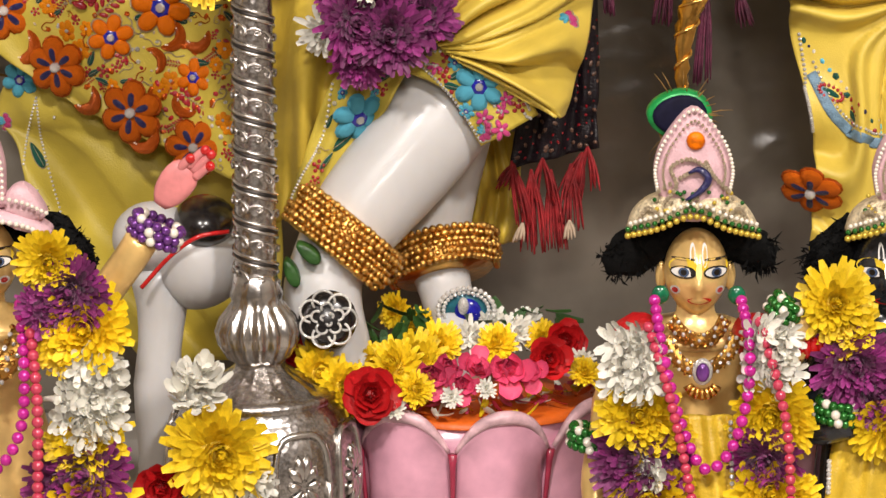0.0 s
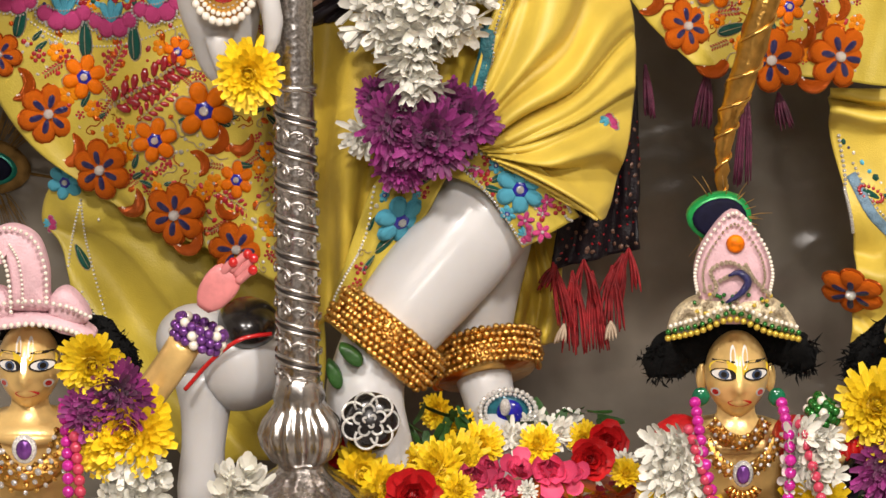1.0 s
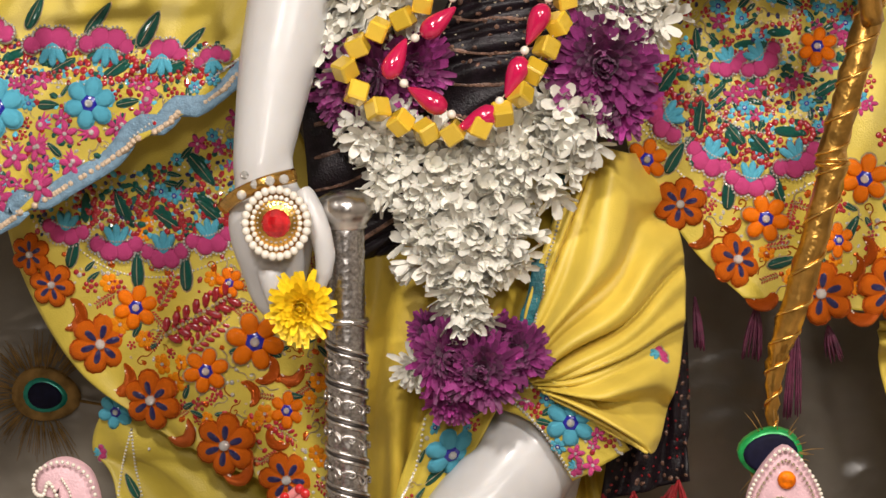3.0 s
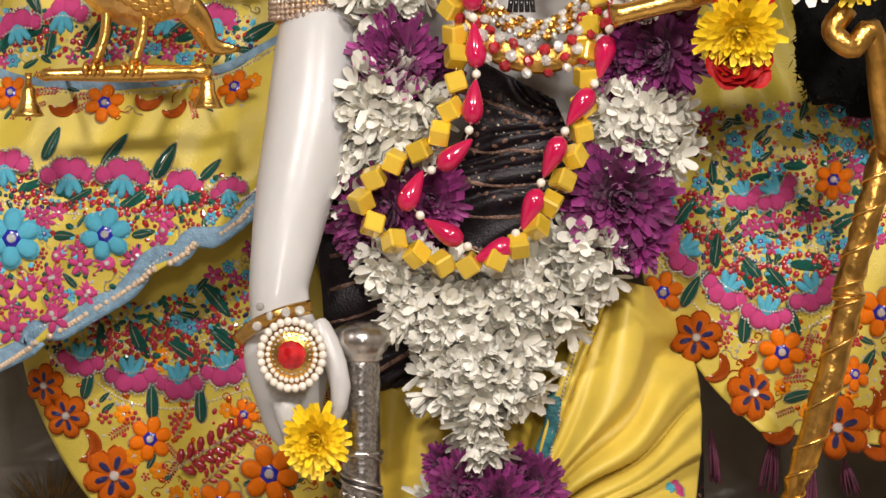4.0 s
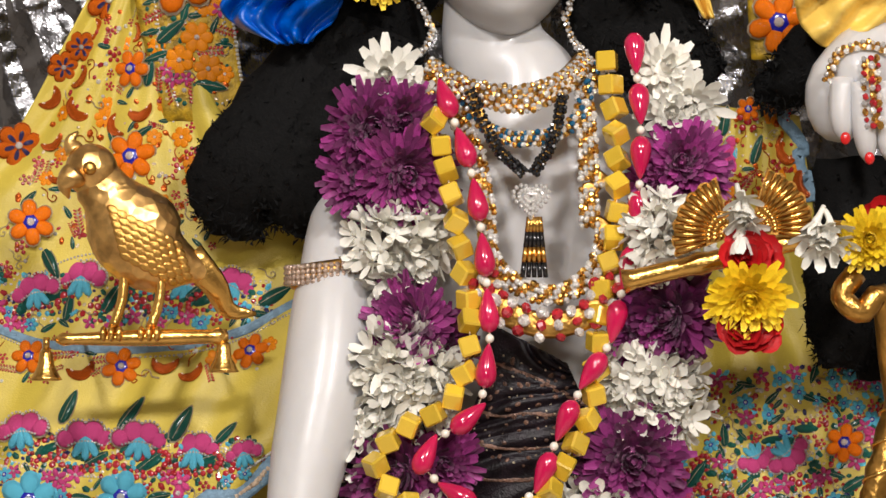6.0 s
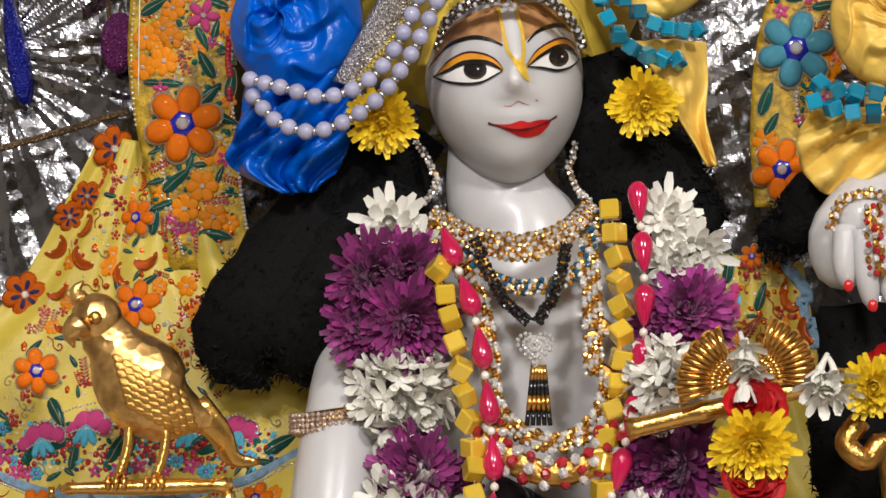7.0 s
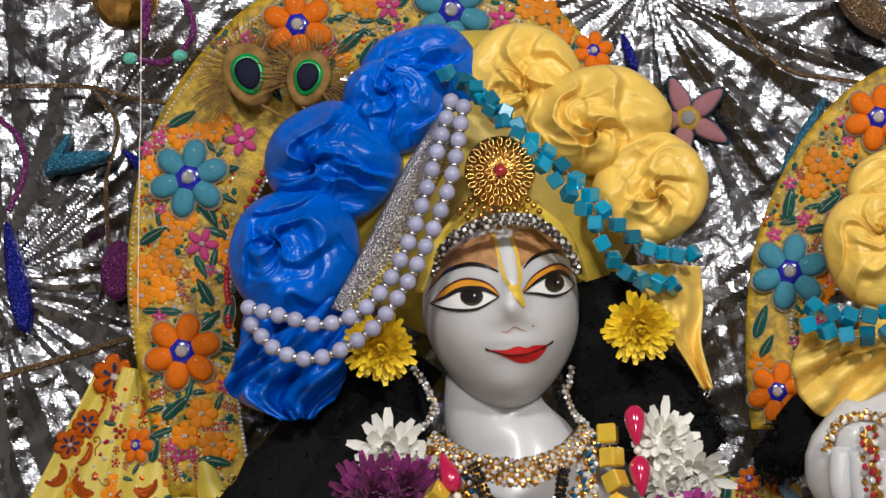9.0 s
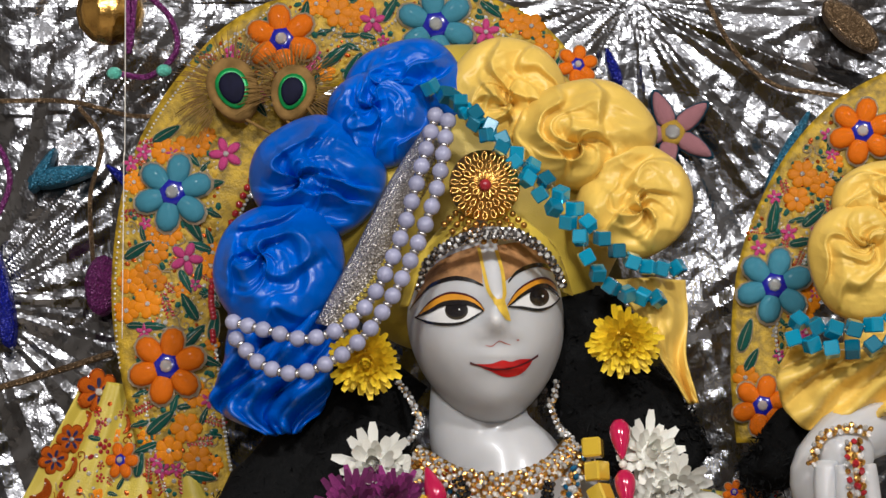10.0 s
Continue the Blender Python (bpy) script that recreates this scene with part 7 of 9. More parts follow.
for k in range(9 * 10):
    turn = k / 10 + 0.045
    s = (turn - 0.58) / 9.5
    if 0 < s < 1:
        p = on_shaft(-turn, s)
        n = (p - (STAFF_FOOT + AX * (RUN * s))).normalized()
        if n.y < 0.35:
            piece("chased_leaf", CHASED, p, mace, facing(n, radians(20 if k % 2 else -20)), 0.0104)
for k in range(14):
    s = k / 14
    for q in range(5):
        a = math.pi * (0.1 + q * 0.2) + k
        p = RING_AT + AX * ((STAFF_TOP - RING_AT).length * (s + 0.03)) + (SIDE_A * math.cos(a) + SIDE_B * -abs(math.sin(a))) * 0.0169
        piece("chased_leaf", CHASED, p, mace, facing(p - (RING_AT + AX * (p - RING_AT).dot(AX)), k * 1.3 + q), 0.0068)
bm = B()
lathe(bm, [(0.0156, 0), (0.0208, 0.2), (0.0219, 0.5), (0.0208, 0.8), (0.0156, 1)], RING_AT - AX * 0.0042, RING_AT + AX * 0.0042, 36)
part("ring", bm, SILVER, mace)
bm = B()
lathe(bm, [(0.0156, 0), (0.0198, 0.08), (0.0188, 0.16), (0.0229, 0.3), (0.0261, 0.55), (0.0229, 0.8), (0.0125, 0.96), (0.0031, 1)], (-0.1250, -0.140, 0.5277), (-0.1254, -0.140, 0.5638), 40, lambda a, h: 1 + (0.03 * math.sin(a * 8) if 0.25 < h < 0.9 else 0))
part("knob", bm, SILVER, mace)
bm = B()
lathe(bm, [(0.0208, 0), (0.0271, 0.06), (0.0344, 0.22), (0.0365, 0.36), (0.0323, 0.5), (0.0261, 0.6), (0.0219, 0.68), (0.0240, 0.75), (0.0198, 0.88), (0.0188, 1.0)], (-0.1192, -0.150, 0.1106), (-0.1223, -0.150, 0.1925), 96, lambda a, h: 1 + (0.07 * math.sin(a * 16) if 0.04 < h < 0.62 else 0.03 * math.sin(a * 10 + h * 30) if h < 0.97 else 0))
part("collar", bm, SILVER, mace)
MH0, MH1 = Vector((-0.1136, -0.150, -0.0715)), Vector((-0.1187, -0.150, 0.1147))
bm = B()
lathe(bm, [(0.0156, 0), (0.0599, 0.10), (0.0792, 0.25), (0.0854, 0.45), (0.0834, 0.62), (0.0740, 0.74), (0.0656, 0.785), (0.0667, 0.80), (0.0667, 0.83), (0.0563, 0.845), (0.0500, 0.87), (0.0344, 0.92), (0.0240, 0.96), (0.0208, 1.0)], MH0, MH1, 72, lambda a, h: 1 + (0.045 * math.sin(a * 18) if 0.845 < h < 0.95 else 0))
part("mace_head", bm, SILVER_MOTTLED, mace)
MAX = (MH1 - MH0).normalized()
MC = MH0.lerp(MH1, 0.47)
for k in range(8):
    a = math.radians(-62 + k * 45 - 90 + 45)
    d = Vector((math.cos(a), math.sin(a), 0))
    if d.y > 0.5:
        continue
    tilt = facing(d + MAX * 0.05)
    m = tilt.to_matrix()
    c = MC + d * 0.0849
    bm = B()
    ring = []
    for q in range(33):
        w = q / 32 * math.tau
        x, y = math.copysign(abs(math.cos(w)) ** 0.6, math.cos(w)) * 50, math.copysign(abs(math.sin(w)) ** 0.6, math.sin(w)) * 86
        rr = math.sqrt(max(0.05, 1 - (y / 150) ** 2))
        u = m @ Vector((0, 1, 0))
        up = MAX
        sd = up.cross(d).normalized()
        ang = x / 163
        ring.append(MC + up * (y * 0.00052) + (d * math.cos(ang) + sd * math.sin(ang)) * (0.0860 * (0.62 + 0.38 * rr)))
    tube(bm, ring, 0.0031, 8)
    part("panel_frame", bm, SILVER, mace)
    for q in range(10):
        w = q / 10 * math.tau
        x, y = math.cos(w) * 24, math.sin(w) * 44
        rr = math.sqrt(max(0.05, 1 - (y / 150) ** 2))
        ang = x / 163
        p = MC + up * (y * 0.00052) + (d * math.cos(ang) + sd * math.sin(ang)) * (0.0854 * (0.62 + 0.38 * rr))
        p0 = MC + up * (y * 0.25 * 0.00052) + (d * math.cos(ang * 0.25) + sd * math.sin(ang * 0.25)) * 0.0865
        bm = B()
        e = p + (p - p0) * 0.35
        tube(bm, smooth([p0, p0.lerp(e, 0.5) + d * 0.001, e], 8), [0.0010, 0.0021, 0.0031, 0.0042, 0.0049, 0.0052, 0.0047, 0.0031, 0.0010], 7, 0.6, d)
        part("petal", bm, SILVER, mace)

# ---- lotus pedestal and the flowers on it ----
LC = Vector((0.0623, -0.030, 0.0581))
lotus = thing("lotus_pedestal", (LC.x, LC.y, -0.06), "pink painted lotus pedestal with crimson veins", "pedestal")
bm = B()
lathe(bm, [(0.10, 0), (0.10, 0.2), (0.118, 0.6), (0.128, 0.97), (0.10, 1.0)], (LC.x, LC.y, -0.06), (LC.x, LC.y, LC.z - 0.004), 48)
part("core", bm, PINK, lotus)
LOTUS_RIM = mat("pale pink chipped rim", (0.66, 0.42, 0.46), 0.4, 0, 0.35, 60, 0.4, 120)
for k in range(9):
    a0 = radians(-114 + k * 40)
    rows, bm = [], B()
    for j in range(15):
        v = j / 14
        row = []
        for i in range(13):
            u = i / 12 * 2 - 1
            w = 0.365 * (1 - 0.12 * v)
            a = a0 + u * w
            edge = 1 - abs(u) ** 2.2
            top = LC.z - 0.006 - 0.022 * abs(u) ** 2.5 + 0.010 * edge
            z = -0.06 + (top + 0.06) * v
            r = 0.118 + 0.020 * edge * math.sin(math.pi * min(1, v * 0.8 + 0.1)) + 0.016 * v ** 5
            row.append(bm.verts.new((LC.x + math.cos(a) * r, LC.y + math.sin(a) * r * 0.95, z)))
        rows.append(row)
    for p, q in zip(rows, rows[1:]):
        for i in range(12):
            bm.faces.new((p[i], p[i + 1], q[i + 1], q[i]))
    pet = part("petal", bm, PINK, lotus, thick=0.006)
    bm = B()
    line = []
    for i in range(25):
        u = i / 24 * 2 - 1
        a = a0 + u * 0.365 * 0.88
        edge = 1 - abs(u) ** 2.2
        r = 0.118 + 0.016 + 0.020 * edge * math.sin(math.pi * 0.9)
        line.append(Vector((LC.x + math.cos(a) * r, LC.y + math.sin(a) * r * 0.95, LC.z - 0.006 - 0.022 * abs(u) ** 2.5 + 0.010 * edge)))
    tube(bm, line, [0.0021 + 0.0047 * math.sin(math.pi * i / 24) for i in range(25)], 8)
    part("rim", bm, LOTUS_RIM, lotus, "pale chipped petal rim")
    a = a0 + radians(20)
    bm = B()
    tube(bm, [Vector((LC.x + math.cos(a) * (0.122 + 0.012 * v), LC.y + math.sin(a) * (0.122 + 0.012 * v) * 0.95, -0.05 + (LC.z - 0.03 + 0.05) * v)) for v in (0, 0.3, 0.6, 0.85, 1.0)], [0.0016, 0.0020, 0.0024, 0.0030, 0.0042], 8)
    part("vein", bm, ROSE_TRIM, lotus, "crimson painted vein")
    bm = B()
    tube(bm, [Vector((LC.x + math.cos(a0) * (0.1385 + 0.001 * v), LC.y + math.sin(a0) * (0.1385 + 0.001 * v) * 0.95, -0.055 + 0.05 * v)) for v in (0, 0.5, 1.0)], [0.0021, 0.0016, 0.0005], 6)
    part("vein", bm, ROSE_TRIM, lotus, "crimson painted vein")
ORANGE_CLOTH = mat("orange silk", (0.70, 0.13, 0.01), 0.45, 0, 0.2, 30, 0.3, 300)
bm = B()
lathe(bm, [(0.02, 1.0), (0.07, 0.9), (0.115, 0.3), (0.130, 0.0), (0.128, -0.08)], (LC.x, LC.y, LC.z - 0.006), (LC.x, LC.y, LC.z + 0.010), 60, lambda a, h: 1 + 0.02 * math.sin(a * 9))
tagged(part("orange_cloth", bm, ORANGE_CLOTH, None), "orange silk cloth spread on the lotus top", "cloth")


def offering(kind, mesh, c, px, label, tilt=(0, 0.9)):
    t = thing(kind, c, label, "flower", "flowers on the lotus")
    bloom(t, "petals", mesh, c, px, tilt)


for c, px in (((-0.0691, -0.135, 0.0962), 44), ((-0.0462, -0.140, 0.0856), 46), ((0.0013, -0.120, 0.0969), 52), ((0.0187, -0.100, 0.1003), 50), ((0.0390, -0.080, 0.1107), 40), ((0.0929, -0.080, 0.1110), 36), ((-0.0218, -0.110, 0.0971), 40), ((0.1344, -0.060, 0.1132), 30), ((-0.0009, -0.020, 0.1305), 30), ((0.0202, -0.030, 0.1194), 28), ((-0.0698, -0.120, 0.1042), 36), ((0.0196, -0.155, 0.0869), 30), ((0.1717, -0.110, 0.0930), 26)):
    offering("yellow_mum", MUM_Y, c, px, "yellow chrysanthemum lying on the lotus top", (rngf.uniform(-0.5, 0.5), rngf.uniform(0.2, 0.9)))
for c, px in (((-0.0206, -0.155, 0.0815), 46), ((0.1392, -0.120, 0.1076), 36), ((0.1545, -0.080, 0.1156), 34), ((-0.0952, -0.100, 0.1074), 34)):
    offering("red_rose", ROSE_R, c, px, "dark red rose lying on the lotus top", (0.1, 0.3))
for c, px in (((0.0330, -0.140, 0.0949), 40), ((0.1000, -0.140, 0.1004), 46), ((0.0598, -0.145, 0.0879), 34), ((0.0748, -0.130, 0.0996), 36), ((0.1179, -0.130, 0.0962), 36), ((0.0470, -0.130, 0.1020), 30)):
    offering("pink_rose", ROSE_P, c, px, "open pink rose lying on the lotus top", (0.1, 0.5))
for c, px in (((0.0698, -0.070, 0.1150), 34), ((0.1085, -0.060, 0.1184), 36), ((0.0880, -0.040, 0.1219), 34), ((0.1192, -0.040, 0.1221), 32), ((0.1694, -0.100, 0.1012), 22), ((0.0523, -0.155, 0.0794), 20), ((0.0824, -0.155, 0.0873), 18), ((0.0022, -0.160, 0.0699), 20)):
    offering("white_flower", MUM_W, c, px, "small white flower lying on the lotus top", (rngf.uniform(-0.5, 0.5), 0.6))
bm = B()
petal(bm, (-0.5, 0, 0), (1, 0, 0), (0, 0, 1), 1.0, 0.22, 0.25)
GREENLEAF = finish(bm, "green leaf", (LEAF_F,))
for k in range(46):
    u = rngf.uniform(0, 1)
    c = Vector((-0.0313, -0.050, 0.1154)).lerp(Vector((0.1612, -0.030, 0.1122)), u) + Vector((0, rngf.uniform(-0.03, 0.03), rngf.uniform(-0.012, 0.022)))
    lf = new("green_leaf", GREENLEAF)
    lf.matrix_world = Matrix.LocRotScale(c, Euler((rngf.uniform(-1, 1), rngf.uniform(-1, 1), rngf.uniform(0, 6.2))), (rngf.uniform(0.02, 0.03),) * 3)
    tagged(lf, "fresh green leaf among the flowers on the lotus", "leaf", "leaves on the lotus")

for mesh_of, m in (("white", WHITE_F), ("yellow", YELLOW_F), ("orange", ORANGE_CLOTH), ("pink", PINK_F)):
    bm = B()
    petal(bm, (-0.5, 0, 0), (1, 0, 0), (0, 0, 1), 1.0, 0.28, 0.35)
    loose = finish(bm, "loose petal", (m,))
    for k in range(26):
        a, r = rngf.uniform(math.pi * 1.02, math.pi * 1.98), rngf.uniform(0.085, 0.128)
        lf = new("loose_petal", loose)
        lf.matrix_world = Matrix.LocRotScale((LC.x + math.cos(a) * r, LC.y + math.sin(a) * r, LC.z + 0.008 - (r - 0.085) * 0.12), Euler((rngf.uniform(-0.6, 0.6), rngf.uniform(-0.6, 0.6), rngf.uniform(0, 6.2))), (rngf.uniform(0.012, 0.02),) * 3)
        tagged(lf, f"loose {mesh_of} petal lying on the lotus top", "petal", "loose petals")

# ---- anklets and foot ornaments ----
GOLD_BEAD = shared_ball("gold bead", GOLD, 8, 6)


def anklet(centre, axis, r, rows, n, px, label, squash=0.85):
    t = thing("anklet", centre, label, "anklet", "anklets")
    ax = Vector(axis).normalized()
    a1 = ax.cross(Vector((0, 1, 0))).normalized()
    b1 = ax.cross(a1)
    bm = B()
    lathe(bm, [(r * 0.93, 0), (r, 0.1), (r, 0.9), (r * 0.93, 1)], Vector(centre) - ax * (rows * px * 0.00046), Vector(centre) + ax * (rows * px * 0.00046), 40)
    part("band", bm, GOLD_DIM, t)
    for q in range(rows):
        for k in range(n):
            a = (k + 0.5 * (q % 2)) / n * math.tau
            d = a1 * math.cos(a) + b1 * math.sin(a)
            if d.y > 0.3:
                continue
            piece("bead", GOLD_BEAD, Vector(centre) + d * (r * (1.02 + 0.05 * (q % 3) + rngf.uniform(-0.03, 0.05))) + ax * ((q - (rows - 1) / 2) * px * 0.00092), t, None, px * rngf.uniform(0.75, 1.25) * 0.00052)


anklet((-0.0482, -0.068, 0.2083), Vector((-0.0310, -0.060, 0.2304)) - Vector((-0.0641, -0.070, 0.1903)), 0.0500, 7, 54, 6.4, "thick gold beaded anklet on the crossed leg")
anklet((0.0416, 0.015, 0.1730), Vector((0.0324, 0.030, 0.2014)) - Vector((0.0460, 0.000, 0.1427)), 0.0479, 6, 50, 6.2, "thick gold beaded anklet on the straight leg")
orn = thing("rose_ornament", (-0.0590, -0.135, 0.1463), "silver and black rose ornament on the marble foot", "ornament")
bm = B(); lathe(bm, [(0.0261, 0), (0.0261, 0.6), (0.0156, 1)], (-0.0590, -0.135, 0.1463), (-0.0583, -0.150, 0.1490), 36)
part("plate", bm, BLACK_P, orn)
for r, n, ph in ((31, 7, 0), (19, 5, 0.4), (8, 3, 0.8)):
    for k in range(n):
        a = k / n * math.tau + ph
        c = Vector((-0.0582, -0.153, 0.1501)) + Vector((math.cos(a) * r, 0, math.sin(a) * r)) * 0.00052
        w = r * 0.62 * 0.00052 * (1.0 if r > 20 else 0.8)
        bm = B()
        tube(bm, [c + Vector((math.cos(q / 12 * math.tau * 0.62 + a - 1.95) * w, 0, math.sin(q / 12 * math.tau * 0.62 + a - 1.95) * w)) for q in range(13)], 0.0013, 6)
        part("silver_petal", bm, STONE, orn)
fea = thing("feather_brooch", (0.0645, -0.030, 0.1330), "oval silver brooch with a blue peacock eye", "brooch")
for r, px, m in ((50, 5, STONE), (40, 4, STONE)):
    bm = B()
    for k in range(30):
        a = k / 30 * math.tau
        ball(bm, Vector((0.0645, -0.045, 0.1361)) + Vector((math.cos(a) * r, 0, math.sin(a) * r * 0.8)) * 0.00052, (px * 0.00052,) * 3, 7, 5)
    part("stone_ring", bm, m, fea)
bm = B(); ball(bm, (0.0645, -0.038, 0.1346), (0.0240, 0.0063, 0.0188), 20, 10)
part("plate", bm, mat("teal enamel", (0.02, 0.13, 0.17), 0.2, 0.2, 0.3, 100, coat=0.5), fea)
bm = B(); ball(bm, (0.0661, -0.044, 0.1348), (0.0125, 0.0052, 0.0125), 16, 8)
part("eye", bm, COBALT, fea, "cobalt enamel eye")
bm = B(); ball(bm, (0.0619, -0.049, 0.1411), (0.0052, 0.0042, 0.0083), 12, 8)
part("stone", bm, STONE, fea)
for c, sp in (((-0.0770, -0.122, 0.2027), 140), ((-0.0924, -0.118, 0.1838), 115)):
    bm = B()
    pillow(bm, petal_outline(radians(sp), -0.0135, 0.0135, 0.0089, 14, 0.5), 0.0015, 0)
    bmesh.ops.transform(bm, matrix=Matrix.Translation(c) @ Matrix.Rotation(radians(90), 4, "X"), verts=bm.verts)
    tagged(part("pasted_leaf", bm, LEAF_F, None), "dark green leaf pasted on the marble foot", "leaf", "pasted leaves")

# ---- parrot on its perch ----
parrot = thing("parrot_figure", (-0.3434, -0.090, 0.7796), "polished gold parrot figure standing on a gold perch", "figurine")
bm = B()
PB = smooth([(-0.3877, -0.090, 0.9274), (-0.3722, -0.090, 0.9095), (-0.3523, -0.085, 0.8816), (-0.3271, -0.080, 0.8536), (-0.2994, -0.075, 0.8435), (-0.2768, -0.070, 0.8358)], 20)
tube(bm, PB, [0.0104, 0.0208, 0.0240, 0.0240, 0.0250, 0.0292, 0.0344, 0.0386, 0.0417, 0.0427, 0.0417, 0.0396, 0.0365, 0.0323, 0.0271, 0.0219, 0.0172, 0.0135, 0.0104, 0.0073, 0.0031], 28, 0.7)
ball(bm, (-0.3859, -0.092, 0.9309), (0.0240, 0.0198, 0.0240), 24, 16)
tube(bm, smooth([(-0.3975, -0.110, 0.9267), (-0.4059, -0.115, 0.9164), (-0.4035, -0.110, 0.9049)], 8), [0.0125, 0.0125, 0.0115, 0.0099, 0.0083, 0.0063, 0.0042, 0.0026, 0.0010], 12)
tube(bm, smooth([(-0.4007, -0.090, 0.9478), (-0.4049, -0.090, 0.9580), (-0.3982, -0.090, 0.9657)], 6), [0.0094, 0.0083, 0.0073, 0.0057, 0.0042, 0.0026, 0.0010], 10)
PARROT_T = bvh_of(bm)
part("body", bm, GOLD_CAST, parrot)
bm = B()
tube(bm, smooth([(-0.2994, -0.075, 0.8537), (-0.2767, -0.070, 0.8282), (-0.2648, -0.060, 0.8051), (-0.2395, -0.055, 0.8015)], 10), [0.0156, 0.0146, 0.0135, 0.0125, 0.0115, 0.0104, 0.0094, 0.0078, 0.0063, 0.0042, 0.0016], 12, 0.4)
part("tail", bm, GOLD, parrot)
bm = B()
pillow(bm, petal_outline(0, -1, 1, 0.75, 10, 0.1), 0.3, 0)
SCALE_M = finish(bm, "scale", (GOLD,))
for j in range(7):
    for i in range(8):
        x0, z0 = -0.3797, 0.9023
        x, z = x0 + (i * 17 + j * 4) * 0.00052, z0 + (j * -14 + (-9 + i * -9)) * 0.00052
        p, n = spot(PARROT_T, x, z)
        if abs(p.x - x) < 0.02 and n.y < -0.25:
            piece("feather", SCALE_M, p, parrot, facing(n, radians(-35)), 0.0063)
for pts in ([(-0.3550, -0.090, 0.8433), (-0.3576, -0.092, 0.8127), (-0.3657, -0.095, 0.7873)], [(-0.3222, -0.090, 0.8408), (-0.3238, -0.092, 0.8128), (-0.3315, -0.095, 0.7874)]):
    bm = B(); tube(bm, smooth(pts, 8), 0.0047, 10)
    for q in (-14, 0, 14):
        ball(bm, Vector(pts[-1]) + Vector((q * 0.00052, -0.006, -0.004)), (0.0036, 0.0073, 0.0073), 10, 8)
    part("leg", bm, GOLD, parrot)
bm = B(); ball(bm, (-0.3844, -0.113, 0.9317), (0.0063, 0.0042, 0.0063), 14, 8)
part("eye", bm, GOLD_DIM, parrot)
perch = thing("perch", (-0.3427, -0.095, 0.7772), "gold perch bar with two small bells hooked on the shawl", "perch")
bm = B(); lathe(bm, [(0.0026, 0), (0.0063, 0.04), (0.0052, 0.1), (0.0073, 0.4), (0.0078, 0.6), (0.0063, 0.9), (0.0083, 0.95), (0.0031, 1)], (-0.4169, -0.095, 0.7779), (-0.2610, -0.095, 0.7815), 20)
part("bar", bm, GOLD, perch)
for c in ((-0.4255, -0.095, 0.7642), (-0.2651, -0.095, 0.7724)):
    bm = B(); lathe(bm, [(0.0031, 1.0), (0.0063, 0.85), (0.0073, 0.5), (0.0125, 0.12), (0.0146, 0.0), (0.0115, -0.02)], Vector(c) - Vector((0, 0, 0.0229)), Vector(c) + Vector((0, 0, 0.0052)), 24)
    part("bell", bm, GOLD, perch)
    bm = B(); tube(bm, [Vector(c) + Vector((0, 0, 0.0042)), Vector(c) + Vector((0, 0, 0.0156))], 0.0031, 8)
    part("hook", bm, GOLD, perch)
for x in (150, 380):
    bm = B(); tube(bm, [Vector((-0.3427, -0.095, 0.7797)) + Vector(((x - 250) * 0.00052, 0, 0)), Vector((-0.3671, 0.090, 0.7763)) + Vector(((x - 250) * 0.00052, 0, 0))], 0.0021, 6)
    part("pin", bm, GOLD, perch)

# ---- flute with two fans, tied flowers ----
# darker gold whose colour holds the brown shade between the fan ribs
GOLD_SHADED = mat("gold with painted brown shade", (0.30, 0.15, 0.03), 0.4, 0.9, 0.4, 80, 0.4, 300)
flute = thing("flute", (0.2013, -0.170, 0.8543), "gold flute with two embossed shell fans", "flute")
bm = B(); tube(bm, smooth([(0.0932, -0.160, 0.8319), (0.1865, -0.170, 0.8543), (0.2696, -0.175, 0.8741), (0.3532, -0.170, 0.8891)], 30), [0.0089 + (0.0021 if k % 7 == 0 else 0) for k in range(31)], 16)
part("tube", bm, GOLD, flute)
for pivot, lo, hi, far in (((0.1878, -0.187, 0.8715), 106, 200, 0.054), ((0.2010, -0.187, 0.8761), -8, 74, 0.058)):
    c = Vector(pivot)
    rim = [c + Vector((math.cos(radians(lo + (hi - lo) * k / 24)), 0, math.sin(radians(lo + (hi - lo) * k / 24)))) * far * (0.94 + 0.06 * abs(math.cos(k * math.pi / 4))) for k in range(25)]
    bm = B()
    front, back = [[bm.verts.new(p + Vector((0, y, 0))) for p in [c] + rim] for y in (0, 0.005)]
    bm.faces.new(front)
    bm.faces.new(back[::-1])
    for k in range(26):
        bm.faces.new((front[k], back[k], back[(k + 1) % 26], front[(k + 1) % 26]))
    part("fan_plate", bm, GOLD_SHADED, flute, "gold fan plate with brown shade in its colour", shade=False)
    for k in range(11):
        a = radians(lo + 5 + (hi - lo - 10) * k / 10)
        d = Vector((math.cos(a), 0, math.sin(a)))
        bm = B()
        tube(bm, [c + d * far * 0.45, c + d * far * 0.7 + Vector((0, -0.003, 0)), c + d * far * 0.95], [0.0012, 0.0024, 0.0028], 7)
        part("rib", bm, GOLD, flute)
    bm = B()
    for ring in range(4):
        for k in range(2 + ring * 2):
            a = radians(lo + 8 + (hi - lo - 16) * (k + 0.5) / (2 + ring * 2))
            ball(bm, c + Vector((math.cos(a), 0, math.sin(a))) * far * (0.10 + 0.10 * ring), (0.0028, 0.002, 0.0028), 8, 5)
    tagged(part("scale_relief", bm, GOLD, flute), kind="stuff")
tie = thing("flute_garland", (0.1978, -0.190, 0.8224), "small red and yellow flower tassel tied to the flute", "garland")
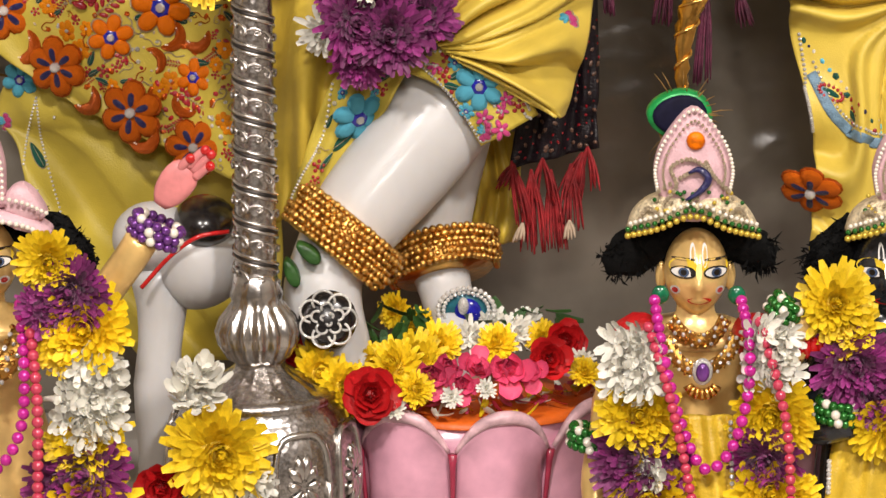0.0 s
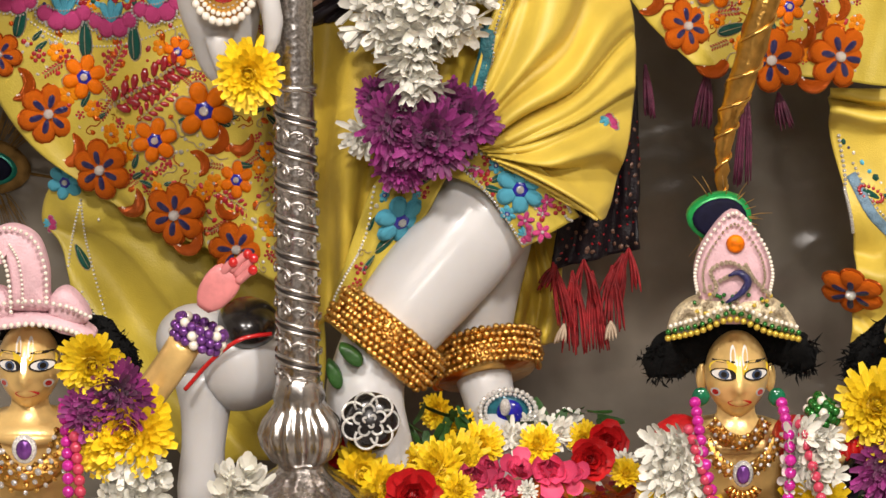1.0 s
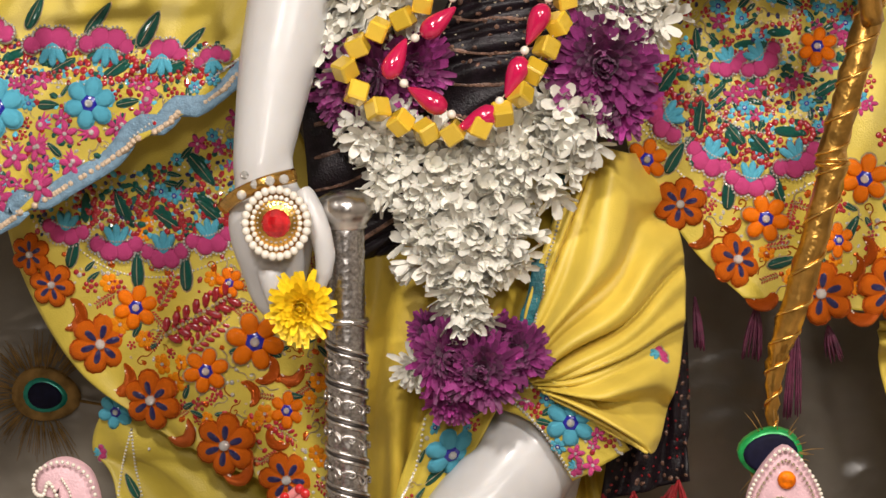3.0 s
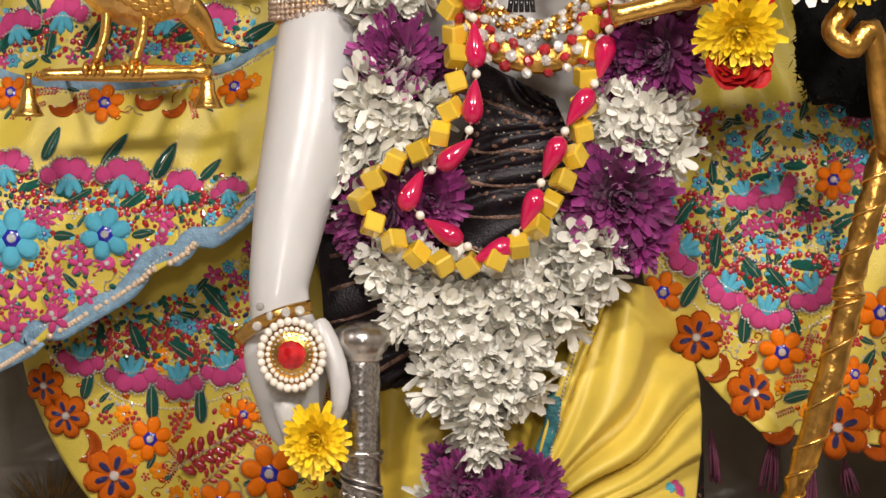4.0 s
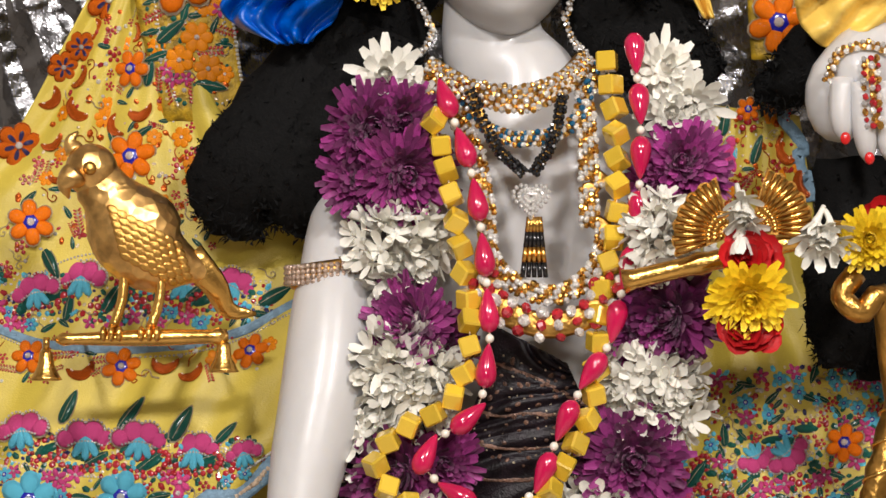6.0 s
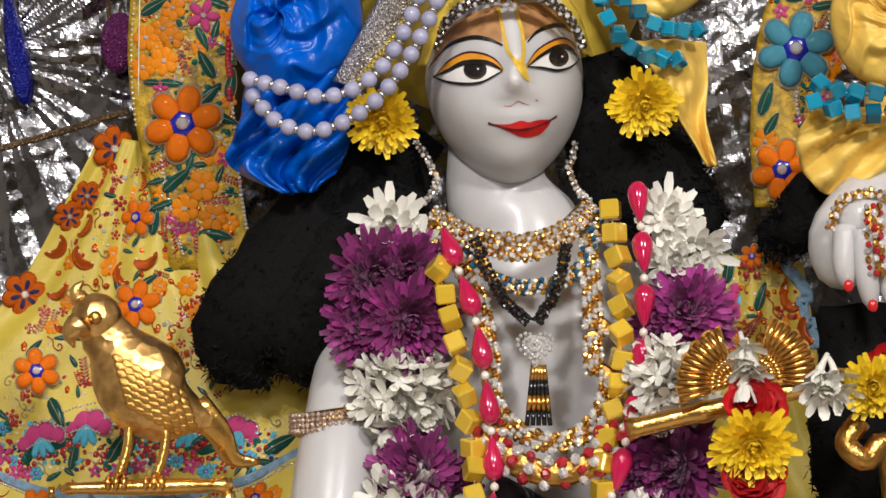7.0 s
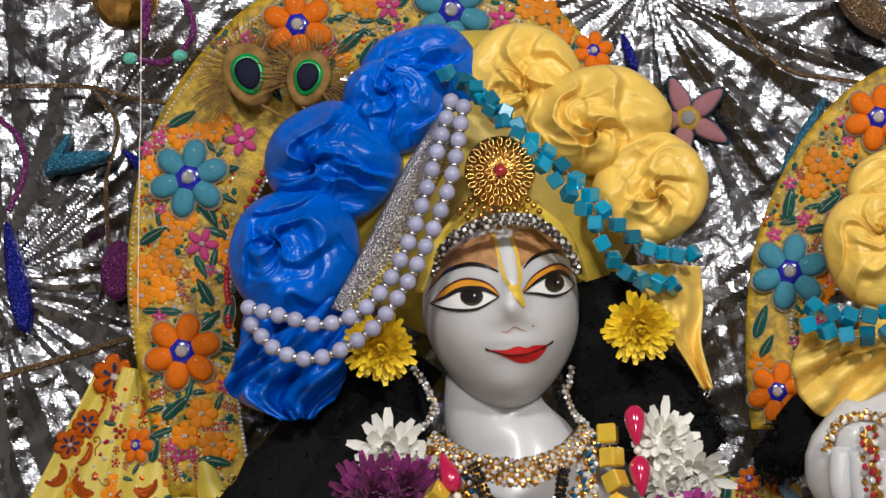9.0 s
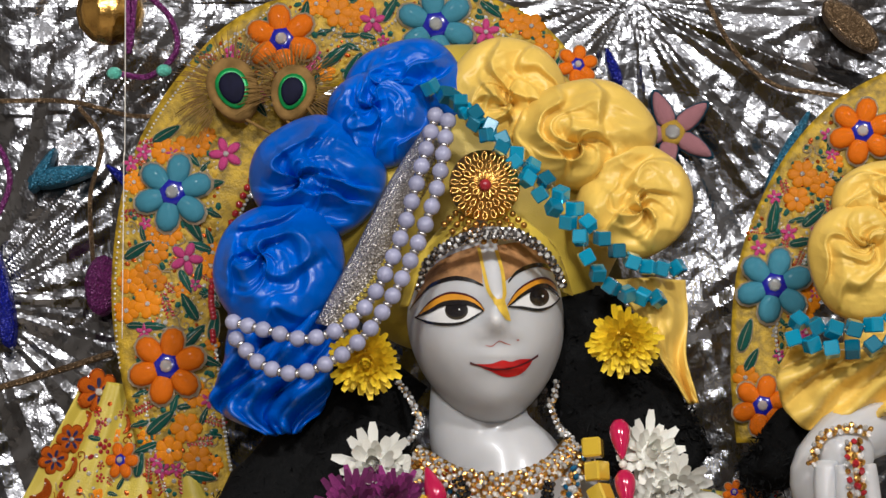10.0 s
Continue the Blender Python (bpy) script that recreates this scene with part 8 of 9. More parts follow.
bloom(tie, "yellow_mum", MUM_Y, (0.2010, -0.195, 0.8200), 66, (0, -0.3))
for c in ((0.1978, -0.190, 0.8532), (0.2079, -0.185, 0.8518), (0.1964, -0.190, 0.7916), (0.2079, -0.185, 0.7906)):
    bloom(tie, "red_rose", ROSE_R, c, 42, (0, 0.2))
bloom(tie, "yellow_mum", MUM_Y2, (0.3050, -0.190, 0.8691), 52)
bloom(tie, "red_rose", ROSE_R, (0.3171, -0.180, 0.8864), 36)
spray(tie, (0.1944, -0.190, 0.8933), 14, 40, 7, 60, 61, (0.1, -0.3, -1), 0.005)
spray(tie, (0.2643, -0.195, 0.8787), 30, 30, 8, 62, 62, (0, -0.5, -0.8), 0.005)
# gold-wrapped stick
bm = B()
tube(bm, smooth([(0.2552, -0.100, 0.3261), (0.2569, -0.100, 0.3995), (0.2775, -0.110, 0.4716), (0.3061, -0.110, 0.5827), (0.3027, -0.110, 0.5906), (0.3242, -0.110, 0.6710), (0.3417, -0.100, 0.7459), (0.3510, -0.100, 0.8111)], 60), [0.0016 + 0.0105 * min(1, k / 14) for k in range(61)], 14)
for v in bm.verts:
    v.co += Vector((noise.noise(v.co * 160), 0, noise.noise(v.co * 160 + Vector((3, 0, 0))))) * 0.0042
stick = thing("wrapped_stick", (0.2552, -0.100, 0.3261), "tapering stick wrapped in crinkled gold foil", "stick")
part("foil_wrap", bm, GOLD_DIM, stick)
core = smooth([(0.2552, -0.100, 0.3261), (0.2569, -0.100, 0.3995), (0.2775, -0.110, 0.4716), (0.3061, -0.110, 0.5827), (0.3027, -0.110, 0.5906), (0.3242, -0.110, 0.6710), (0.3417, -0.100, 0.7459), (0.3510, -0.100, 0.8111)], 60)
bm = B()
coil = []
for k in range(60 * 8):
    q, i = k / 8, k // 8
    w = 0.0021 + 0.0105 * min(1, q / 14)
    coil.append(core[i].lerp(core[i + 1], q - i) + Vector((math.cos(q * 1.9), math.sin(q * 1.9), 0)) * w)
tube(bm, coil, 0.0018, 6)
part("binding", bm, GOLD, stick, "raised gold cord wound round the stick")
bm = B()
tube(bm, smooth([(0.2950, -0.170, 0.8402), (0.2827, -0.175, 0.8206), (0.2999, -0.175, 0.8060), (0.3172, -0.170, 0.8208), (0.3279, -0.140, 0.7616), (0.3378, -0.120, 0.7115)], 24), 0.0104, 10)
tagged(part("gold_crook", bm, GOLD_DIM, None), "curled gold crook tied beside the flute", "ornament")

# ---- tassels and fringe ----
FRINGE = mat("red fringe", (0.30, 0.012, 0.016), 0.7, 0, 0.4, 100, 0.5, 300, spread=0.2)
WINE = mat("wine tassel thread", (0.09, 0.010, 0.035), 0.6, 0, 0.4, 100, 0.5, 300)
CREAM = mat("cream tassel end", (0.55, 0.42, 0.30), 0.7, 0, 0.3, 100)


def tassel(name, top, low, px, material, label, end=None):
    t = thing(name, low, label, "tassel", "tassels")
    bm, rng = B(), random.Random(int(px * 7) + int(abs(top[0]) * 1000))
    top, low = Vector(top), Vector(low)
    for k in range(16):
        o = Vector((rng.uniform(-1, 1), rng.uniform(-0.6, 0.6), rng.uniform(-0.4, 0.4))) * px * 0.00052
        tube(bm, smooth([top, top.lerp(low, 0.5) + o * 0.7, low + o], 6), [0.0012, 0.0014, 0.0014, 0.0013, 0.0012, 0.001, 0.0006], 5)
    part("strand", bm, material, t)
    if end:
        bm = B(); lathe(bm, [(px * 0.0002, 1), (px * 0.00035, 0.6), (px * 0.0005, 0)], low + Vector((0, -0.004, -0.0083)), low + Vector((0, -0.004, 0.0115)), 12)
        part("end", bm, end, t)


for a, b, px in (((0.1060, 0.035, 0.2626), (0.1171, 0.035, 0.2010), 26), ((0.1245, 0.035, 0.2547), (0.1279, 0.035, 0.1795), 26), ((0.1430, 0.035, 0.2548), (0.1491, 0.035, 0.1796), 22), ((0.1614, 0.035, 0.2602), (0.1621, 0.035, 0.2012), 24), ((0.1771, 0.035, 0.2764), (0.1775, 0.035, 0.2389), 24), ((0.1086, 0.035, 0.2599), (0.1009, 0.035, 0.2385), 20), ((0.1350, 0.035, 0.2654), (0.1381, 0.035, 0.2226), 30), ((0.1719, 0.035, 0.2710), (0.1592, 0.035, 0.2281), 26)):
    tassel("red_tassel", a, b, px, FRINGE, "knotted red thread tassel on the sash end", None)
for a, b in (((0.1170, 0.030, 0.2046), (0.1134, 0.030, 0.1884)), ((0.1608, 0.030, 0.2075), (0.1610, 0.030, 0.1914))):
    tassel("cream_tassel", a, b, 12, CREAM, "frayed cream tassel end below the red fringe")
for a, b, px in (((0.2479, 0.020, 0.4460), (0.2432, 0.020, 0.3929), 18), ((0.2848, 0.020, 0.4303), (0.2807, 0.020, 0.3398), 16), ((0.3138, 0.020, 0.4251), (0.3221, 0.020, 0.3933), 18), ((0.1909, 0.040, 0.4488), (0.1940, 0.040, 0.4007), 14)):
    tassel("wine_tassel", a, b, px, WINE, "dark wine thread tassel under the shawl edge")

# ---- peacock feathers ----
VANE = mat("brown feather vane", (0.24, 0.14, 0.045), 0.9, 0, 0.4, 60, 0.15, 300, spec=0.1)
TEAL_E = mat("teal feather ring", (0.005, 0.22, 0.16), 0.3, 0.3, 0.3, 100)
EMER = mat("emerald feather ring", (0.01, 0.28, 0.06), 0.35, 0.2, 0.3, 100)
INK = mat("ink blue feather eye", (0.006, 0.006, 0.022), 0.7, 0, 0.3, 100, spec=0.15)


def peacock(c, px, spin, label, ring=TEAL_E, root=None, bare=False):
    t = thing("peacock_feather", c, label, "feather", "peacock feathers")
    a = radians(spin)
    for nm, s, m, lift in ((("ring", 0.95, ring, 0.0), ("eye", 0.8, INK, 0.004)) if bare else (("vane", 0.8, VANE, 0.0), ("ring", 0.52, ring, 0.003), ("eye", 0.40, INK, 0.006))):
        bm = B()
        o = petal_outline(a, -px * s * 0.00052, px * s * 0.00052, px * s * 0.00045, 20, 0.1)
        pillow(bm, o, 0.002, 0)
        bmesh.ops.transform(bm, matrix=Matrix.Translation(Vector(c) + Vector((0, -lift, 0))) @ Matrix.Rotation(radians(90), 4, "X"), verts=bm.verts)
        part(nm, bm, m, t)
    bm, rng = B(), random.Random(int(px))
    d = Vector((math.cos(a), 0, math.sin(a)))
    for k in range(24 if bare else 160):
        w = rng.uniform(-2.2, 2.2) + a
        p = Vector(c) + Vector((math.cos(w), 0, math.sin(w))) * px * 0.0005 * rng.uniform(0.6, 0.95)
        e = p + (Vector((math.cos(w), 0, math.sin(w))) - d * 0.2) * px * rng.uniform(0.35, 0.9) * 0.00052
        tube(bm, [p, p.lerp(e, 0.5) + Vector((0, -0.001, 0.001)), e], [0.0005, 0.0004, 0.0002], 4)
    part("barb", bm, VANE, t)
    bm = B(); tube(bm, [Vector(c) - d * px * 0.0004 + Vector((0, 0.003, 0)), Vector(root) if root else Vector(c) - d * px * 0.0016 + Vector((0, 0.01, 0))], 0.0016, 6)
    part("quill", bm, VANE, t)


peacock((-0.4653, 0.345, 0.3073), 86, 170, "brown peacock feather with a teal ringed eye against the wall")
peacock((-0.2614, 0.050, 1.3883), 76, 110, "brown peacock feather with a green eye behind the turban", EMER, (-0.1961, 0.050, 1.3279))
peacock((-0.2037, 0.045, 1.3833), 66, 75, "brown peacock feather with a green eye behind the turban", EMER, (-0.1798, 0.050, 1.3222))
peacock((0.2440, -0.250, 0.3482), 56, 0, "small peacock feather standing behind the crown", EMER, (0.2467, -0.240, 0.2859), True)


# ---- small statues ----
PINK_FELT = mat("pale pink satin", (0.66, 0.42, 0.46), 0.5, 0, 0.15, 60, 0.4, 500)
DARK_STONE = mat("polished black stone", (0.018, 0.02, 0.024), 0.2, 0, 0.3, 20, coat=0.5)
GREEN_B = mat("green metallic beads", (0.02, 0.16, 0.02), 0.2, 0.5, 0.3, 100, coat=0.4)
VIOLET_B = mat("violet metallic beads", (0.18, 0.05, 0.28), 0.2, 0.5, 0.4, 100, coat=0.4)
SALMON = mat("salmon painted palm", (0.66, 0.22, 0.22), 0.4, 0, 0.15, 80, coat=0.2)
MAG_R = mat("coral pink beads", (0.55, 0.05, 0.10), 0.2, 0.05, 0.2, 100, coat=0.5)
CORAL_M = shared_ball("coral bead", MAG_R, 10, 7)
U = 0.00049
PALE_ZARI = mat("pale zari brocade", (0.66, 0.55, 0.36), 0.4, 0.2, 0.4, 300, 0.8, 500)


LEMON_P = mat("lemon yellow paint", (0.80, 0.56, 0.03), 0.35, 0, 0.12, 60, coat=0.3)
SLATE_P = mat("slate blue paint", (0.06, 0.09, 0.16), 0.25, 0, 0.2, 60, coat=0.4)


def figure(body, c, label, arms, base_z=-0.06):
    """A small cast statue in one mesh: head, torso, arms, painted features; c is the head's middle."""
    c = Vector(c)
    bm = B()
    P = lambda x, z, y=0.0: c + Vector((x * U, y, -z * U))
    vs = ball(bm, c, (56 * U, 0.032, 76 * U), 40, 30)
    for v in vs:
        d = v.co - c
        jaw = max(0, -d.z / (76 * U))
        v.co.x -= d.x * 0.22 * jaw * jaw
        if d.y < 0:
            v.co.y -= 0.010 * math.exp(-(d.x / (9 * U)) ** 2 - ((d.z + 14 * U) / (15 * U)) ** 2) + 0.004 * math.exp(-(d.x / (7 * U)) ** 2 - ((d.z - 10 * U) / (26 * U)) ** 2)
            v.co.y -= 0.004 * math.exp(-(d.x / (16 * U)) ** 2 - ((d.z + 42 * U) / (7 * U)) ** 2) + 0.004 * math.exp(-(d.x / (18 * U)) ** 2 - ((d.z + 66 * U) / (12 * U)) ** 2)
    tree = bvh_of(bm)
    n0 = len(bm.faces)

    def dab(x, z, w, h, index, lift):
        """One oval dab of paint on the head."""
        ring = []
        for k in range(14):
            a = k / 14 * math.tau
            q = c + Vector(((x + math.cos(a) * w) * U, 0, -(z + math.sin(a) * h) * U))
            p, n, _, _ = tree.ray_cast(q + Vector((0, -0.2, 0)), Vector((0, 1, 0)))
            if p is None:
                return
            ring.append(bm.verts.new(p + n * lift))
        bm.faces.new(ring).material_index = index
    dab(0, -46, 44, 20, 2, 0.0003)
    for sx in (-1, 1):
        dab(sx * 27 + 2, -17, 24, 16, 1, 0.0005)
        dab(sx * 27 + 2, -9, 22, 11, 3, 0.0008)
        dab(sx * 27 + 2, -9, 19, 8, 2, 0.0011)
        dab(sx * 27 + 3, -9, 9, 8, 5, 0.0014)
        dab(sx * 27 + 3, -9, 5, 5, 3, 0.0017)
        dab(sx * 27 + 2, -31, 20, 2.4, 3, 0.0006)
        dab(sx * 38, 24, 8, 8, 2, 0.0005)
        dab(sx * 38, 24, 5, 5, 4, 0.0008)
        dab(sx * 10, -38, 5, 20, 2, 0.0006)
    dab(3, 41, 21, 6, 4, 0.0006)
    dab(0, -12, 4, 14, 1, 0.0010)
    for sx in (-1, 1):
        ball(bm, P(sx * 60, 10, 0.008), (10 * U, 8 * U, 26 * U), 12, 8)
    tube(bm, smooth([P(0, 50), P(0, 80), P(0, 112, 0.004)], 6), [34 * U, 33 * U, 34 * U, 40 * U, 60 * U, 90 * U, 105 * U], 20, 0.7)
    tube(bm, smooth([P(0, 88, 0.004), P(0, 170, 0.004), P(0, 330, 0.004), Vector((c.x, c.y + 0.004, base_z))], 10), [60 * U, 118 * U, 125 * U, 108 * U, 92 * U, 90 * U, 105 * U, 110 * U, 112 * U, 112 * U, 110 * U], 24, 0.5)
    for pts, ws in arms:
        tube(bm, smooth([P(*p) for p in pts], 12), [w * U for w in ([ws[0]] * 5 + [ws[1]] * 8)], 14)
    ob = part("small_statue", bm, [body, LEMON_P, EYE_W, BLACK_P, RED_P, SLATE_P], None)
    return tagged(ob, label, "statue")


def crown_of(c, style, label, size=1.0):
    """A padded satin crown with pearl edges."""
    K = U * size
    t = thing("crown", Vector(c) + Vector((0, 0, 60 * K)), label, "crown", "crowns")
    o = Vector(c) + Vector((0, -0.03, 0))
    flat = Matrix.Translation(o) @ Matrix.Rotation(radians(90), 4, "X")

    def patch(name, outline, h, material, lift=0.0):
        bm = B()
        pillow(bm, [(x * K, z * K) for x, z in outline], h, 0)
        bmesh.ops.transform(bm, matrix=Matrix.Translation((0, -lift, 0)) @ flat, verts=bm.verts)
        made.append(part(name, bm, material, t))

    made = []

    def edging(points, mesh, px, step, lift):
        path = smooth([(x, 0, z) for x, z in points], 60)
        total = sum((b - a).length for a, b in zip(path, path[1:]))
        n = int(total / step)
        for k in range(n + 1):
            s = min(59.99, k / n * 60)
            q = path[int(s)].lerp(path[int(s) + 1], s % 1)
            piece("pearl", mesh, o + Vector((q.x * K, -lift, q.z * K)), made[-1], None, px * K)
    if style == "peak":
        arch = [(-62, 150), (-66, 190), (-48, 240), (0, 290), (48, 240), (66, 190), (62, 150)]
        patch("peak", smooth2(arch + [(40, 100), (-40, 100), (-62, 150)], 40), 0.006, PINK_FELT)
        edging(arch, PEARL_M, 3.6, 8, 0.007)
        edging([(x * 0.8, 30 + z * 0.83) for x, z in arch], GEM_T, 3, 7, 0.008)
        patch("wing", smooth2([(-112, 78), (-100, 110), (-70, 135), (-30, 140), (0, 132), (30, 140), (70, 135), (100, 110), (112, 78), (60, 92), (0, 112), (-60, 92), (-112, 78)], 50), 0.008, PALE_ZARI)
        edging([(-112, 72), (-60, 84), (0, 106), (60, 84), (112, 72)], GEM_Y, 6, 11, 0.010)
        edging([(-112, 84), (-60, 96), (0, 118), (60, 96), (112, 84)], GREEN_M, 5, 13, 0.012)
        edging([(-108, 94), (-60, 108), (0, 128), (60, 108), (108, 94)], PEARL_M, 4, 10, 0.012)
        patch("drop", disc_outline(2, 236, 16, 14), 0.004, PAD_O, 0.007)
        for pts in ([(-50, 130), (-30, 160), (-40, 190), (-10, 205), (20, 190), (26, 160), (5, 150)], [(-60, 150), (-20, 175), (0, 185)], [(60, 150), (35, 175), (20, 200)], [(-95, 95), (-80, 120), (-60, 110)], [(95, 95), (80, 120), (60, 110)]):
            edging(pts, GEM_T, 4.5, 7, 0.010)
        for k in range(40):
            x, z = rngf.uniform(-85, 85), rngf.uniform(112, 150)
            piece("pearl", (GEM_T, GEM_Y, GREEN_M)[k % 3], o + Vector((x * K, -0.009, z * K)), t, None, 4 * K)
        bm = B()
        tube(bm, smooth([o + Vector((x * K, -0.012, z * K)) for x, z in ((-14, 135), (10, 150), (24, 172), (8, 188), (-10, 182))], 14), [2 * K + 5 * K * math.sin(math.pi * k / 14) for k in range(15)], 8)
        part("swirl", bm, NAVY, t, "navy stitched swirl")
    else:
        pais = [(-70, 100), (-72, 150), (-62, 210), (-30, 250), (10, 262), (-4, 235), (-22, 222), (-40, 232)]
        patch("paisley", smooth2([(-60, 100), (-62, 150), (-70, 200), (-88, 232), (-100, 205), (-118, 216), (-110, 256), (-60, 275), (-10, 250), (12, 190), (14, 130), (20, 100), (-60, 100)], 60), 0.008, PINK_FELT)
        edging([(-60, 100), (-62, 150), (-70, 200), (-88, 232), (-100, 205), (-118, 216), (-110, 256), (-60, 275), (-10, 250), (12, 190), (14, 130)], PEARL_M, 4.5, 10, 0.010)
        edging([(-36, 110), (-36, 160), (-44, 210), (-60, 240)], PEARL_M, 3.2, 8, 0.010)
        patch("lobe", smooth2([(14, 90), (20, 130), (50, 145), (80, 120), (98, 80), (60, 70), (14, 90)], 30), 0.007, PINK_FELT)
        patch("lobe", smooth2([(-60, 90), (-66, 130), (-96, 145), (-126, 120), (-144, 80), (-106, 70), (-60, 90)], 30), 0.007, PINK_FELT)
        patch("rim", smooth2([(-150, 56), (-100, 84), (-22, 96), (56, 84), (106, 56), (100, 40), (50, 64), (-22, 76), (-96, 64), (-150, 56)], 40), 0.010, PINK_FELT)
        for dz, px in ((44, 6), (92, 5)):
            edging([(-148, dz), (-96, dz + 22), (-22, dz + 32), (52, dz + 22), (104, dz)], PEARL_M, px, 12, 0.013)


def smooth2(pts, n):
    return [(p.x, p.z) for p in smooth([(x, 0, z) for x, z in pts], n)][:-1]


GEM_Y = shared_ball("gold seed bead", mat("yellow seed beads", (0.62, 0.45, 0.06), 0.3, 0.4, 0.2, 100), 7, 5)
GREEN_M = shared_ball("green stone", GREEN_B, 7, 5)
GEM_T = shared_ball("thread bead", THREAD, 6, 4)


def small_hair(c, lobes, seed):
    lines = [([Vector(c) + Vector((x * U, 0.012, -z * U)) for x, z in pts], w) for pts, w in lobes]
    locks("hair", lines, "fluffy black wool hair of a small statue", seed, 900)


def wreath(name, c, items, label):
    """A small garland: items of (kind, x, z, size) from the head's middle."""
    c = Vector(c)
    t = thing(name, c + Vector((0, 0, -200 * U)), label, "garland", "small garlands")
    for k, (kind, x, z, px) in enumerate(items):
        p = c + Vector((x * U, -0.055, -z * U))
        if kind == "w":
            spray(t, p, px, px * 0.75, max(8, int(px / 3.2)), 46, k + 90, (0.75 if x > 0 else -0.75, -0.7, 0.1), 0.014)
        else:
            bloom(t, {"p": "purple_mum", "y": "yellow_mum"}[kind], {"p": MUM_P, "y": MUM_Y}[kind], p, px, (rngf.uniform(-0.3, 0.3), rngf.uniform(-0.2, 0.35)))
    pts = [c + Vector((x * U, -0.045, -z * U)) for _, x, z, _ in items]
    bm = B(); tube(bm, pts[:2] if len(pts) < 3 else smooth(pts, 20), 0.004, 6)
    part("cord", bm, WHITE_F, t)


def bangle(c, axis, r, material, label):
    t = thing("bangle", c, label, "bangle", "bangles")
    ax = Vector(axis).normalized()
    a1 = ax.cross(Vector((0, 1, 0))).normalized()
    b1 = ax.cross(a1)
    mesh = GREEN_M if material is GREEN_B else VIO_M
    for q in range(3):
        for k in range(16):
            a = (k + 0.5 * (q % 2)) / 16 * math.tau
            piece("bead", mesh if (k + q) % 4 else PEARL_M, Vector(c) + (a1 * math.cos(a) + b1 * math.sin(a)) * r * (1.06 if q == 1 else 1) + ax * ((q - 1) * 14 * U), t, None, 9 * U)


VIO_M = shared_ball("violet bead", VIOLET_B, 8, 6)
SKIRT = mat("yellow doll silk", (0.66, 0.44, 0.03), 0.42, 0, 0.2, 40, 0.3, 600, crease=0.4)

# brass statue beside the lotus
C1 = Vector((0.2603, -0.250, 0.2143))
figure(BRASS, C1, "small polished brass statue with a painted face", [(((-95, 150), (-140, 200, -0.01), (-165, 300, -0.02), (-175, 370, -0.03), (-165, 430, -0.04)), (30, 24)), (((95, 150), (130, 190, -0.01), (150, 160, -0.03), (170, 110, -0.05)), (30, 22))])
crown_of(C1 + Vector((-12 * U, 0, 5 * U)), "peak", "pink satin crown with pearl edging and a green stone band")
small_hair(C1, [(((-40, -52), (-90, -34), (-125, -20), (-158, -4)), (22, 32, 34, 20)), (((40, -52), (80, -38), (112, -30), (140, -22)), (22, 30, 32, 18)), (((-60, -70), (0, -80), (60, -70)), (30, 30, 30))], 11)
wreath("small_garland", C1, (("w", -105, 112, 54), ("w", -100, 160, 56), ("y", -105, 230, 66), ("y", -70, 250, 56), ("p", -105, 310, 66), ("p", -60, 320, 50), ("y", -80, 370, 66), ("w", -70, 330, 16)), "garland of white, yellow and purple flowers on a small statue")
wreath("small_garland", C1, (("w", 112, 90, 46), ("w", 112, 145, 50), ("y", 125, 220, 64), ("y", 150, 250, 50), ("p", 115, 305, 58), ("y", 120, 365, 68), ("y", 160, 380, 50)), "garland of white, yellow and purple flowers on a small statue")
Q = lambda x, z, y=-0.075: C1 + Vector((x * U, y, -z * U))
strand("magenta_beads", [Q(-75, 40, -0.03), Q(-65, 110), Q(-40, 210), Q(-5, 300), Q(25, 315), Q(60, 270), Q(82, 180), Q(82, 90), Q(75, 40, -0.03)], "necklace of shiny magenta beads", MAG_M, 10, 21, None)
strand("coral_beads", [Q(-90, 70, -0.07), Q(-60, 160, -0.08), Q(-30, 280, -0.082), Q(-5, 400, -0.08)], "strand of coral pink beads", CORAL_M, 9, 17, None)
strand("coral_beads", [Q(100, 60, -0.07), Q(130, 160, -0.085), Q(150, 260, -0.088), Q(160, 420, -0.085)], "strand of coral pink beads", CORAL_M, 9, 17, None)
bangle(C1 + Vector((-182 * U, -0.03, -285 * U)), (0.2, 0, 1), 34 * U, GREEN_B, "green beaded bangle on a small brass arm")
jewels("small_necklace", [Q(-40, 70, -0.03), Q(-20, 88, -0.04), Q(5, 94, -0.044), Q(28, 86, -0.04), Q(42, 68, -0.03)], 3, "close gold collar on the small brass statue", 3.2, 8, (GOLD, STONE, GOLD), 10)
jewels("small_necklace", [Q(-50, 95, -0.05), Q(-25, 130, -0.058), Q(5, 140, -0.06), Q(40, 120, -0.055), Q(55, 90, -0.05)], 3, "fine gold necklace on the small brass statue", 3, 8, (GOLD, STONE), 10)
pd = thing("violet_pendant", Q(5, 155, -0.064), "violet teardrop pendant in gold", "pendant")
bm = B(); ball(bm, Q(5, 150, -0.064), (18 * U, 6 * U, 24 * U), 16, 10)
part("setting", bm, STONE, pd)
bm = B(); ball(bm, Q(5, 150, -0.067), (12 * U, 6 * U, 17 * U), 12, 8)
part("stone", bm, VIOLET_B, pd, "violet stone")
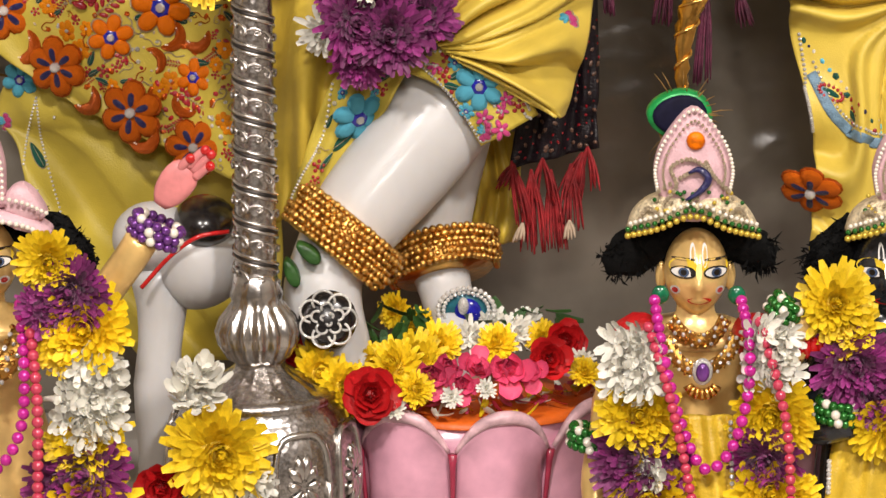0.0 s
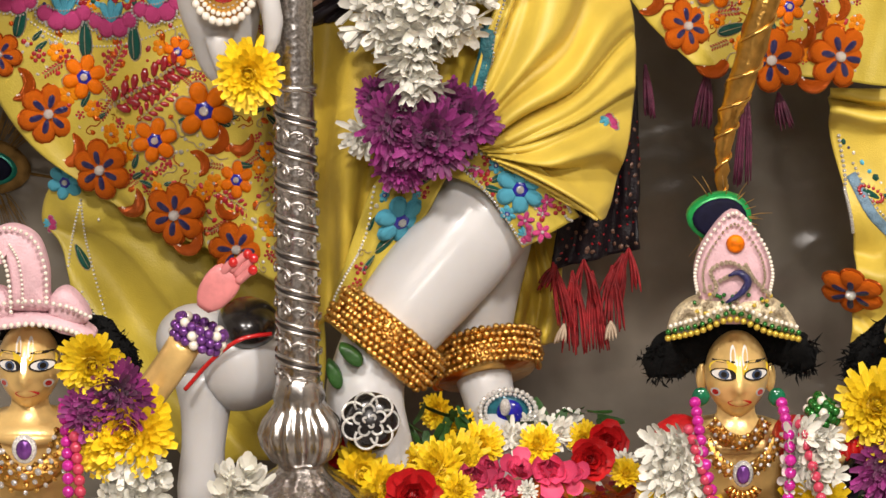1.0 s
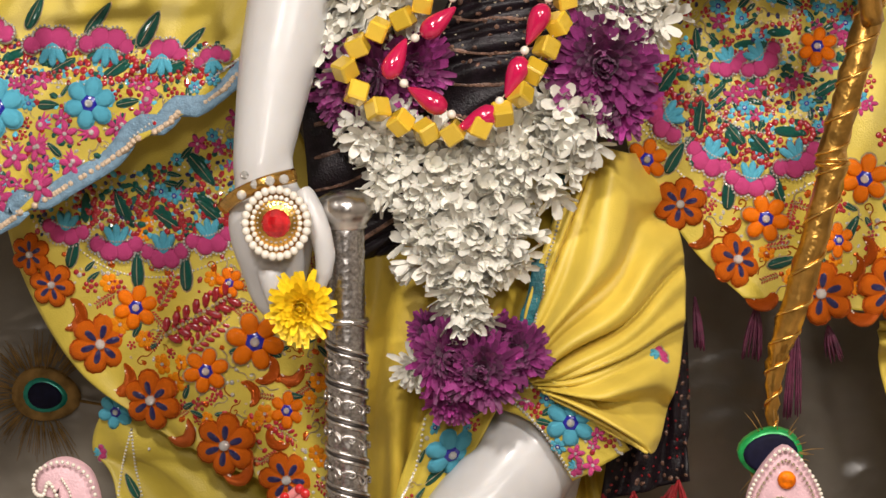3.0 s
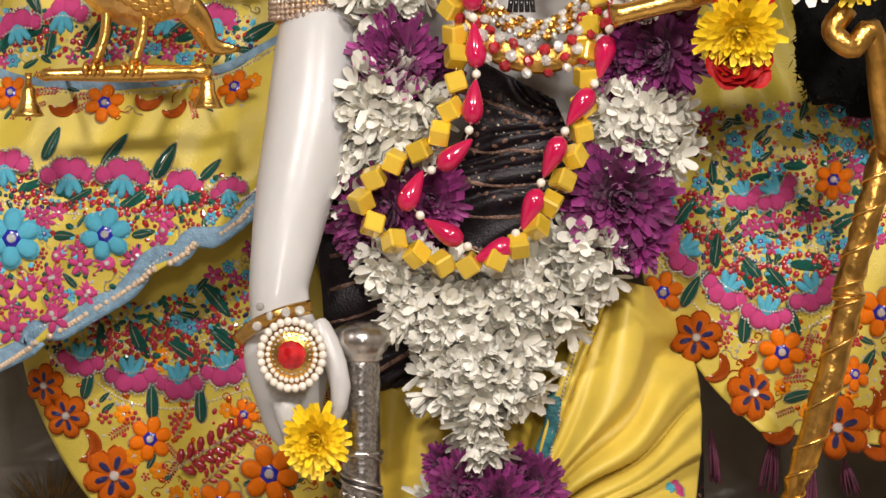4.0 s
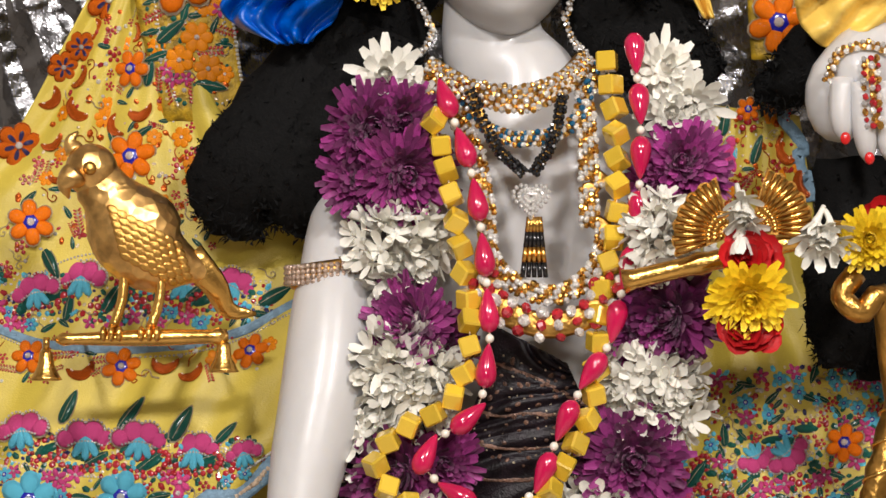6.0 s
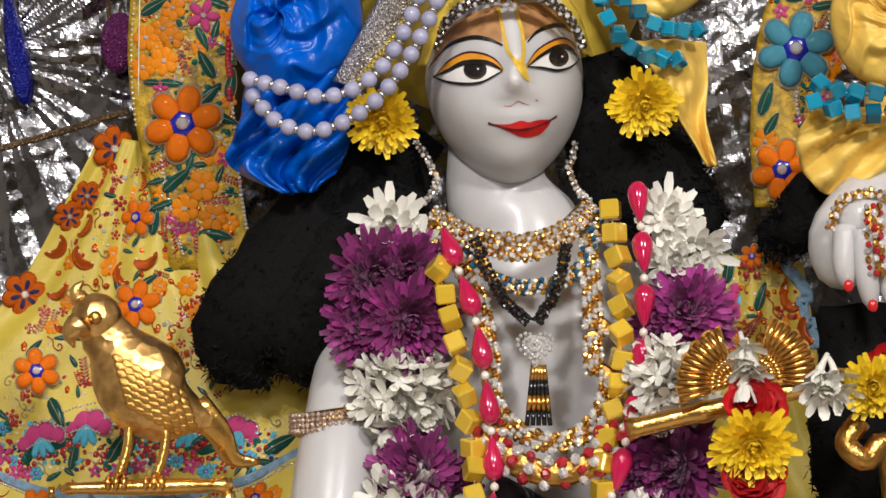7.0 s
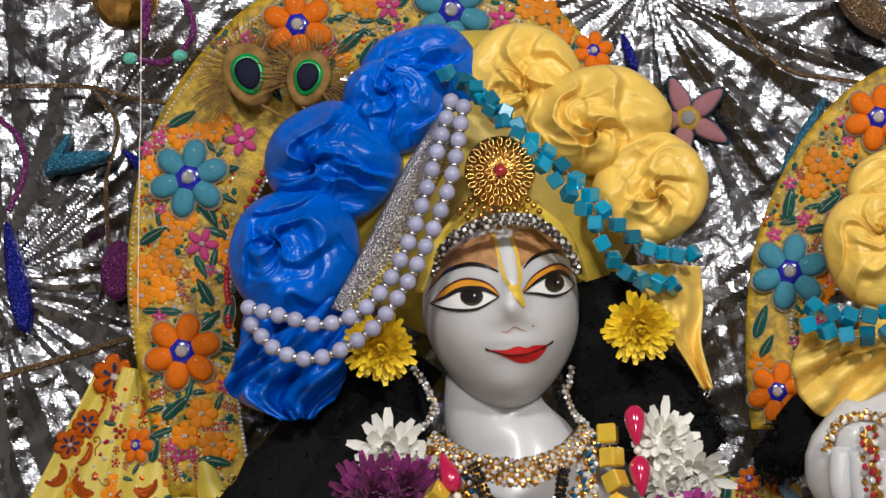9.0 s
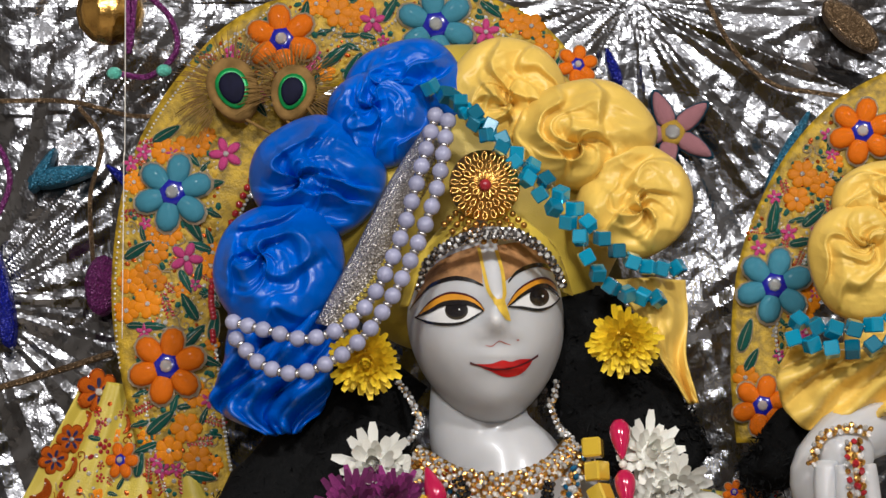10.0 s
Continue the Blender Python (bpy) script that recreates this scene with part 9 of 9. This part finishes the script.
for k in range(7):
    a = radians(-150 + k * 20)
    bm = B(); tube(bm, [Q(5 + math.cos(a) * 18, 165 - math.sin(a) * 14, -0.064), Q(5 + math.cos(a) * 34, 165 - math.sin(a) * 34, -0.064)], [3 * U, 6 * U], 7)
    part("ray", bm, GOLD, pd)
for sx in (-1, 1):
    e = thing("earring", Q(sx * 66, 32, -0.02), "round green stone earring of the brass statue", "earring")
    bm = B(); ball(bm, Q(sx * 66 + 2, 34, -0.02), (16 * U, 8 * U, 17 * U), 14, 8)
    part("stone", bm, mat("green enamel", (0.005, 0.14, 0.06), 0.2, 0.1, 0.4, 200, coat=0.5), e)
bm = sheet(B(), [Q(-75, 235, -0.045), Q(-85, 330, -0.055), Q(-110, 470, -0.06), Q(-130, 640, -0.05)], [Q(80, 235, -0.045), Q(90, 330, -0.055), Q(120, 470, -0.06), Q(140, 640, -0.05)], 40, 30, folds(61, 3, 0.004))
dt = thing("doll_skirt", Q(0, 640, -0.05), "small yellow silk skirt with stone trim", "skirt")
part("cloth", bm, SKIRT, dt, thick=0.002)
for x in (-30, 55):
    bm = B()
    for k in range(26):
        ball(bm, Q(x + k * 0.5, 240 + k * 12, -0.063), (5 * U,) * 3, 6, 4)
    part("stone_line", bm, STONE, dt)
for sx in (-1, 1):
    bm = B(); tube(bm, smooth([Q(sx * 70, 90, -0.02), Q(sx * 105, 105, -0.03), Q(sx * 120, 150, -0.03)], 6), [20 * U, 32 * U, 40 * U, 44 * U, 42 * U, 36 * U, 20 * U], 12)
    tagged(part("red_sleeve", bm, RED_F, None), "crimson silk shoulder cloth of the brass statue", "sleeve")

# brass statue beside the mace
C2 = Vector((-0.3471, -0.250, 0.2193))
figure(BRASS, C2, "small brass statue with a raised hand", [(((-95, 150), (-120, 200), (-125, 280)), (30, 24)), (((95, 150), (150, 150, -0.01), (190, 80, -0.025), (260, -20, -0.04), (285, -60, -0.045)), (32, 30))])
crown_of(C2 + Vector((32 * U, 0, 24 * U)), "paisley", "pale pink satin crown with a pearl-edged paisley", 0.84)
small_hair(C2, [(((60, -70), (110, -40), (150, 0), (185, 20)), (30, 44, 42, 20)), (((-60, -70), (0, -80), (60, -70)), (30, 30, 30))], 13)
wreath("small_garland", C2, (("y", 125, -25, 52), ("p", 165, 30, 62), ("p", 120, 60, 46), ("y", 190, 95, 76), ("y", 150, 120, 54), ("w", 185, 170, 62), ("w", 180, 220, 66), ("w", 185, 255, 60), ("y", 190, 290, 66), ("p", 185, 350, 74), ("p", 140, 360, 56), ("y", 180, 410, 82)), "garland of yellow, purple and white flowers on a small statue")
Q2 = lambda x, z, y=-0.075: C2 + Vector((x * U, y, -z * U))
strand("magenta_beads", [Q2(70, 60, -0.04), Q2(85, 160), Q2(78, 260), Q2(40, 330), Q2(-20, 345), Q2(-80, 300)], "necklace of shiny magenta beads", MAG_M, 10, 21, None)
strand("coral_beads", [Q2(95, 100, -0.065), Q2(108, 220, -0.08), Q2(105, 420, -0.08)], "strand of coral red beads", CORAL_M, 10, 18, None)
jewels("small_necklace", [Q2(-60, 95, -0.05), Q2(-25, 140, -0.058), Q2(5, 160, -0.06), Q2(40, 140, -0.055), Q2(60, 95, -0.05)], 4, "fine gold necklace on the small brass statue", 5, 11, (GOLD, STONE), 13)
pd = thing("violet_pendant", Q2(8, 130, -0.064), "violet oval pendant in gold", "pendant")
bm = B(); ball(bm, Q2(8, 122, -0.066), (22 * U, 6 * U, 26 * U), 16, 10)
part("setting", bm, STONE, pd)
bm = B(); ball(bm, Q2(8, 122, -0.069), (14 * U, 6 * U, 18 * U), 12, 8)
part("stone", bm, VIOLET_B, pd, "violet stone")
bangle((-0.1969, -0.290, 0.2543), (0.45, 0, 1), 42 * U, VIOLET_B, "violet beaded bangle with pearls on the raised wrist")
palm = thing("painted_palm", (-0.1728, -0.295, 0.2928), "salmon painted open palm with red finger tips", "statue hand")
bm = B(); tube(bm, smooth([(-0.1927, -0.297, 0.2767), (-0.1845, -0.297, 0.2883), (-0.1740, -0.297, 0.3018), (-0.1654, -0.297, 0.3095)], 8), [12 * U, 20 * U, 26 * U, 29 * U, 31 * U, 31 * U, 29 * U, 24 * U, 8 * U], 16, 0.35)
part("palm", bm, SALMON, palm)
for a, b, c in (((-0.1758, -0.297, 0.3075), (-0.1708, -0.300, 0.3137), (-0.1649, -0.302, 0.3189)), ((-0.1683, -0.297, 0.3094), (-0.1604, -0.300, 0.3195), (-0.1516, -0.303, 0.3267)), ((-0.1645, -0.297, 0.3056), (-0.1548, -0.300, 0.3157), (-0.1469, -0.304, 0.3231)), ((-0.1636, -0.297, 0.3009), (-0.1548, -0.300, 0.3081), (-0.1480, -0.303, 0.3124))):
    bm = B(); tube(bm, smooth([a, b, c], 8), [8.5 * U, 9 * U, 9 * U, 8.5 * U, 8 * U, 8 * U, 7.5 * U, 6 * U, 2.5 * U], 10)
    part("finger", bm, SALMON, palm)
    bm = B(); ball(bm, Vector(c).lerp(Vector(b), 0.25) + Vector((0, -0.0015, 0)), (8.6 * U, 7 * U, 9 * U), 10, 8)
    part("finger_tip", bm, RED_P, palm, "red painted finger tip")
# dark statue at the edge
C3 = Vector((0.4206, -0.240, 0.2134))
figure(DARK_STONE, C3, "small polished black stone statue with a brass hand", [(((-95, 150), (-140, 230, -0.02), (-120, 260, -0.045), (-60, 240, -0.06)), (34, 30))])
crown_of(C3 + Vector((40 * U, 0, 0)), "peak", "pink satin crown with pearl edging")
small_hair(C3, [(((-40, -60), (-80, -30), (-100, 0), (-105, 30)), (36, 40, 36, 20))], 17)
wreath("small_garland", C3, (("y", -95, 35, 62), ("y", -75, 75, 52), ("p", -60, 140, 66), ("p", -25, 190, 56), ("y", 0, 250, 60)), "garland of yellow and purple flowers on the black statue")
bangle(C3 + Vector((-85 * U, -0.055, -225 * U)), (0.15, 0, 1), 34 * U, GREEN_B, "green beaded bangle on the black statue's arm")
bangle((0.3314, -0.300, 0.1917), (0.6, 0, 0.8), 26 * U, GREEN_B, "green beaded bangle on the raised brass wrist")
hb = thing("brass_palm", (0.3497, -0.300, 0.1617), "brass hand with red painted finger tips", "statue hand")
bm = B(); tube(bm, smooth([(0.3300, -0.300, 0.1931), (0.3398, -0.300, 0.1786), (0.3496, -0.300, 0.1641)], 6), [18 * U, 24 * U, 30 * U, 34 * U, 34 * U, 30 * U, 18 * U], 14, 0.5)
part("palm", bm, BRASS, hb)
for k in range(4):
    bm = B(); a = Vector((0.3433, -0.302, 0.1645)) + Vector((k * 13 * U, 0, 4 * U * k))
    tube(bm, L(a, a + Vector((3 * U, 0, -34 * U)), 5), [9 * U, 9 * U, 9 * U, 8 * U, 7 * U, 3 * U], 10)
    part("finger_tip", bm, RED_P, hb)
sk3 = garment("doll_skirt", [C3 + Vector((-80 * U, -0.04, -250 * U)), C3 + Vector((-100 * U, -0.05, -360 * U)), C3 + Vector((-120 * U, -0.05, -620 * U))], [C3 + Vector((90 * U, -0.04, -250 * U)), C3 + Vector((100 * U, -0.05, -360 * U)), C3 + Vector((120 * U, -0.05, -620 * U))], 30, 30, folds(67, 3, 0.004), SKIRT, "small yellow silk skirt with a silver flowered edge", "skirt")
beading(sk3, "stone_line", [(0.4105, 0.0370), (0.4074, -0.0065), (0.4064, -0.0503)], GEM, 8, 5)
# lilac-pink block behind the small statues
bm = B(); lathe(bm, [(0.05, 0), (0.055, 0.8), (0.05, 1)], (Vector((0.3772, -0.120, 0.0758)).x, -0.12, -0.06), (0.3765, -0.120, 0.1070), 32)
tagged(part("pink_stand", bm, PINK, None), "small pink painted lotus stand behind the statues", "pedestal")

# ---- white calf figure behind the mace ----
calf = B()
ball(calf, (-0.1821, -0.070, 0.1896), (0.0495, 0.05, 0.0479), 32, 22)
ball(calf, (-0.2195, -0.080, 0.2095), (0.0365, 0.045, 0.0323), 28, 18)
tube(calf, smooth([(-0.2096, -0.080, 0.1835), (-0.2127, -0.080, 0.1259), (-0.2159, -0.080, 0.0733), (-0.2114, -0.080, 0.0096), (Vector((-0.2120, -0.080, -0.0438)).x, -0.08, -0.06)], 12), [0.0313, 0.0281, 0.0229, 0.0208, 0.0198, 0.0208, 0.0224, 0.0229, 0.0229, 0.0229, 0.0240, 0.0250, 0.0250], 22)
tagged(part("calf_figure", calf, MARBLE, None), "white marble calf figure behind the small statue", "figurine")
bm = B()
ball(bm, (-0.1720, -0.085, 0.2252), (0.0287, 0.045, 0.0240), 24, 14)
tagged(part("saddle_patch", bm, BLACK_P, None), "glossy black painted saddle on the calf figure", "saddle")
rope("thin_rope", [(-0.2259, -0.125, 0.1716), (-0.2001, -0.128, 0.2005), (-0.1746, -0.130, 0.2190), (-0.1476, -0.120, 0.2224)], 4, RED_P, "thin red cord along the calf's saddle", "cord")
low = thing("fallen_flowers", (-0.1530, -0.240, 0.0251), "yellow and white flowers beside the mace", "flowers")
bloom(low, "yellow_mum", MUM_Y, (-0.1500, -0.245, 0.0516), 84, (0.2, 0.1))
spray(low, (-0.1670, -0.240, 0.1004), 45, 50, 12, 62, 71, (0.1, -0.5, 0.9), 0.01)
spray(low, (-0.1238, -0.235, 0.0290), 25, 40, 7, 50, 72, (0.8, -0.5, -0.3), 0.01)
bloom(low, "red_rose", ROSE_R, (-0.1987, -0.250, 0.0224), 40)
bm = B(); tube(bm, [Vector((-0.1540, -0.220, 0.0858)), Vector((-0.1514, -0.225, 0.0465)), (Vector((-0.1514, -0.225, 0.0465)).x, -0.225, -0.06)], 0.004, 6)
part("stem", bm, LEAF_F, low)

# ---- neighbouring large statue at the edge ----
nb = B()
tube(nb, smooth([(0.3710, 0.020, 1.0714), (0.3244, -0.030, 1.0473), (0.2857, -0.060, 1.0146), (0.2828, -0.060, 0.9837), (0.3013, -0.050, 0.9686)], 14), [0.0365, 0.0354, 0.0344, 0.0323, 0.0302, 0.0281, 0.0261, 0.0250, 0.0240, 0.0229, 0.0219, 0.0208, 0.0188, 0.0156, 0.0094], 20)
ball(nb, (0.3056, -0.100, 1.0200), (0.0261, 0.022, 0.0271), 22, 14)
for a, b, c in (((0.2896, -0.110, 1.0119), (0.2864, -0.115, 0.9813), (0.2903, -0.112, 0.9571)), ((0.3042, -0.115, 1.0090), (0.3061, -0.118, 0.9710), (0.3111, -0.114, 0.9383)), ((0.3198, -0.110, 1.0092), (0.3257, -0.112, 0.9712), (0.3290, -0.110, 0.9409))):
    tube(nb, smooth([a, b, c], 8), [0.0125, 0.0125, 0.0120, 0.0115, 0.0109, 0.0104, 0.0094, 0.0073, 0.0026], 14)
ball(nb, (0.4248, 0.050, 1.1137), (0.0677, 0.08, 0.0886), 24, 16)
tube(nb, [(0.4248, 0.060, 1.0715), (0.4419, 0.080, 0.7874), (0.4903, 0.100, 0.5133), (0.5352, 0.100, 0.2464), (Vector((0.5352, 0.100, 0.2464)).x, 0.10, -0.06)], [0.0521, 0.0938, 0.0886, 0.0625, 0.0573], 24, 0.5)
bmesh.ops.recalc_face_normals(nb, faces=nb.faces)
tagged(part("marble_statue", nb, MARBLE, None), "neighbouring white marble statue with a raised arm", "statue")
for c in ((0.2895, -0.124, 0.9597), (0.3106, -0.126, 0.9420)):
    bm = B(); ball(bm, c, (0.0047, 0.0026, 0.0057), 10, 8)
    tagged(part("nail_paint", bm, RED_P, None), "red painted nail on the marble finger", "paint")
jewels("hand_chain", [(0.2718, -0.112, 1.0118), (0.2819, -0.115, 1.0369), (0.3069, -0.118, 1.0457), (0.3272, -0.115, 1.0418)], 2, "gold stone chain round the marble wrist", 5, 10, (GOLD, STONE), 9, "bracelet")
jewels("hand_chain", [(0.3170, -0.128, 1.0309), (0.3184, -0.130, 1.0006), (0.3203, -0.128, 0.9705)], 3, "gold and red stone ornament on the marble hand", 6, 12, (GOLD, CRIMSON, STONE), 12, "bracelet")
tb = thing("turban", (0.3330, -0.040, 1.1595), "pale gold satin turban of the neighbouring statue", "turban")
for c, px, sd, sq in (((0.3313, -0.040, 1.2015), 100, 3.3, 1.05), ((0.3517, -0.030, 1.2552), 90, 8.3, 0.9), ((0.3780, 0.000, 1.1418), 120, 1.1, 1.0)):
    rosette("gold_rosette", c, px, TURBAN_Y, tb, sd, sq)
bm = sheet(B(), [(0.2615, -0.050, 1.1229), (0.2477, -0.055, 1.0914), (0.2627, -0.050, 1.0553), (0.2890, -0.040, 1.0427)], [(0.3727, -0.050, 1.1268), (0.3709, -0.060, 1.0948), (0.3713, -0.050, 1.0697), (0.3719, -0.040, 1.0548)], 30, 30, folds(71, 2.4, 0.014, 1.2, 0.2))
part("gold_tail", bm, TURBAN_Y, tb, thick=0.002)
for k, pts in enumerate(([(0.2620, -0.085, 1.1276), (0.2968, -0.095, 1.1160), (0.3324, -0.095, 1.1181), (0.3688, -0.090, 1.1284)], [(0.2677, -0.080, 1.1434), (0.2972, -0.095, 1.1339), (0.3329, -0.095, 1.1376), (0.3692, -0.090, 1.1464)])):
    strand("turquoise_strand", pts, "strand of turquoise crystal cubes round the neighbouring turban", CT_M, 16, 33, None, 0.4, False, 30 + k, True, category="bead strand")
locks("hair", [([(0.2974, 0.000, 1.0582), (0.2694, 0.000, 1.0389), (0.2442, 0.020, 1.0138), (0.2184, 0.030, 1.0091)], [50, 60, 46, 20]),
               ([(0.3080, -0.020, 0.9438), (0.3080, -0.030, 0.8813), (0.3040, -0.030, 0.8294), (0.3000, -0.030, 0.7896), (0.2960, -0.020, 0.7559)], [60, 80, 84, 76, 40]),
               ([(0.3376, -0.020, 0.9332), (0.3426, -0.020, 0.8402), (0.3391, -0.020, 0.7440)], [60, 90, 60])], "long fluffy black wool hair of the neighbouring statue", 23, 2400)
